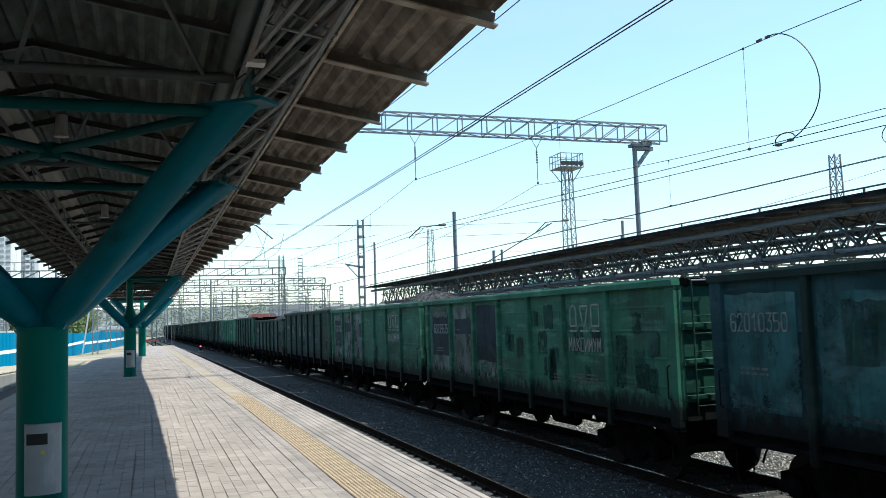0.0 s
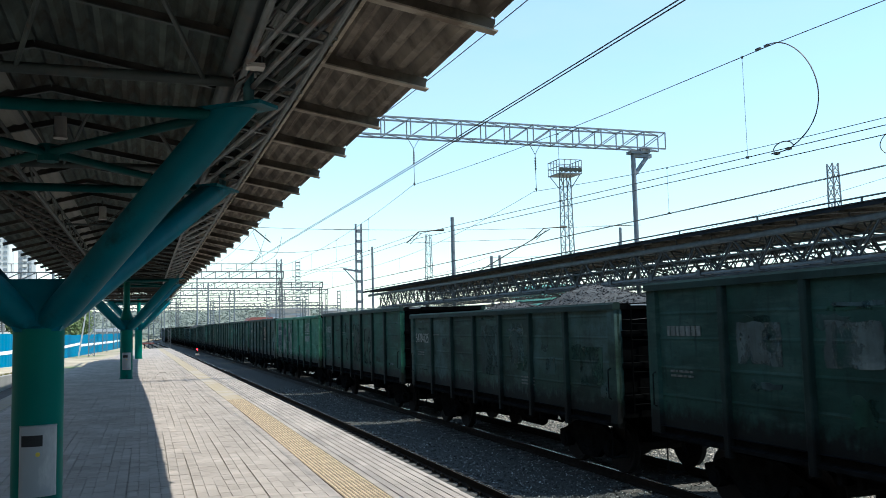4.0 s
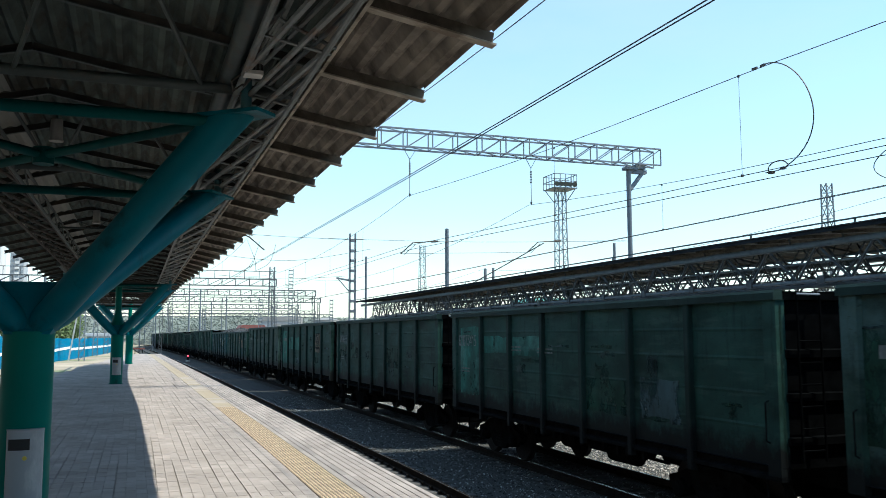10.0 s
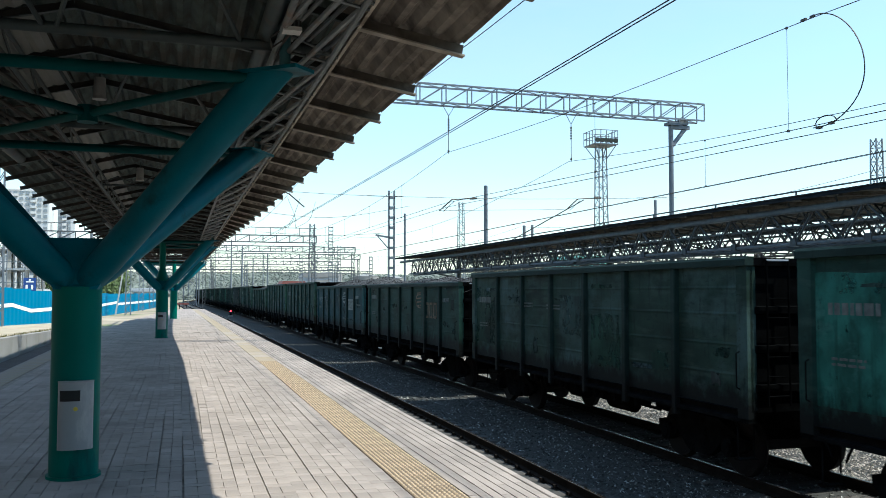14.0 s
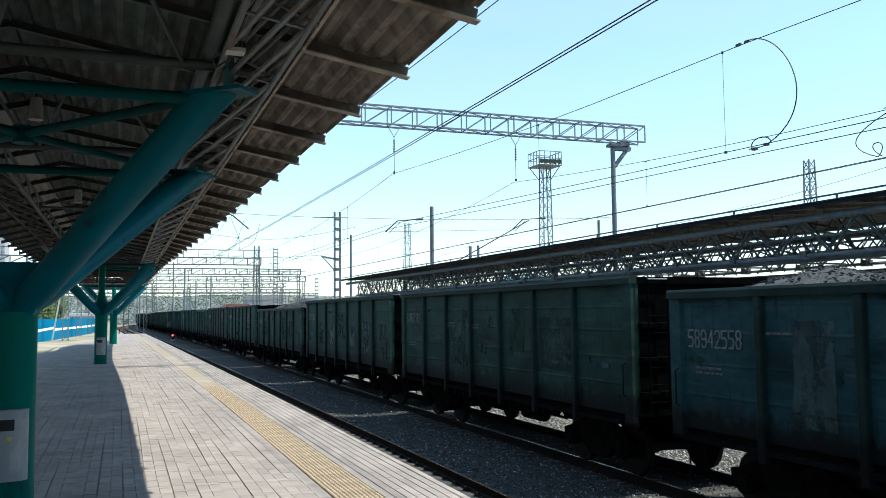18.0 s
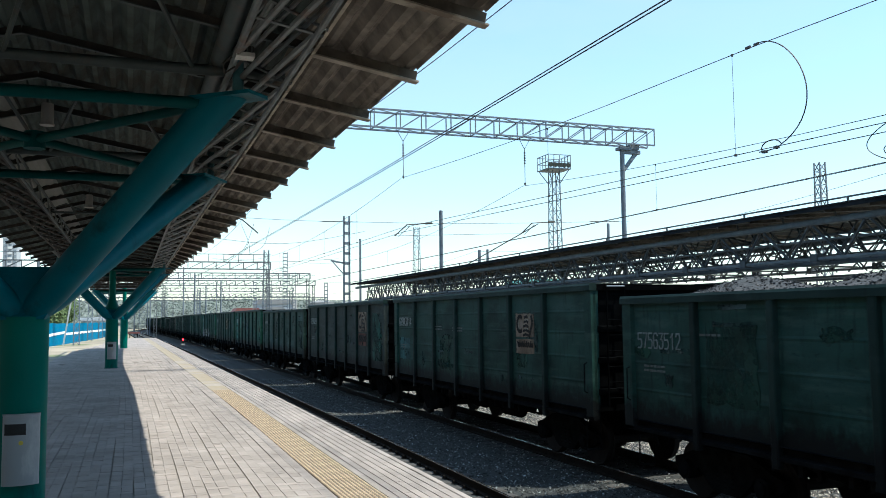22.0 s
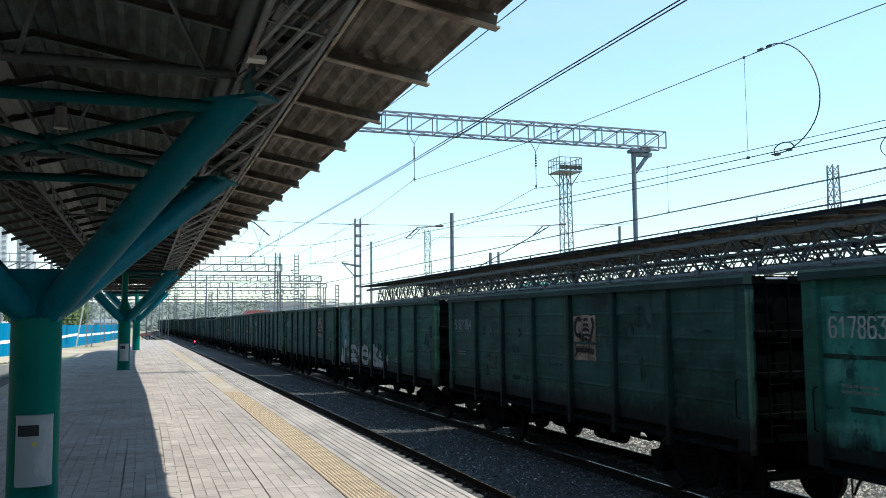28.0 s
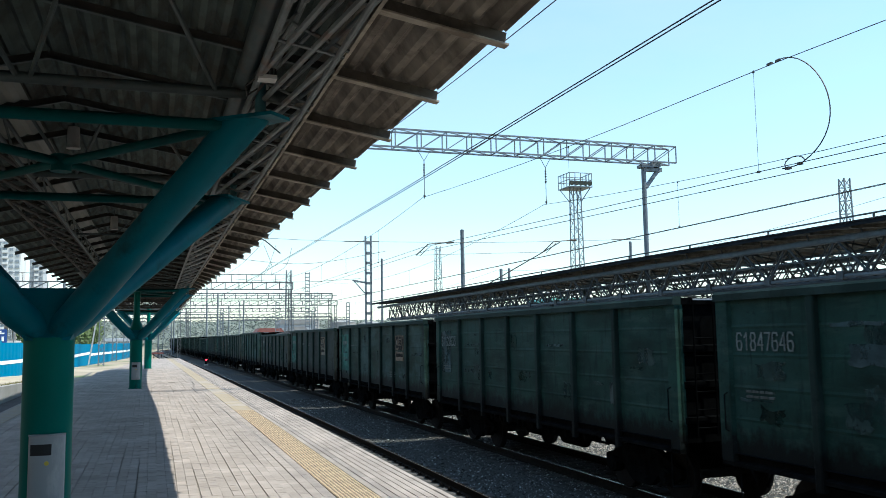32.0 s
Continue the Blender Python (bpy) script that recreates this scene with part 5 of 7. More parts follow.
# ---- overhead line ----
def lattice_beam(s, p, q, depth, width, panels, r=0.035, double=False):
    """A box truss from p to q (p, q: centre of the bottom), depth up, width along y."""
    p, q = Vector(p), Vector(q)
    w, up = Vector((0, width / 2, 0)), Vector((0, 0, depth))
    for o in (-w, w, -w + up, w + up):
        s.bar(p + o, q + o, r * 2, r * 2)
    for i in range(panels):
        a, b = p.lerp(q, i / panels), p.lerp(q, (i + 1) / panels)
        for o in (-w, w):
            s.bar(a + o, a + o + up, r * 1.3, r * 1.3, up=(0, 1, 0))
            s.bar(a + o, b + o + up, r * 1.2, r * 1.2, up=(0, 1, 0))
        s.bar(a - w, b + w, r, r).bar(a - w + up, b + w + up, r, r)
        s.bar(a - w, a + w, r, r).bar(a - w + up, a + w + up, r, r)
    for o in (-w, w):
        s.bar(q + o, q + o + up, r * 1.3, r * 1.3, up=(0, 1, 0))


def insulator(parent, top, bottom):
    """A hanging string of discs between two points, with its fork."""
    t, b = Vector(top), Vector(bottom)
    s = Shape().line([t + Vector((-0.25, 0, 0)), t.lerp(b, 0.22)], 0.012, 4).line([t + Vector((0.25, 0, 0)), t.lerp(b, 0.22)], 0.012, 4)
    s.line([t.lerp(b, 0.2), b], 0.014, 4)
    part("hanger", s, WIRE, parent)
    d = Shape()
    for i in range(5):
        d.disc(t.lerp(b, 0.30 + 0.055 * i), "z", 0.04, 0.05, 10)
    d.disc(t.lerp(b, 0.95), "z", 0.04, 0.08, 8)
    part("insulator", d, WIRE, parent, "dark string of disc insulators")


PORTAL_GREY = mat("weathered_portal_steel", (0.075, 0.085, 0.095), 0.7, vary=0.2, scale=2, fine=40)


def portal(x0, x1, y, z, depth, posts, rail=False, panels=None, foot=-1.5, r=0.03):
    po = thing("overhead_portal", "grey lattice portal carrying the overhead wires", "portal", group="portals")
    s = Shape()
    lattice_beam(s, (x0, y, z), (x1, y, z), depth, 0.55, panels or max(6, int((x1 - x0) / 1.05)), r)
    steel = GALV if y < 50 else PORTAL_GREY
    part("lattice_beam", s, steel, po)
    if rail:
        h = Shape()
        h.bar((x0, y, z + depth + 1.15), (x1, y, z + depth + 1.15), 0.09, 0.09)
        for i in range(int((x1 - x0) / 2.1) + 1):
            h.bar((x0 + i * 2.1, y, z + depth), (x0 + i * 2.1, y, z + depth + 1.15), 0.08, 0.08, up=(0, 1, 0))
        part("guard_rail", h, steel, po)
    for x, ft in posts:
        c = Shape()
        if ft == "pipe":
            c.tube((x, y, foot), (x, y, z - 0.2), 0.1, 12)
            c.box(x - 0.2, x + 0.35, y - 0.2, y + 0.2, z - 0.24, z - 0.12)
            c.bar((x + 0.05, y, z - 1.1), (x + 0.75, y, z - 0.25), 0.14, 0.14, up=(0, 1, 0))
            c.bar((x - 0.05, y, z - 0.3), (x + 0.85, y, z - 0.3), 0.16, 0.2, up=(0, 1, 0)).box(x + 0.3, x + 0.75, y - 0.16, y + 0.16, z - 0.2, z)
        else:
            for a in (-0.22, 0.22):
                for b in (-0.22, 0.22):
                    c.bar((x + a, y + b, foot), (x + a, y + b, z), 0.07, 0.07, up=(0, 1, 0))
            k = 0
            zz = foot
            while zz < z - 0.5:
                sgn = 1 if k % 2 else -1
                for b in (-0.22, 0.22):
                    c.bar((x - 0.22 * sgn, y + b, zz), (x + 0.22 * sgn, y + b, zz + 0.7), 0.04, 0.04, up=(0, 1, 0))
                zz += 0.7
                k += 1
        part("post", c, steel, po)
    return po


main = portal(-7.0, 21.0, 31.0, 9.07, 0.70, [(19.55, "pipe"), (-6.5, "box")], panels=27, foot=-1.3)
for x, zb in ((9.78, 7.16), (14.96, 7.10), (5.28, 7.4)):
    insulator(main, (x, 31.0, 9.05), (x, 31.0, zb))
FAR = [(-26, 20.6, 126, 9.07, True), (-28, 41.0, 187, 9.07, True), (-25, 33, 156, 9.07, False), (-30, 46, 235, 9.2, True), (-40, 60, 290, 9.2, False), (-40, 70, 340, 9.2, False)]
for x0, x1, y, z, rail in FAR:
    portal(x0 + bend(y), x1 + bend(y), y, z, 1.0, [(x1 - 0.4 + bend(y), "box"), (x0 + 0.4 + bend(y), "box")] + ([((x0 + x1) / 2, "box")] if y > 100 else []), rail, panels=int((x1 - x0) / 1.9), r=0.035 + y / 4200)


def hang(y, u, sag, skew):
    """How far the carrying cable sags below its supports."""
    if skew and y < 31.0:
        return 0.13 * math.sin(math.pi * (31.0 - y) / 17.0) if y > 14.0 else 0.0
    return sag * 4 * u * (1 - u)


def catenary(name, x, spans, contact_z, mess_z, sag, double=True, dropper=7.0, part_gap=0.045, skew=0.0, lift=0.0, drop=0.0, label="overhead contact wires with carrying cable and droppers"):
    """Contact wires and carrying cable along a track, hung at the y of the spans."""
    th = thing(name, label, "overhead wire", group="overhead wires")
    c, m = Shape(), Shape()
    for y0, y1 in zip(spans, spans[1:]):
        n = 22
        prev = None
        for i in range(n + 1):
            u = i / n
            y = y0 + (y1 - y0) * u
            near = max(0.0, 31.0 - y)
            px = x + bend(y) + skew * near
            p = Vector((px, y, mess_z - hang(y, u, sag, skew)))
            q = Vector((px, y, contact_z - lift * near))
            if prev:
                m.tube(prev[0], p, 0.009, 5, caps=False)
                for o in ((-part_gap, part_gap) if double else (0,)):
                    e = Vector((o, 0, -drop if o > 0 else 0.0))
                    c.tube(prev[1] + e, q + e, 0.009, 5, caps=False)
            prev = (p, q)
        k = max(2, int((y1 - y0) / dropper))
        for i in range(1, k):
            u = i / k
            y = y0 + (y1 - y0) * u - (3.12 if skew and y1 < 32 else 0.0)
            near = max(0.0, 31.0 - y)
            px = x + bend(y) + skew * near
            zt = mess_z - hang(y, u, sag, skew)
            zc = contact_z - lift * near
            d = Shape().tube((px, y, zt), (px, y, zc), 0.005, 4, caps=False)
            d.box(px - 0.025, px + 0.025, y - 0.02, y + 0.02, zc - 0.01, zc + 0.04)
            d.box(px - 0.015, px + 0.015, y - 0.02, y + 0.02, zt - 0.04, zt + 0.01)
            part("dropper", d, WIRE, th)
    part("carrying_cable", m, WIRE, th)
    part("contact_wire", c, WIRE, th)
    return th


catenary("overhead_wire", 5.28, [-30, 31, 78, 126, 187], 5.17, 7.4, 0.95, dropper=22, part_gap=0.035)
w2 = catenary("overhead_wire", 9.82, [-24, 31, 78, 126, 187, 235], 5.25, 7.20, 0.95, dropper=6.6, skew=0.106, lift=0.0105, part_gap=0.07, drop=0.13)
catenary("overhead_wire", 14.96, [-24, 31, 78, 126, 187, 235], 5.0, 7.10, 1.25, dropper=9)
catenary("overhead_wire", 27.6, [-20, 24, 66, 126], 5.2, 7.3, 1.0, double=False, dropper=9)


def arc(s, pts, r=0.016, n=22):
    """A smooth cable through four control points."""
    a, b, c, d = [Vector(p) for p in pts]
    out = []
    for i in range(n + 1):
        u = i / n
        out.append(a * (1 - u) ** 3 + b * 3 * u * (1 - u) ** 2 + c * 3 * u * u * (1 - u) + d * u ** 3)
    s.line(out, r, 5)


j = Shape()
arc(j, [(11.63, 13.40, 7.21), (11.75, 12.60, 7.29), (11.85, 11.59, 5.60), (11.66, 12.94, 5.06)], r=0.012)
arc(j, [(11.66, 12.94, 5.06), (11.70, 13.14, 5.00), (11.66, 13.64, 5.05), (11.64, 13.44, 5.03)], r=0.012, n=8)
arc(j, [(11.64, 13.39, 5.03), (11.62, 13.49, 5.22), (11.66, 12.99, 5.28), (11.66, 12.89, 5.10)], r=0.012, n=8)
j.box(11.61, 11.65, 13.36, 13.48, 7.175, 7.225).box(11.6, 11.64, 13.58, 13.72, 7.175, 7.225).box(11.62, 11.7, 13.29, 13.39, 4.99, 5.04).box(11.63, 11.7, 12.97, 13.07, 5.02, 5.07)
part("jumper_cable", j, WIRE, w2, "curved jumper between cable and contact wire")
j = Shape()
arc(j, [(14.96, 13.2, 6.05), (14.8, 12.0, 6.0), (15.0, 15.2, 5.7), (14.96, 13.4, 5.05)], r=0.011)
arc(j, [(14.96, 13.4, 5.05), (14.9, 12.9, 5.45), (14.9, 13.9, 5.45), (14.96, 13.3, 5.05)], r=0.011, n=12)
part("jumper_cable", j, WIRE, w2, "curved jumper between cable and contact wire")


# ---- masts and poles ----
def ladder_mast(x, y, top, w=0.34, foot=-1.5):
    m = thing("catenary_mast", "grey battened steel mast beside the track", "mast", group="masts")
    for a in (-w / 2, w / 2):
        part("leg", Shape().bar((x + a, y, foot), (x + a, y, top), 0.08, 0.2, up=(0, 1, 0)), GALV, m)
    k = foot + 0.4
    while k < top:
        part("batten", Shape().box(x - w / 2, x + w / 2, y - 0.1, y + 0.1, k, k + 0.16), GALV, m)
        k += 0.62
    part("bracket", Shape().bar((x - w / 2, y, top - 2.9), (x - 1.0, y, top - 2.75), 0.08, 0.1).bar((x - 0.9, y, top - 2.8), (x - w / 2, y, top - 3.6), 0.05, 0.05), GALV, m)
    return m


def pole(x, y, top, r=0.11, arm=0.0, foot=-1.5):
    m = thing("steel_pole", "slim grey steel pole", "pole", group="poles")
    part("shaft", Shape().tube((x, y, foot), (x, y, top), r * 1.15, 12, r), GALV, m, smooth=True)
    part("cap", Shape().tube((x, y, top), (x, y, top + 0.06), r * 1.1, 12, r * 0.5), GALV, m)
    if arm:
        s = Shape().tube((x, y, top - 1.2), (x + arm, y, top - 0.9), 0.035, 6).tube((x, y, top - 1.2), (x + arm * 0.9, y, top - 1.5), 0.02, 5)
        part("bracket_arm", s, GALV, m)
        part("insulator", Shape().disc((x + arm * 0.3, y, top - 1.12), "x", 0.06, 0.3, 8), WIRE, m)
    return m


ladder_mast(12.4, 51.0, 8.1)
ladder_mast(25.4, 150.0, 13.5, 0.75)
ladder_mast(32.3, 180.0, 11.7, 0.7)
ladder_mast(26.6, 176.0, 9.2, 0.8)
ladder_mast(22.6, 168.0, 9.0, 0.7)
ladder_mast(30.5, 140.0, 7.7, 0.5)
ladder_mast(15.5, 215.0, 9.6, 0.8)
pole(19.5, 75.0, 8.95, 0.1)
pole(19.5, 53.5, 8.95, 0.13)
pole(26.5, 62.0, 7.1, 0.1)
pole(27.6, 66.3, 7.4, 0.13)
pole(40.0, 68.0, 6.9, 0.09)
pole(32.1, 53.0, 8.35, 0.1)
for x, y, top in ((12.0, 150, 9.6), (17.5, 160, 9.0), (19.0, 200, 9.5), (36, 190, 8), (8, 220, 10), (23, 260, 10), (3.5, 190, 10), (12.5, 180, 12.5), (15, 210, 10.5), (20, 230, 9), (26, 240, 12)):
    pole(x + bend(y), y, top, 0.13)


# cross-span wires and hanging jumpers between the masts
span = thing("cross_span", "thin cross-span wires with hanging jumper loops", "overhead wire", group="overhead wires")
for a, m_, b in (((3.2, 55, 7.15), (9.1, 55, 6.45), (14.6, 55, 7.6)), ((5.2, 60, 6.0), (9.5, 60, 5.75), (14.0, 60, 6.1)), ((11.3, 53, 7.97), (21.3, 53, 8.05), (33.8, 53, 8.6)), ((16.1, 53, 7.15), (21, 53, 7.35), (25.2, 53, 7.5))):
    s = Shape()
    arc(s, [a, m_, m_, b], r=0.013, n=14)
    part("span_wire", s, WIRE, span)
s = Shape()
s.line([(6.3, 53, 8.07), (8.6, 53, 8.0), (11.3, 53, 7.97)], 0.013, 5)
part("span_wire", s, WIRE, span)
part("registration_arm", Shape().line([(5.0, 45, 7.16), (5.4, 45, 7.0), (6.2, 45, 6.33)], 0.036, 7), WIRE, span, "dark bent registration arm")
for a, b in (((11.3, 53, 7.97), (13.6, 53, 7.99)), ((30.6, 53, 8.48), (33.0, 53, 8.57))):
    part("insulator", Shape().tube(a, b, 0.028, 8), WIRE, span)
for a, b in (((7.3, 55, 7.9), (5.6, 55, 5.4)), ((6.5, 55, 7.9), (7.0, 55, 5.9)), ((8.3, 55, 7.7), (7.0, 55, 5.95)), ((7.0, 55, 6.8), (5.7, 55, 5.9))):
    s = Shape()
    mid = (Vector(a) + Vector(b)) / 2 + Vector((0.35, 0, -0.4))
    arc(s, [a, mid, mid, b], r=0.013, n=10)
    part("hanging_jumper", s, WIRE, span)


# swinging bracket arms of the overhead line beyond the second canopy
def cantilever(x, y, z, length, rise):
    m = thing("cantilever_arm", "dark registration arm of the overhead line", "bracket", group="cantilevers")
    part("tube", Shape().tube((x, y, z), (x + length * 0.4, y, z + rise), 0.04, 7).tube((x + length * 0.4, y, z + rise), (x + length, y, z + rise * 1.15), 0.035, 7), WIRE, m, smooth=True)
    part("stay", Shape().tube((x + length * 0.12, y, z - 0.05), (x + length * 0.48, y, z + rise * 0.85), 0.02, 5), WIRE, m)
    part("insulator", Shape().tube((x + length, y, z + rise * 1.15), (x + length + 0.5, y, z + rise * 1.2), 0.07, 9), WIRE, m)


cantilever(16.1, 53.0, 7.15, 2.1, 0.75)
cantilever(25.2, 53.0, 7.5, 2.1, 0.75)
st = thing("diagonal_strut", "long dark diagonal strut of an overhead support", "strut")
part("rod", Shape().tube((20.0, 53.6, 4.6), (26.5, 53.0, 8.2), 0.035, 6), WIRE, st)


# ---- floodlight towers ----
def tower(x, y, top, base_w, top_w, basket, foot=-2.0):
    m = thing("floodlight_tower", "tall grey lattice tower" + (" with a railed floodlight platform" if basket else " without a platform"), "tower", group="lattice towers")
    legs = Shape()
    at = lambda i, z: Vector((x, y, z)) + Vector(((-1, 1)[i in (1, 2)], (-1, 1)[i in (2, 3)], 0)) * ((base_w + (top_w - base_w) * (z - foot) / (top - foot)) / 2)
    for i in range(4):
        legs.bar(at(i, foot), at(i, top), 0.14, 0.14, up=(0, 1, 0))
    part("tower_frame", legs, GALV, m)
    br = Shape()
    z, k = foot, 0
    while z < top - 0.8:
        h = 1.6
        for i in range(4):
            a, b = (i, (i + 1) % 4) if k % 2 else ((i + 1) % 4, i)
            br.bar(at(a, z), at(b, min(z + h, top)), 0.08, 0.08, up=(0.3, 0.9, 0.1))
            br.bar(at(a, z), at(b, z), 0.06, 0.06)
        z += h
        k += 1
    part("bracing", br, GALV, m)
    if basket:
        w = basket
        p = Shape().box(x - w, x + w, y - w, y + w, top, top + 0.15)
        for a in (-1, 1):
            for b in (-1, 1):
                p.bar((x + a * top_w / 2, y + b * top_w / 2, top - 2.2), (x + a * w * 0.9, y + b * w * 0.9, top), 0.12, 0.12)
        part("deck", p, GALV, m)
        for z in (top + 1.2, top + 2.3):
            for a in (-1, 1):
                part("rail", Shape().bar((x - w, y + a * w, z), (x + w, y + a * w, z), 0.1, 0.1), GALV, m)
                part("rail", Shape().bar((x + a * w, y - w, z), (x + a * w, y + w, z), 0.1, 0.1), GALV, m)
        for i in range(5):
            for a in (-1, 1):
                q = -w + 2 * w * i / 4
                part("rail_post", Shape().bar((x + q, y + a * w, top), (x + q, y + a * w, top + 2.3), 0.09, 0.09, up=(0, 1, 0)), GALV, m)
                if 0 < i < 4:
                    part("rail_post", Shape().bar((x + a * w, y + q, top), (x + a * w, y + q, top + 2.3), 0.09, 0.09, up=(0, 1, 0)), GALV, m)
        for i in range(5):
            part("floodlight", Shape().tube((x - w + 2 * w * (i + 0.5) / 5, y - w * 0.7, top + 0.9), (x - w + 2 * w * (i + 0.5) / 5, y - w * 1.05, top + 0.6), 0.25, 10, 0.42), STEEL, m)


tower(64.6, 123.0, 25.4, 1.9, 1.3, 2.0)
tower(78.0, 235.0, 28.0, 2.4, 1.3, 0)
tower(78.05, 80.0, 19.9, 1.45, 0.85, 0)
tower(2.5, 190.0, 20.5, 1.8, 1.2, 0)
tower(10.5, 300.0, 25.0, 2.0, 1.2, 2.2)
tower(28.0, 190.0, 17.0, 1.6, 1.0, 0)
# ---- beyond the platform's other edge ----
LG = -0.38
s = Shape().add([(-3.9, -60, LG - 0.06), (-3.9, 34, LG - 0.06), (-1.0, 96, LG - 0.06), (-1.0, 400, LG - 0.06), (-900, 900, LG - 0.06), (-900, -60, LG - 0.06)], [(0, 1, 2, 3, 4, 5)])
tagged(part("yard_ground", s, GROUND), "dry sandy yard beside the platform", "ground", kind="structure")
# lane wedge kept dark: the shadow beside the platform is put into its colour
s = Shape().prism([(-3.93, -60), (-3.93, 32), (-3.35, 46), (-5.3, 52), (-5.45, 30), (-5.45, -60)][::-1], "z", LG - 0.2, LG - 0.02)
tagged(part("side_lane", s, ASPHALT), "asphalt lane sunk beside the platform, shade in its dark colour", "lane", kind="structure")


def bank(y):
    """Height of the yard behind the retaining wall."""
    return max(-0.36, 0.475 - 0.0214 * (max(y, 8.0) - 25.5))


wall = thing("retaining_wall", "pale grey concrete retaining wall along the lane", "wall", kind="structure")
for i in range(22):
    y0, y1 = -8 + 2.85 * i, -8 + 2.85 * (i + 1) - 0.02
    z0, z1 = bank(y0), bank(y1)
    v = [(x, y, z) for y, top in ((y0, z0), (y1, z1)) for x, z in ((-5.62, LG - 0.1), (-5.4, LG - 0.1), (-5.4, top - 0.02), (-5.42, top), (-5.62, top))]
    part("wall_panel", Shape().add(v, [(4, 3, 2, 1, 0), (5, 6, 7, 8, 9), (1, 2, 7, 6), (2, 3, 8, 7), (3, 4, 9, 8), (4, 0, 5, 9)]), APRON, wall)
s = Shape()
ys3 = [-60, -20, -8] + [3 * i for i in range(24)]
for y0, y1 in zip(ys3, ys3[1:]):
    xs = [-5.56, -6.3, -8, -11, -15, -20, -27]
    v = []
    for y in (y0, y1):
        v += [(x, y, LG - 0.04 + (bank(y) - 0.015 - LG + 0.04) * max(0.0, (x + 27) / 21.44) ** 1.5 + (0.03 * noise.noise(Vector((x, y * 0.4, 0))) if x < -6 else 0)) for x in xs]
    s.add(v, [(i, i + 1, 8 + i, 7 + i) for i in range(6)])
tagged(part("yard_bank", s, SAND), "pale dry sandy ground behind the wall", "ground", kind="structure")
tufts = Shape()
rng = random.Random(17)
for i in range(2600):
    y = rng.uniform(14, 52)
    x = -5.48 - abs(rng.gauss(0, 0.16))
    if noise.noise(Vector((0, y * 0.5, 4))) < -0.1 and rng.random() < 0.7:
        continue
    z, h, a = bank(y) - 0.02, rng.uniform(0.03, 0.11), rng.uniform(0, 6.28)
    d = Vector((math.cos(a), math.sin(a), 0)) * 0.012
    tip = Vector((x, y, z + h)) + d * rng.uniform(-3, 3)
    tufts.add([Vector((x, y, z)) - d, Vector((x, y, z)) + d, tip], [(0, 1, 2)])
tagged(part("grass_tufts", tufts, DRY_GRASS), "dry grass along the top of the wall", "grass", kind="stuff")
# unseen block beside the lane, behind the viewer's shoulder, added to cut skylight
blocker = thing("station_building", "unseen dark block added beside the lane to cut skylight", "building", kind="structure")
part("wall", Shape().box(-16, -9.6, -60, 36, LG - 0.1, 7.5), mat("dark_block_face", (0.10, 0.075, 0.06), 0.9, vary=0.2, scale=1.5, fine=30, bump=0.4), blocker)
part("roof", Shape().box(-16.3, -9.3, -60, 36.3, 7.52, 7.8), DARK, blocker)
# ramp at the platform's end
xa, xb = left_edge(P_END), EDGE + bend(P_END) - 0.1
s = Shape().add([(xa, P_END - 0.1, -0.01), (xb, P_END - 0.1, -0.01), (xb - 0.2, P_END + 8, -1.2), (xa, P_END + 8, -1.2),
                 (xa, P_END - 0.1, GZ), (xb, P_END - 0.1, GZ), (xb - 0.2, P_END + 8, GZ), (xa, P_END + 8, GZ)],
                [(0, 1, 2, 3), (0, 4, 5, 1), (1, 5, 6, 2), (2, 6, 7, 3), (3, 7, 4, 0)])
tagged(part("platform_ramp", s, CONCRETE), "sloping concrete end of the platform", "platform", kind="structure")

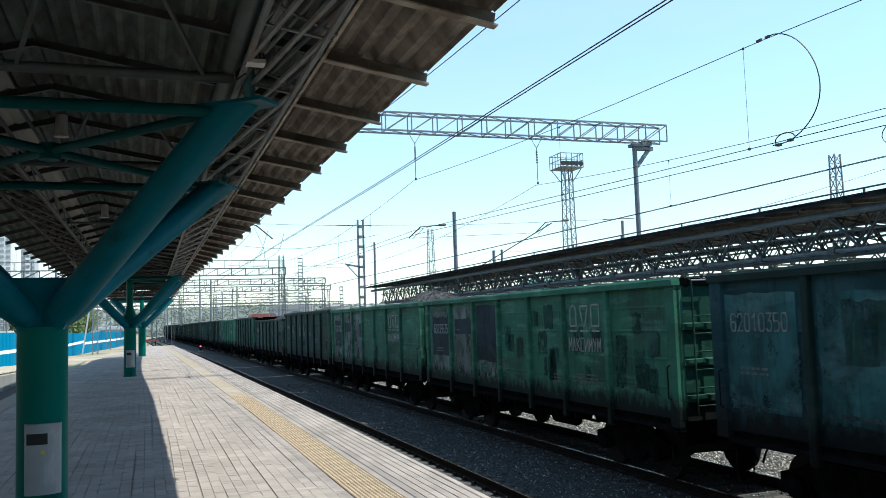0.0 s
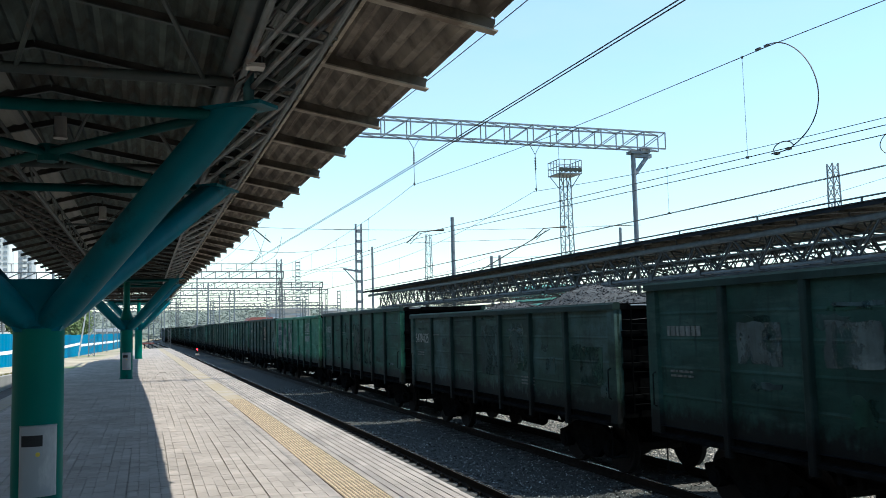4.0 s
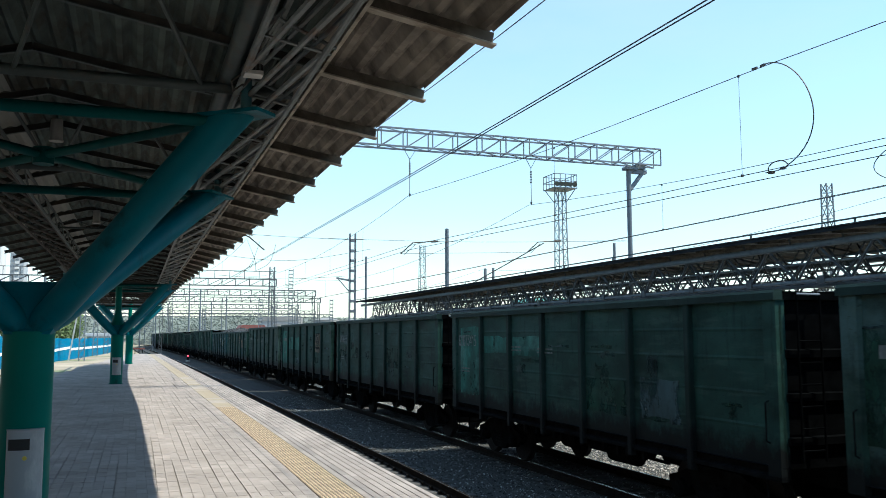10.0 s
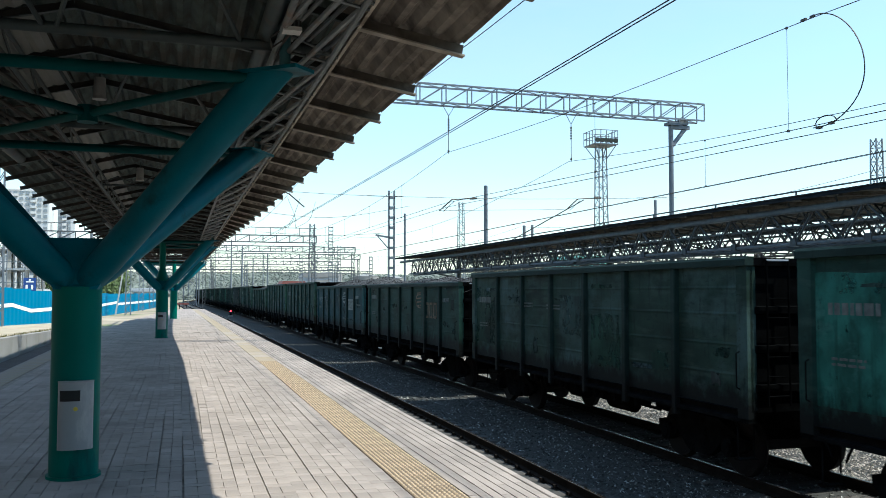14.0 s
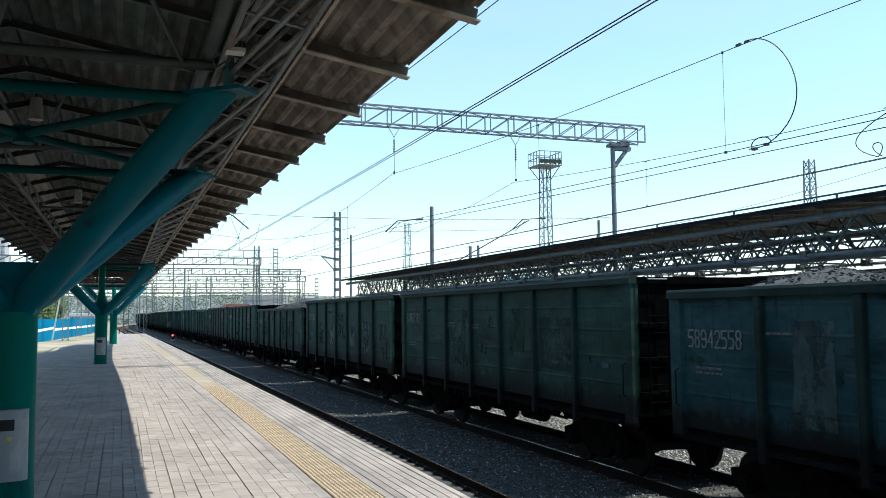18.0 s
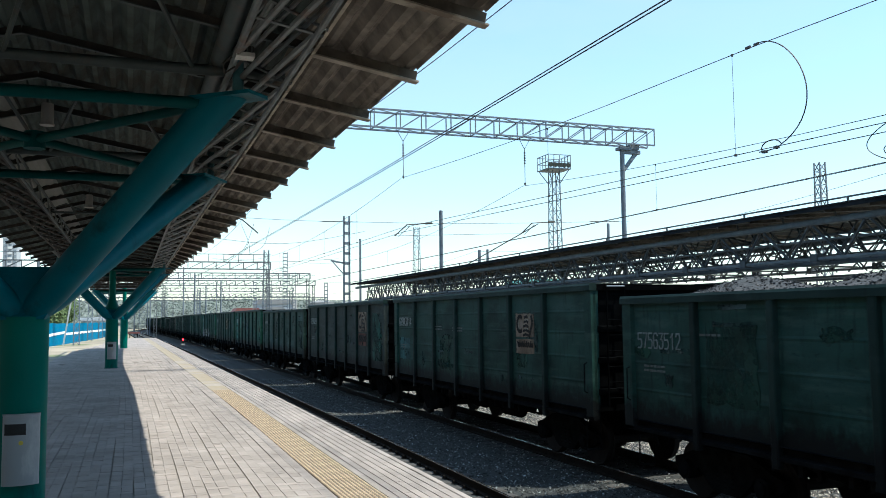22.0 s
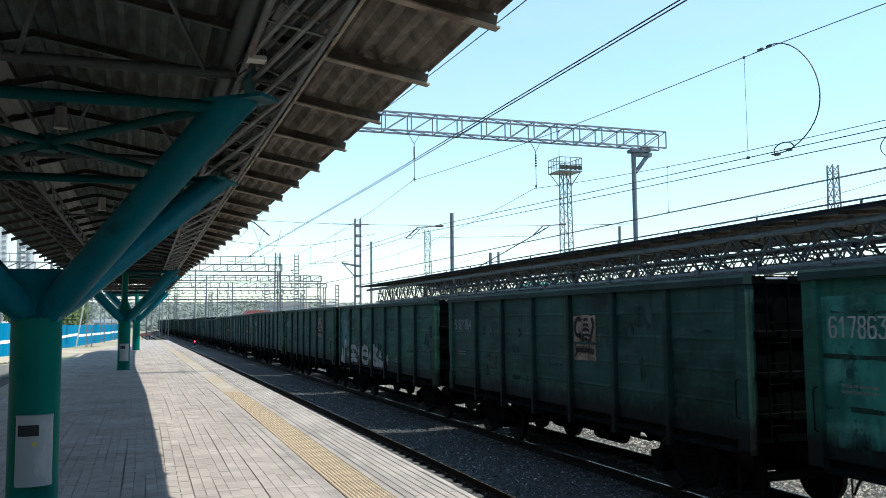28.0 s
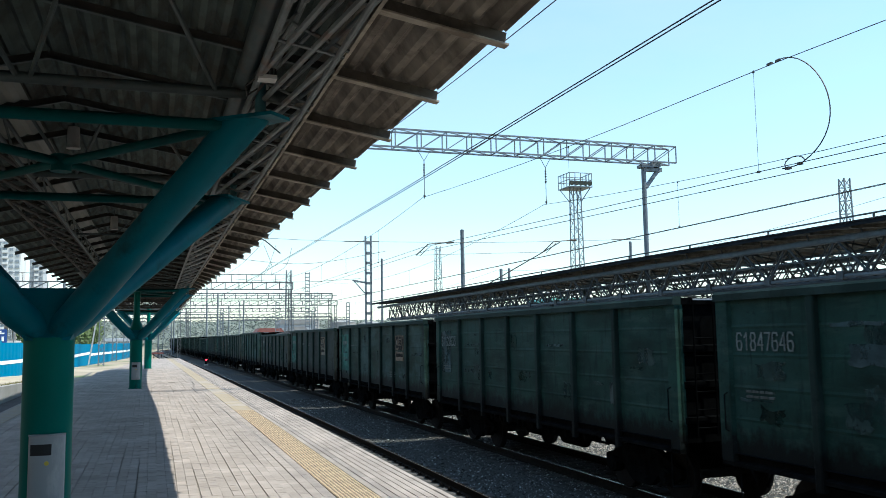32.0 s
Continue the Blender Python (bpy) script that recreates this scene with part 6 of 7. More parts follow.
FENCE = mat("blue_fence_sheet", (0.0, 0.145, 0.28), 0.6, spec=0.15, vary=0.1, scale=0.4, fine=30, bump=0.08)
FENCE_WHITE = mat("white_fence_stripe", (0.75, 0.76, 0.76), 0.6, vary=0.05)
fence = thing("site_fence", "tall blue sheet fence with a white zigzag stripe", "fence")
RUN = [(-24.0, 20.0, 2.5), (-11.14, 58.5, 2.18), (-8.88, 65.8, 1.86), (-6.1, 92.6, 1.62), (-3.8, 119.0, 1.62), (-2.5, 150.0, 1.6)]
k = 0
for (xa, ya, ta), (xb, yb, tb) in zip(RUN, RUN[1:]):
    length = math.hypot(xb - xa, yb - ya)
    count = max(1, round(length / 2.5))
    along = Vector(((xb - xa) / length, (yb - ya) / length, 0))
    out_ = Vector((along.y, -along.x, 0))
    for i in range(count):
        u0, u1 = i / count, (i + 1) / count
        p0, p1 = Vector((xa, ya, 0)).lerp(Vector((xb, yb, 0)), u0), Vector((xa, ya, 0)).lerp(Vector((xb, yb, 0)), u1)
        top = ta + (tb - ta) * (u0 + u1) / 2 + (0.02 if k % 2 else -0.02)
        s = Shape()
        v, f = [], []
        m_ = 21
        for lay_z in (LG - 0.05, top):
            for q in range(m_):
                v.append(p0.lerp(p1, q / (m_ - 1)) + out_ * (0.018 if q % 4 in (1, 2) else 0.0) + Vector((0, 0, lay_z)))
        f = [(q, q + 1, m_ + q + 1, m_ + q) for q in range(m_ - 1)]
        back = [w_ - out_ * 0.006 for w_ in v]
        s.add(v + back, f + [tuple(2 * m_ + e for e in reversed(g_)) for g_ in f] + [(m_ + q, m_ + q + 1, 3 * m_ + q + 1, 3 * m_ + q) for q in range(m_ - 1)])
        panel = part("panel", s, FENCE, fence)
        zz = [0.80, 0.90, 0.98, 0.55, 0.6, 0.66, 0.7, 0.76]
        za, zb = (zz[(k + 1) % 8], zz[(k + 2) % 8]) if ya < 66 else (0.56, 0.6)
        c0, c1 = p0 + out_ * 0.021, p1 + out_ * 0.021
        e0, e1 = c0 + out_ * 0.006, c1 + out_ * 0.006
        st = [c0 + Vector((0, 0, za - 0.12)), c1 + Vector((0, 0, zb - 0.12)), c1 + Vector((0, 0, zb + 0.12)), c0 + Vector((0, 0, za + 0.12)),
              e0 + Vector((0, 0, za - 0.12)), e1 + Vector((0, 0, zb - 0.12)), e1 + Vector((0, 0, zb + 0.12)), e0 + Vector((0, 0, za + 0.12))]
        part("stripe", Shape().add(st, [(4, 5, 6, 7), (3, 2, 1, 0), (0, 4, 7, 3), (1, 2, 6, 5), (3, 7, 6, 2), (0, 1, 5, 4)]), FENCE_WHITE, panel, "white stripe")
        bp_ = p0 - out_ * 0.05
        part("post", Shape().box(bp_.x - 0.035, bp_.x + 0.035, bp_.y - 0.035, bp_.y + 0.035, LG - 0.05, top - 0.03), GALV, fence)
        k += 1

# ---- lattice masts beside the fence ----
def a_mast(x, y, top, lean):
    m = thing("lattice_mast", "pale steel lattice mast with a leaning stay", "mast", group="left masts")
    legs = Shape()
    for a in (-0.25, 0.25):
        for b in (-0.2, 0.2):
            legs.bar((x + a, y + b, LG), (x + a * 0.6, y + b * 0.6, top), 0.07, 0.07, up=(0, 1, 0))
    part("mast_frame", legs, GALV, m)
    z, k = LG, 0
    while z < top - 0.5:
        q = 0.25 - 0.1 * (z - LG) / (top - LG)
        part("brace", Shape().bar((x - q if k % 2 else x + q, y - 0.2, z), (x + q if k % 2 else x - q, y - 0.2, z + 0.6), 0.04, 0.04, up=(0, 1, 0)), GALV, m)
        part("brace", Shape().bar((x - q, y + 0.2, z), (x + q, y + 0.2, z + 0.6), 0.04, 0.04, up=(0, 1, 0)), GALV, m)
        z += 0.6
        k += 1
    if lean:
        part("stay", Shape().bar((x + lean, y, LG), (x, y, top * 0.8), 0.13, 0.13, up=(0, 1, 0)), mat("whitewashed_steel", (0.36, 0.37, 0.37), 0.7, vary=0.15), m, "pale leaning stay")


a_mast(-4.7, 86.0, 9.0, -1.1)
a_mast(-10.6, 57.8, 9.5, 0)
a_mast(-4.3, 104.0, 9.5, 0)
a_mast(-3.6, 118.0, 9.5, 1.6)
pole(-9.3, 47.0, 9.4, 0.07, foot=LG)
pole(-7.0, 75.0, 9.0, 0.09, foot=LG)

# ---- apartment towers and a building site ----
FACADE = mat("pale_facade", (0.50, 0.51, 0.52), 0.8, vary=0.08, scale=0.15, fine=3)
FACADE2 = mat("grey_facade", (0.33, 0.35, 0.38), 0.8, vary=0.08, scale=0.15, fine=3)
PANE = mat("dark_pane", (0.2, 0.235, 0.27), 0.2, vary=0.2, scale=0.4)


def block_of_flats(x, y, w, d, h, storeys, bays, material, label):
    b = thing("apartment_tower", label, "building", x, y, LG, group="apartment towers")
    part("wall", Shape().box(-w / 2, w / 2, 0, d, 0, h).box(-w * 0.18, w * 0.1, d * 0.2, d * 0.6, h, h + 3), material, b)
    part("parapet", Shape().box(-w / 2 - 0.3, w / 2 + 0.3, -0.3, d + 0.3, h, h + 0.9), material, b)
    step = h / storeys
    win = Shape().box(-w / bays * 0.3, w / bays * 0.3, -0.25, 0.1, 0, step * 0.5).mesh("window", PANE)
    wide = Shape().box(-w / bays * 0.46, w / bays * 0.46, -1.1, 0, 0, step * 0.42).mesh("balcony", FACADE)
    for i in range(storeys):
        for j in range(bays):
            px = -w / 2 + w * (j + 0.5) / bays
            if j % 3 == 1:
                part("balcony", wide, None, b, at=pose(px, -0.02, step * i + 0.2))
            part("window", win, None, b, at=pose(px, -0.02, step * i + step * 0.42 - (0 if j % 3 != 1 else -0.1)))


block_of_flats(-79, 500, 21, 20, 56, 18, 7, FACADE, "pale high-rise apartment tower with balconies")
block_of_flats(-63, 520, 7, 18, 48, 16, 3, FACADE2, "grey slab apartment tower beyond the yard")
block_of_flats(-112, 490, 22, 20, 58, 19, 6, FACADE, "tall pale apartment tower with balconies")

site = thing("building_shell", "unfinished concrete building shell under construction", "building", -22, 118, LG)
for i in range(4):
    w1 = 5.5 if i < 3 else -1.0
    part("floor_slab", Shape().box(-9, w1, 0, 14, i * 2.6 + 2.3, i * 2.6 + 2.55), FACADE, site)
    for j in range(8):
        if -8.8 + j * 2.0 > w1 - 0.3:
            continue
        for dpt in (0.3, 7.0, 13.5):
            part("pillar", Shape().box(-8.8 + j * 2.0, -8.4 + j * 2.0, dpt, dpt + 0.4, i * 2.6, i * 2.6 + 2.3), CONCRETE, site)
    for j in (1, 2, 4):
        if -8.3 + j * 2.0 + 1.5 < w1:
            part("infill_wall", Shape().box(-8.4 + j * 2.0, -6.8 + j * 2.0, 0.35, 0.6, i * 2.6, i * 2.6 + 1.4), FACADE, site)
    part("scaffold_rail", Shape().box(-9.2, w1 + 0.2, -0.9, -0.84, i * 2.6 + 3.3, i * 2.6 + 3.38), GALV, site)
for j in range(8):
    part("scaffold_pole", Shape().tube((-9 + j * 2.07, -0.87, 0), (-9 + j * 2.07, -0.87, 8.6 if j > 4 else 11.2), 0.06, 6), GALV, site)

sg = thing("road_sign", "blue rectangular sign on two posts above the fence", "sign", -12.3, 80.0, LG, rz=-90)
part("plate", Shape().box(-0.05, 0.0, -0.5, 0.5, 2.25, 3.4), mat("blue_sign", (0.01, 0.05, 0.22), 0.5), sg)
part("bars", Shape().box(0.0, 0.015, -0.3, 0.3, 3.0, 3.12).box(0.0, 0.015, -0.08, 0.08, 3.1, 3.28).box(0.0, 0.015, -0.32, -0.15, 2.4, 2.8).box(0.0, 0.015, 0.1, 0.28, 2.4, 2.8), FENCE_WHITE, sg, "white bars and arrow shapes")
for a in (-0.4, 0.4):
    part("post", Shape().tube((-0.09, a, 0), (-0.09, a, 3.4), 0.04, 8), GALV, sg)

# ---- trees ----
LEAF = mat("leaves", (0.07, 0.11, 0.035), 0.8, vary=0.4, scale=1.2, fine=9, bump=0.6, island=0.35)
# paler and greyer than the near leaves: distance haze put into the colour
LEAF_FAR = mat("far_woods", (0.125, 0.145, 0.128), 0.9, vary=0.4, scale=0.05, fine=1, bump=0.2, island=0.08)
BARK = mat("bark", (0.09, 0.07, 0.055), 0.9, vary=0.3, scale=6)


def tree(x, y, h, r, rng):
    t = thing("tree", "leafy green tree with an uneven crown", "tree", x, y, LG, group="trees")
    tr = Shape().tube((0, 0, 0), (0.1, 0, h * 0.5), 0.16, 8, 0.08)
    for i in range(5):
        a = rng.uniform(0, 6.28)
        tr.tube((0.08, 0, h * (0.25 + 0.05 * i)), (math.cos(a) * r * 0.6, math.sin(a) * r * 0.6, h * (0.55 + 0.07 * i)), 0.06, 6, 0.02)
    part("trunk", tr, BARK, t)
    s = Shape()
    for _ in range(900):
        d = Vector((rng.gauss(0, 1), rng.gauss(0, 1), rng.gauss(0, 1))).normalized() * rng.uniform(0.35, 1.0) ** 0.6
        lump = 0.8 + 0.35 * noise.noise(d * 2.1 + Vector((x, y, 0)))
        c = Vector((d.x * r * lump, d.y * r * lump, h * 0.62 + d.z * h * 0.38 * lump))
        k = 0.12 + 0.12 * rng.random()
        u = Vector((rng.uniform(-1, 1), rng.uniform(-1, 1), rng.uniform(-1, 1))).normalized() * k
        v = u.orthogonal().normalized() * k * 0.7
        s.add([c - u, c + v, c + u, c - v], [(0, 1, 2, 3)])
    part("crown", s, LEAF, t)


rng = random.Random(5)
for i in range(22):
    y = rng.uniform(100, 190)
    tree(y * rng.uniform(-0.12, -0.05) - 1.5, y, rng.uniform(3.5, 7), rng.uniform(1.4, 2.6), rng)

# distant wooded hills
def ridge(name, x0, x1, y, depth, height, seed, count, lo, hi, label):
    sd = Vector((seed, seed * 2, 0))
    n = 120
    hill = Shape()
    f = lambda u: height * (0.9 + 0.22 * noise.noise(Vector((u * 9, 0, 0)) + sd) + 0.10 * noise.noise(Vector((u * 40, 3, 0)) + sd))
    for i in range(n + 1):
        u = i / n
        x = x0 + (x1 - x0) * u
        hill.v += [(x, y, GZ - 1), (x, y + depth * 0.5, max(0.5, f(u))), (x, y + depth, GZ - 1)]
    for i in range(n):
        a = 3 * i
        hill.f += [(a, a + 3, a + 4, a + 1), (a + 1, a + 4, a + 5, a + 2)]
    r = random.Random(seed)
    for _ in range(count):
        u = r.random()
        v = r.uniform(0.05, 0.55)
        x = x0 + (x1 - x0) * u
        zz = max(0.5, f(u)) * v / 0.5 if v < 0.5 else max(0.5, f(u))
        k = r.uniform(lo, hi)
        c = Vector((x, y + depth * v, zz + k * 0.3))
        v_, f_ = [], []
        for q, (rr, hh) in enumerate(((1.0, -0.5), (1.1, 0.0), (0.75, 0.45))):
            for j in range(6):
                a = j * math.tau / 6 + q * 0.5
                v_.append(c + Vector((math.cos(a) * rr * r.uniform(0.75, 1.2), math.sin(a) * rr, hh + r.uniform(-0.15, 0.15))) * k)
        v_.append(c + Vector((r.uniform(-0.2, 0.2), 0, r.uniform(0.6, 0.85))) * k)
        for q in (0, 6):
            f_ += [(q + j, q + (j + 1) % 6, q + 6 + (j + 1) % 6, q + 6 + j) for j in range(6)]
        f_ += [(12 + j, 12 + (j + 1) % 6, 18) for j in range(6)]
        hill.add(v_, f_)
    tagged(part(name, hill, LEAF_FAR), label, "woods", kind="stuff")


ridge("far_woods", -500, 900, 620, 160, 18.5, 3, 16000, 0.45, 1.0, "green wooded hills along the horizon, haze in their colour")
ridge("near_woods", -120, 60, 360, 60, 3.2, 8, 4000, 0.3, 0.8, "green bushes beyond the yard, haze in their colour")

# yard buildings and tanks over the train
BRICK = mat("red_roof", (0.17, 0.06, 0.055), 0.8, vary=0.15, scale=0.8)
TANK = mat("grey_tank", (0.20, 0.20, 0.20), 0.7, vary=0.15, scale=0.5)
AQUA = mat("aqua_cladding", (0.16, 0.42, 0.38), 0.7, vary=0.1, scale=0.4)


def shed_house(x, y, w, d, h, roof, wall, label):
    b = thing("yard_building", label, "building", x, y, GZ, group="yard buildings")
    part("wall", Shape().box(-w / 2, w / 2, 0, d, 0, h), wall, b)
    part("roof", Shape().prism([(-w / 2 - 0.4, h), (w / 2 + 0.4, h), (w / 2 - 0.8, h + 1.6), (-w / 2 + 0.8, h + 1.6)], "y", -0.4, d + 0.4), roof, b)
    for i in range(max(2, int(w / 4))):
        part("window", Shape().box(-w / 2 + 1 + i * 4, -w / 2 + 2.6 + i * 4, -0.06, 0.05, h * 0.4, h * 0.75), PANE, b)


shed_house(38, 300, 9, 12, 5.6, BRICK, FACADE2, "low yard building with a red roof")
shed_house(49, 310, 7, 12, 6.2, TANK, FACADE2, "low grey yard building")
shed_house(52, 330, 14, 10, 9.0, TANK, FACADE2, "flat grey yard building")
shed_house(58, 225, 9, 8, 4.4, AQUA, AQUA, "aqua clad yard building behind the canopy")
shed_house(50.4, 100, 6, 6, 6.6, AQUA, AQUA, "aqua clad yard building behind the canopy")
for x, y, r, h in ((70, 330, 5, 9.5), (82, 335, 5, 9), (60, 360, 6, 11)):
    t = thing("storage_tank", "grey cylindrical storage tank in the yard", "tank", x, y, GZ, group="tanks")
    part("shell", Shape().tube((0, 0, 0), (0, 0, h), r, 24), TANK, t, smooth=True)
    part("roof", Shape().tube((0, 0, h), (0, 0, h + 0.8), r * 1.02, 24, r * 0.3), TANK, t, smooth=True)

# pale passenger coaches standing in the distance
COACH = mat("pale_coach", (0.48, 0.46, 0.45), 0.5, vary=0.08, scale=0.3)
for k in range(5):
    c = thing("passenger_coach", "pale grey passenger coach standing far down the line", "coach", -7.0 - k * 5.5, 330 + k * 24.5, -1.3, group="coaches", rz=13)
    part("body", Shape().prism([(-1.5, 1.1), (1.5, 1.1), (1.55, 3.4), (1.1, 4.2), (-1.1, 4.2), (-1.55, 3.4)], "y", 0, 23.6), COACH, c)
    part("window_band", Shape().box(-1.58, 1.58, 1.5, 22, 2.3, 3.1), PANE, c)
    part("roof", Shape().prism([(-1.1, 4.2), (1.1, 4.2), (0.7, 4.4), (-0.7, 4.4)], "y", 0, 23.6), FACADE2, c)
    part("undercarriage", Shape().box(-1.3, 1.3, 1.5, 22, 0.0, 1.1), BLACK, c)

# dwarf signal with its red light
sig = thing("dwarf_signal", "small trackside signal showing red", "signal", 6.2, 112, RAIL_Z - 0.15)
part("base", Shape().box(-0.25, 0.25, -0.2, 0.2, 0, 0.2), CONCRETE, sig)
part("head", Shape().box(-0.13, 0.13, -0.12, 0.12, 0.2, 0.95), BLACK, sig)
part("lens", Shape().disc((0, -0.13, 0.72), "y", 0.10, 0.03, 14), glow("red_signal_light", (1.0, 0.02, 0.04), 6.0), sig, "glowing red lens")
part("lens_off", Shape().disc((0, -0.13, 0.42), "y", 0.09, 0.02, 14), DARK, sig)
# buffer stop at the end of the side track
bs = thing("buffer_stop", "small dark red buffer stop past the platform", "buffer stop", 0.6, 175, -1.5)
part("crossbeam", Shape().box(-1.1, 1.1, -0.1, 0.1, 0.8, 1.1), BRICK, bs)
for a in (-0.7, 0.7):
    part("leg", Shape().bar((a, 0, 0), (a, 0, 0.8), 0.14, 0.14, up=(0, 1, 0)).bar((a, 1.4, 0), (a, 0.1, 0.95), 0.12, 0.12), BLACK, bs)
# ---- small things under the canopy ----
lamp = thing("floodlight", "small grey box floodlight on the canopy node", "lamp", 0.84, 7.14, 4.02)
part("housing", Shape().block(-0.07, 0.07, -0.26, -0.14, -0.005, 0.055, 0.012), DARK, lamp, "dark ribbed housing")
part("glass", Shape().box(-0.075, 0.075, -0.27, -0.14, -0.04, -0.006), mat("lamp_glass", (0.5, 0.5, 0.47), 0.15, vary=0.05), lamp, "pale lens")
for i in range(4):
    part("cooling_rib", Shape().box(-0.06 + 0.034 * i, -0.048 + 0.034 * i, -0.268, -0.14, 0.0, 0.05), STEEL, lamp)
part("bracket", Shape().bar((0, -0.13, 0.02), (-0.05, 0.06, 0.12), 0.05, 0.06), STEEL, lamp)
part("cable", Shape().line([(-0.06, -0.1, 0.02), (-0.16, -0.08, -0.06), (-0.14, 0.0, -0.12), (-0.05, 0.05, -0.04)], 0.008, 5), WIRE, lamp)
sp = thing("loudspeaker", "pale cylindrical loudspeaker hung under the roof", "loudspeaker", -1.0, 11.3, 4.25, group="loudspeakers")
part("horn", Shape().tube((0, 0, 0.02), (0, 0, 0.27), 0.075, 14, 0.07), CONCRETE, sp, smooth=True)
part("hanger", Shape().tube((0, 0, 0.27), (0, 0, 0.4), 0.012, 6), STEEL, sp)
part("rim", Shape().tube((0, 0, 0.0), (0, 0, 0.02), 0.085, 14), CONCRETE, sp)
copy_thing(sp, pose(-0.85, 19.0, 4.2))
copy_thing(sp, pose(-0.7, 27.5, 4.2))
# pale translucent roof sheets in the middle of the canopy
PALE = mat("pale_roof_sheet", (0.20, 0.205, 0.19), 0.7, vary=0.12, scale=1.5)
for k in range(BACK + 4, BACK + 30):
    y = TIP0 + k * PITCH
    z = lambda x: roof_z(x) + 0.066
    x0 = -1.64
    v = [(x0 - 0.28 + 0.07 * i, yy, z(x0 - 0.28 + 0.07 * i) + (0.012 if i % 2 else -0.012) + dz) for dz in (0, 0.008) for yy in (y + 0.09, y + PITCH - 0.09) for i in range(9)]
    f = [(i, i + 1, 10 + i, 9 + i) for i in range(8)] + [(18 + i, 27 + i, 28 + i, 19 + i) for i in range(8)]
    part("pale_sheet", Shape().add(v, f), PALE, canopy, "paler roof sheet")

# ---- crushed stones between the rails ----
STONE = mat("ballast_stone", (0.050, 0.057, 0.0565), 0.95, vary=0.3, scale=12, fine=60, bump=0.5, island=0.7)
PALE_STONE = mat("pale_ballast_stone", (0.37, 0.335, 0.30), 0.95, vary=0.3, scale=12, fine=60, bump=0.5, island=0.6)
rng = random.Random(11)
shaded, grey, sunlit = Shape(), Shape(), Shape()
for i in range(84000):
    y = 6.5 + 40 * rng.random() ** 1.8
    x = rng.uniform(5.95, 8.9) if i < 24000 else rng.uniform(8.9, 14.0) if i < 48000 else rng.uniform(10.9, 14.1)
    if min(abs(abs(x - c) - 0.795) for c in TRACKS) < 0.09:
        continue
    r = rng.uniform(0.018, 0.042)
    base = RAIL_Z - 0.2 if abs(x - 9.85) < 1.5 else RAIL_Z - 0.225
    c = Vector((x + bend(y), y, base + r * 0.35))
    q = [c + Vector((rng.uniform(-1, 1), rng.uniform(-1, 1), rng.uniform(-0.2, 1))).normalized() * r for _ in range(3)] + [c + Vector((rng.uniform(-0.4, 0.4), rng.uniform(-0.4, 0.4), 0.8)) * r]
    # near stones dark, far ones pale: train shade and sunlight put into their colour
    (sunlit if x > 10.75 else grey if rng.random() < 0.24 else shaded).add(q, [(0, 1, 2), (0, 1, 3), (1, 2, 3), (0, 2, 3)])
for shape, material, label in ((shaded, STONE, "loose crushed stones darkened for the train's shade"), (grey, mat("grey_ballast_stone", (0.255, 0.27, 0.26), 0.95, vary=0.3, scale=12, island=0.6), "loose grey crushed stones"), (sunlit, PALE_STONE, "loose crushed stones paled for the sun beyond the train")):
    me = bpy.data.meshes.new("ballast_stones")
    me.from_pydata(shape.v, [], shape.f)
    me.materials.append(material)
    tagged(part("ballast_stones", me, None), label, "gravel", kind="stuff")
# rail clips along the near track
s = Shape()
for i in range(110):
    y = 6 + i * 0.545
    for dx in (0.795 - 0.1,):
        s.box(5.28 + dx - 0.03, 5.28 + dx + 0.03, y - 0.035, y + 0.035, RAIL_Z - 0.185, RAIL_Z - 0.13)
tagged(part("rail_clips", s, RAIL), "rusty rail fastenings on the sleepers", "rail fastening", kind="stuff")

# ---- paving ----
TAC0, TAC1 = 2.06, 2.54
coping = thing("platform_edging", "pale concrete edging slabs along the platform", "edging", kind="structure")
cp = Shape().block(-0.04, 0.04, -0.49, 0.49, -0.16, 0, 0.008).mesh("edging_slab", PAVER)
for i in range(109):
    y = -12 + i * 0.985
    part("edging_slab", cp, None, coping, at=pose(EDGE - 0.04 + bend(y) + random.uniform(-0.004, 0.004), y, random.uniform(-0.002, 0.002)))
tac = thing("tactile_strip", "yellow tactile tiles with rows of raised dots", "tactile paving", kind="structure")
dots = [(-0.2142 + 0.0476 * i, -0.198 + 0.0793 * j) for i in range(10) for j in range(6)]
t_near = Shape().block(-0.238, 0.238, -0.238, 0.238, -0.05, -0.002, 0.004)
base_faces = len(t_near.f)
for a, b in dots:
    t_near.tube((a, b, -0.002), (a, b, 0.008), 0.019, 6, 0.012)
t_near = t_near.mesh("tactile_tile", TAC_BASE)
t_near.materials.append(TAC_DOT)
t_near.polygons.foreach_set("material_index", [0 if i < base_faces else 1 for i in range(len(t_near.polygons))])
t_far = Shape().block(-0.238, 0.238, -0.238, 0.238, -0.05, 0.001, 0.004).mesh("tactile_tile", TACTILE)
t_bare = Shape().block(-0.238, 0.238, -0.238, 0.238, -0.05, 0.001, 0.004).mesh("tactile_tile", mat("bare_tactile_tile", (0.27, 0.235, 0.2), 0.9, vary=0.2, scale=1.2, fine=120))
for i in range(221):
    y = -12 + i * 0.48
    part("tactile_tile", t_near if 14 < i < 74 else t_bare if 74 <= i < 110 and random.random() < 0.45 else t_far, None, tac, at=pose((TAC0 + TAC1) / 2 + bend(y), y, random.uniform(-0.001, 0.002), 0, 0, random.uniform(-0.5, 0.5)))
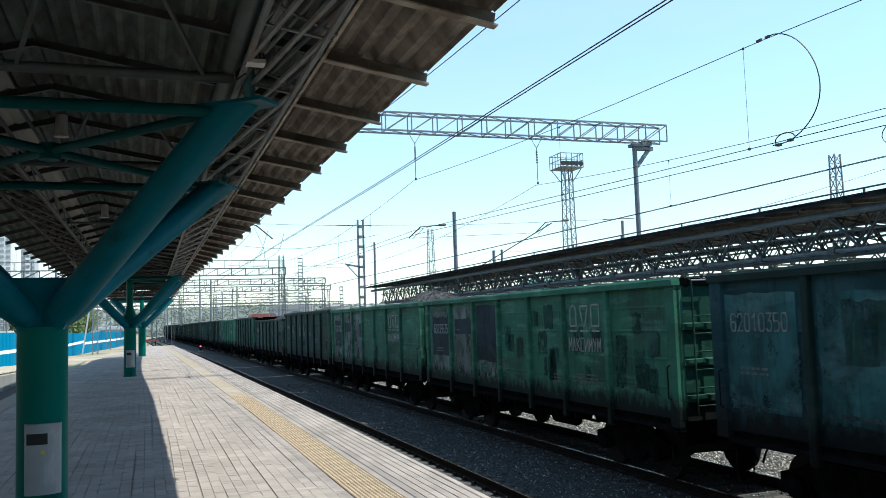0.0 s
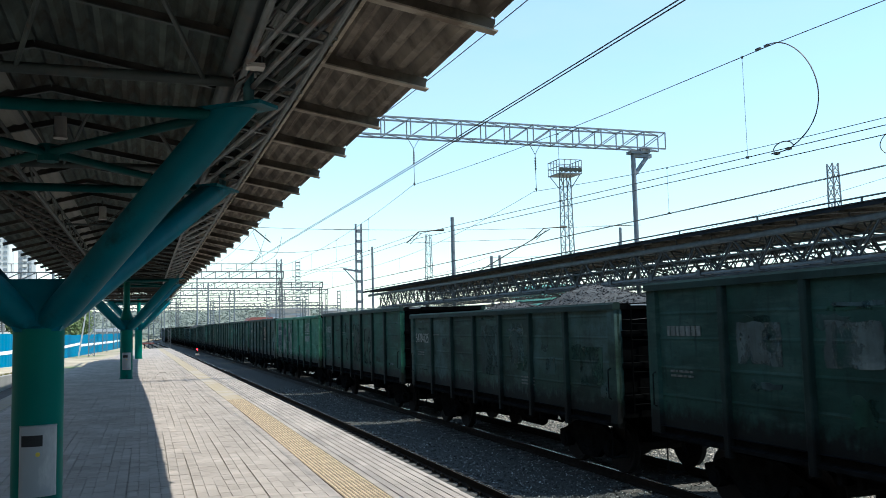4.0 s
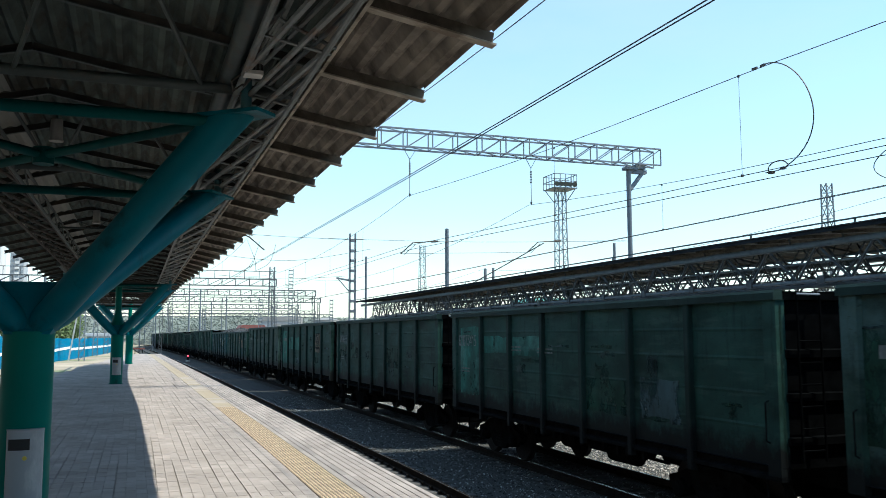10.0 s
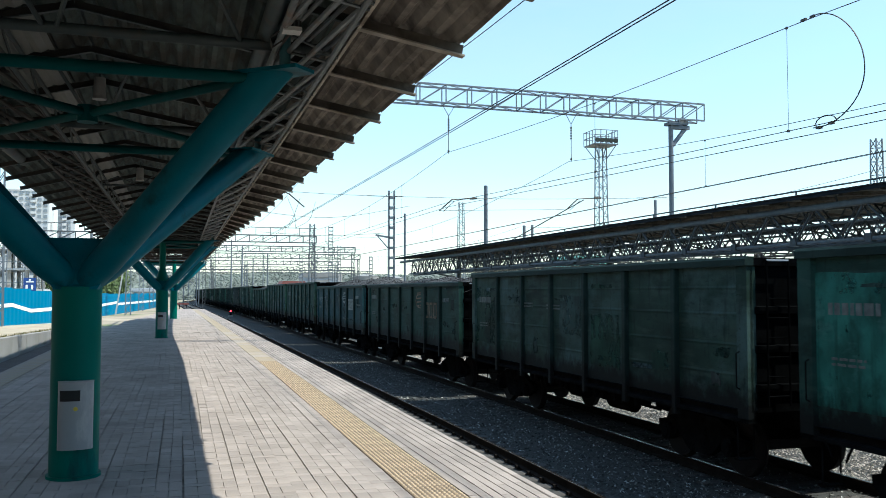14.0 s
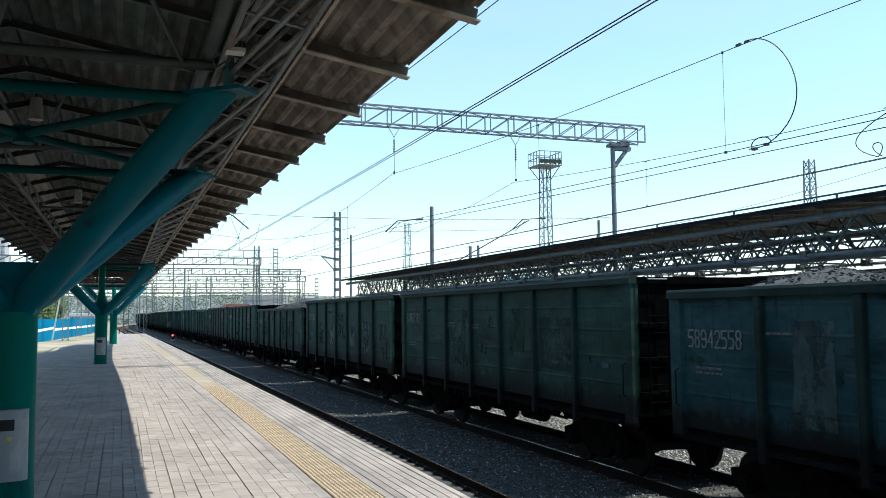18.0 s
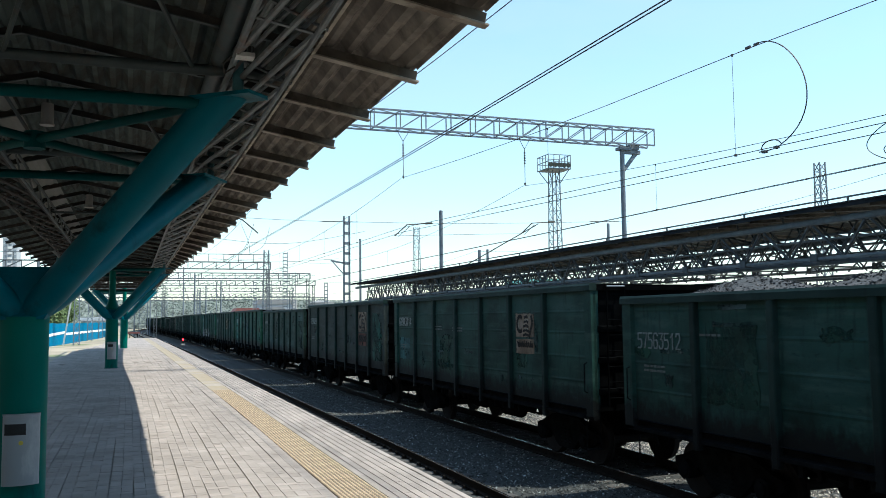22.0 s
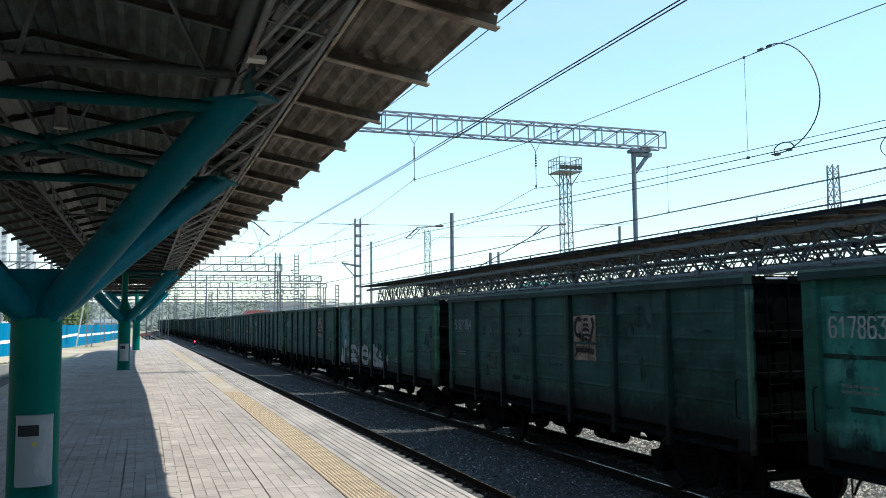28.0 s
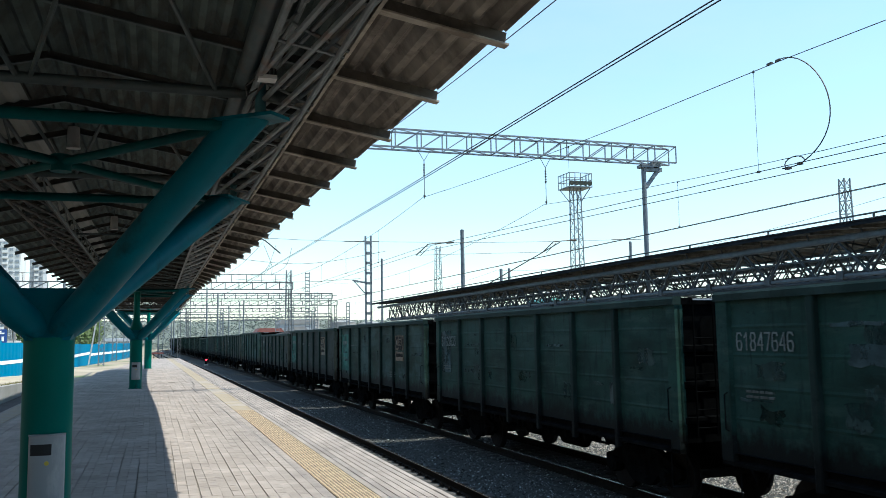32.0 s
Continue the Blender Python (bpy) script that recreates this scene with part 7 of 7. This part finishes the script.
t_worn = Shape().block(-0.238, 0.238, -0.238, 0.238, -0.05, 0.001, 0.004).mesh("tactile_tile", mat("worn_tactile_tile", (0.25, 0.205, 0.14), 0.9, vary=0.25, scale=1.2, fine=120, spot=(0.22, 0.19, 0.17), spot_amount=0.7))
ltac = thing("tactile_strip", "worn yellow tactile tiles along the other edge", "tactile paving", kind="structure")
for i in range(90):
    part("tactile_tile", t_worn, None, ltac, at=pose(-3.57, -12 + i * 0.48, 0.0))
# pavers: rows run along the platform, staggered
PW, PL = 0.124, 0.25
one = Shape().block(-PW / 2 + 0.0015, PW / 2 - 0.0015, -PL / 2 + 0.001, PL / 2 - 0.001, -0.05, 0, 0.003).mesh("paver", PAVER)
across = Shape().block(-PL / 2 + 0.003, PL / 2 - 0.003, -PW / 2 + 0.001, PW / 2 - 0.001, -0.05, 0, 0.003).mesh("paver", PAVER)
field = Shape()
rng = random.Random(21)
count = 0


def lay(x, y, w, l, g=0.003, h=0.0015):
    """One paver of the joined rest: g the joint beside it, h the joint at its ends."""
    if abs(y - 34.0) < l / 2 + 0.03:  # expansion joint
        l = l - 0.05
    x = x + bend(y)
    z = rng.uniform(-0.0015, 0.0015)
    c = 0.003 if y < 16 else 0.0015
    a, b, d, e = x - w / 2 + g / 2, x + w / 2 - g / 2, y - l / 2 + h / 2, y + l / 2 - h / 2
    field.add([(a, d, -0.03), (b, d, -0.03), (b, e, -0.03), (a, e, -0.03), (a + c, d + c / 2, z), (b - c, d + c / 2, z), (b - c, e - c / 2, z), (a + c, e - c / 2, z)],
              [(4, 5, 6, 7), (0, 1, 5, 4), (1, 2, 6, 5), (2, 3, 7, 6), (3, 0, 4, 7)])


def lay_basket(x, y0, y1):
    """A row of one paver across and two along, by turns, between straight joints."""
    global count
    y = y0 + rng.uniform(0, 0.37)
    g = rng.choice((0.001, 0.002, 0.003, 0.004))
    while y < y1:
        sway = 0.007 * math.sin(y * 0.7 + x * 9)
        if x - 0.13 > left_edge(y) + 0.05:
            near = 6.6 < y < 9.6 and 0.2 < x < 2.0 and count < 297
            for dx, dy, w, l in ((0, 0, 0.25, PW), (-0.0625, PW / 2 + PL / 2, 0.125, PL), (0.0625, PW / 2 + PL / 2, 0.125, PL)):
                if near:
                    part("paver", across if w == 0.25 else one, None, platform, at=pose(x + dx + sway, y + dy, rng.uniform(-0.0015, 0.0015), rng.uniform(-0.2, 0.2), rng.uniform(-0.3, 0.3), rng.uniform(-0.4, 0.4)))
                    count += 1
                elif w == 0.25:
                    lay(x + sway, y + dy, w, l, g)
                else:
                    lay(x + dx + sway + (g / 4 if dx < 0 else -g / 4), y + dy, w - g / 2, l, rng.choice((0.001, 0.002, 0.003)))
        y += PW + PL


def lay_row(x, y0, y1, step, width, g, h):
    y = y0 + rng.uniform(0, step)
    while y < y1:
        if x - width / 2 > left_edge(y) + 0.05:
            lay(x + rng.uniform(-0.0015, 0.0015), y, width, step, g, h)
        y += step


x = TAC0 - 0.125 - 0.004
while x > -3.75:
    if abs(x + 3.57) > 0.24 + 0.125:
        lay_basket(x, -12.0, 40.0)
        lay_row(x, 40.2, P_END - 0.6, 0.75, 0.25, 0.003, 0.0015)
    x -= 0.25
x = TAC1 + 0.052
while x < EDGE - 0.12:
    lay_row(x, -12.0, P_END - 0.5, 0.5, 0.1, 0.008, 0.001)
    x += 0.1
me = bpy.data.meshes.new("paver_field")
me.from_pydata(field.v, [], field.f)
me.materials.append(PAVER_FAR)
ob = part("paver_field", me, None, platform, "staggered grey concrete pavers")
ob["kind"] = "stuff"


# ---- everything that moves ----
def motions():
    for n, w in TRAIN:
        walk(w, [(t, wagon_pose(n, t)) for t in range(0, 33, 2)])


motions()
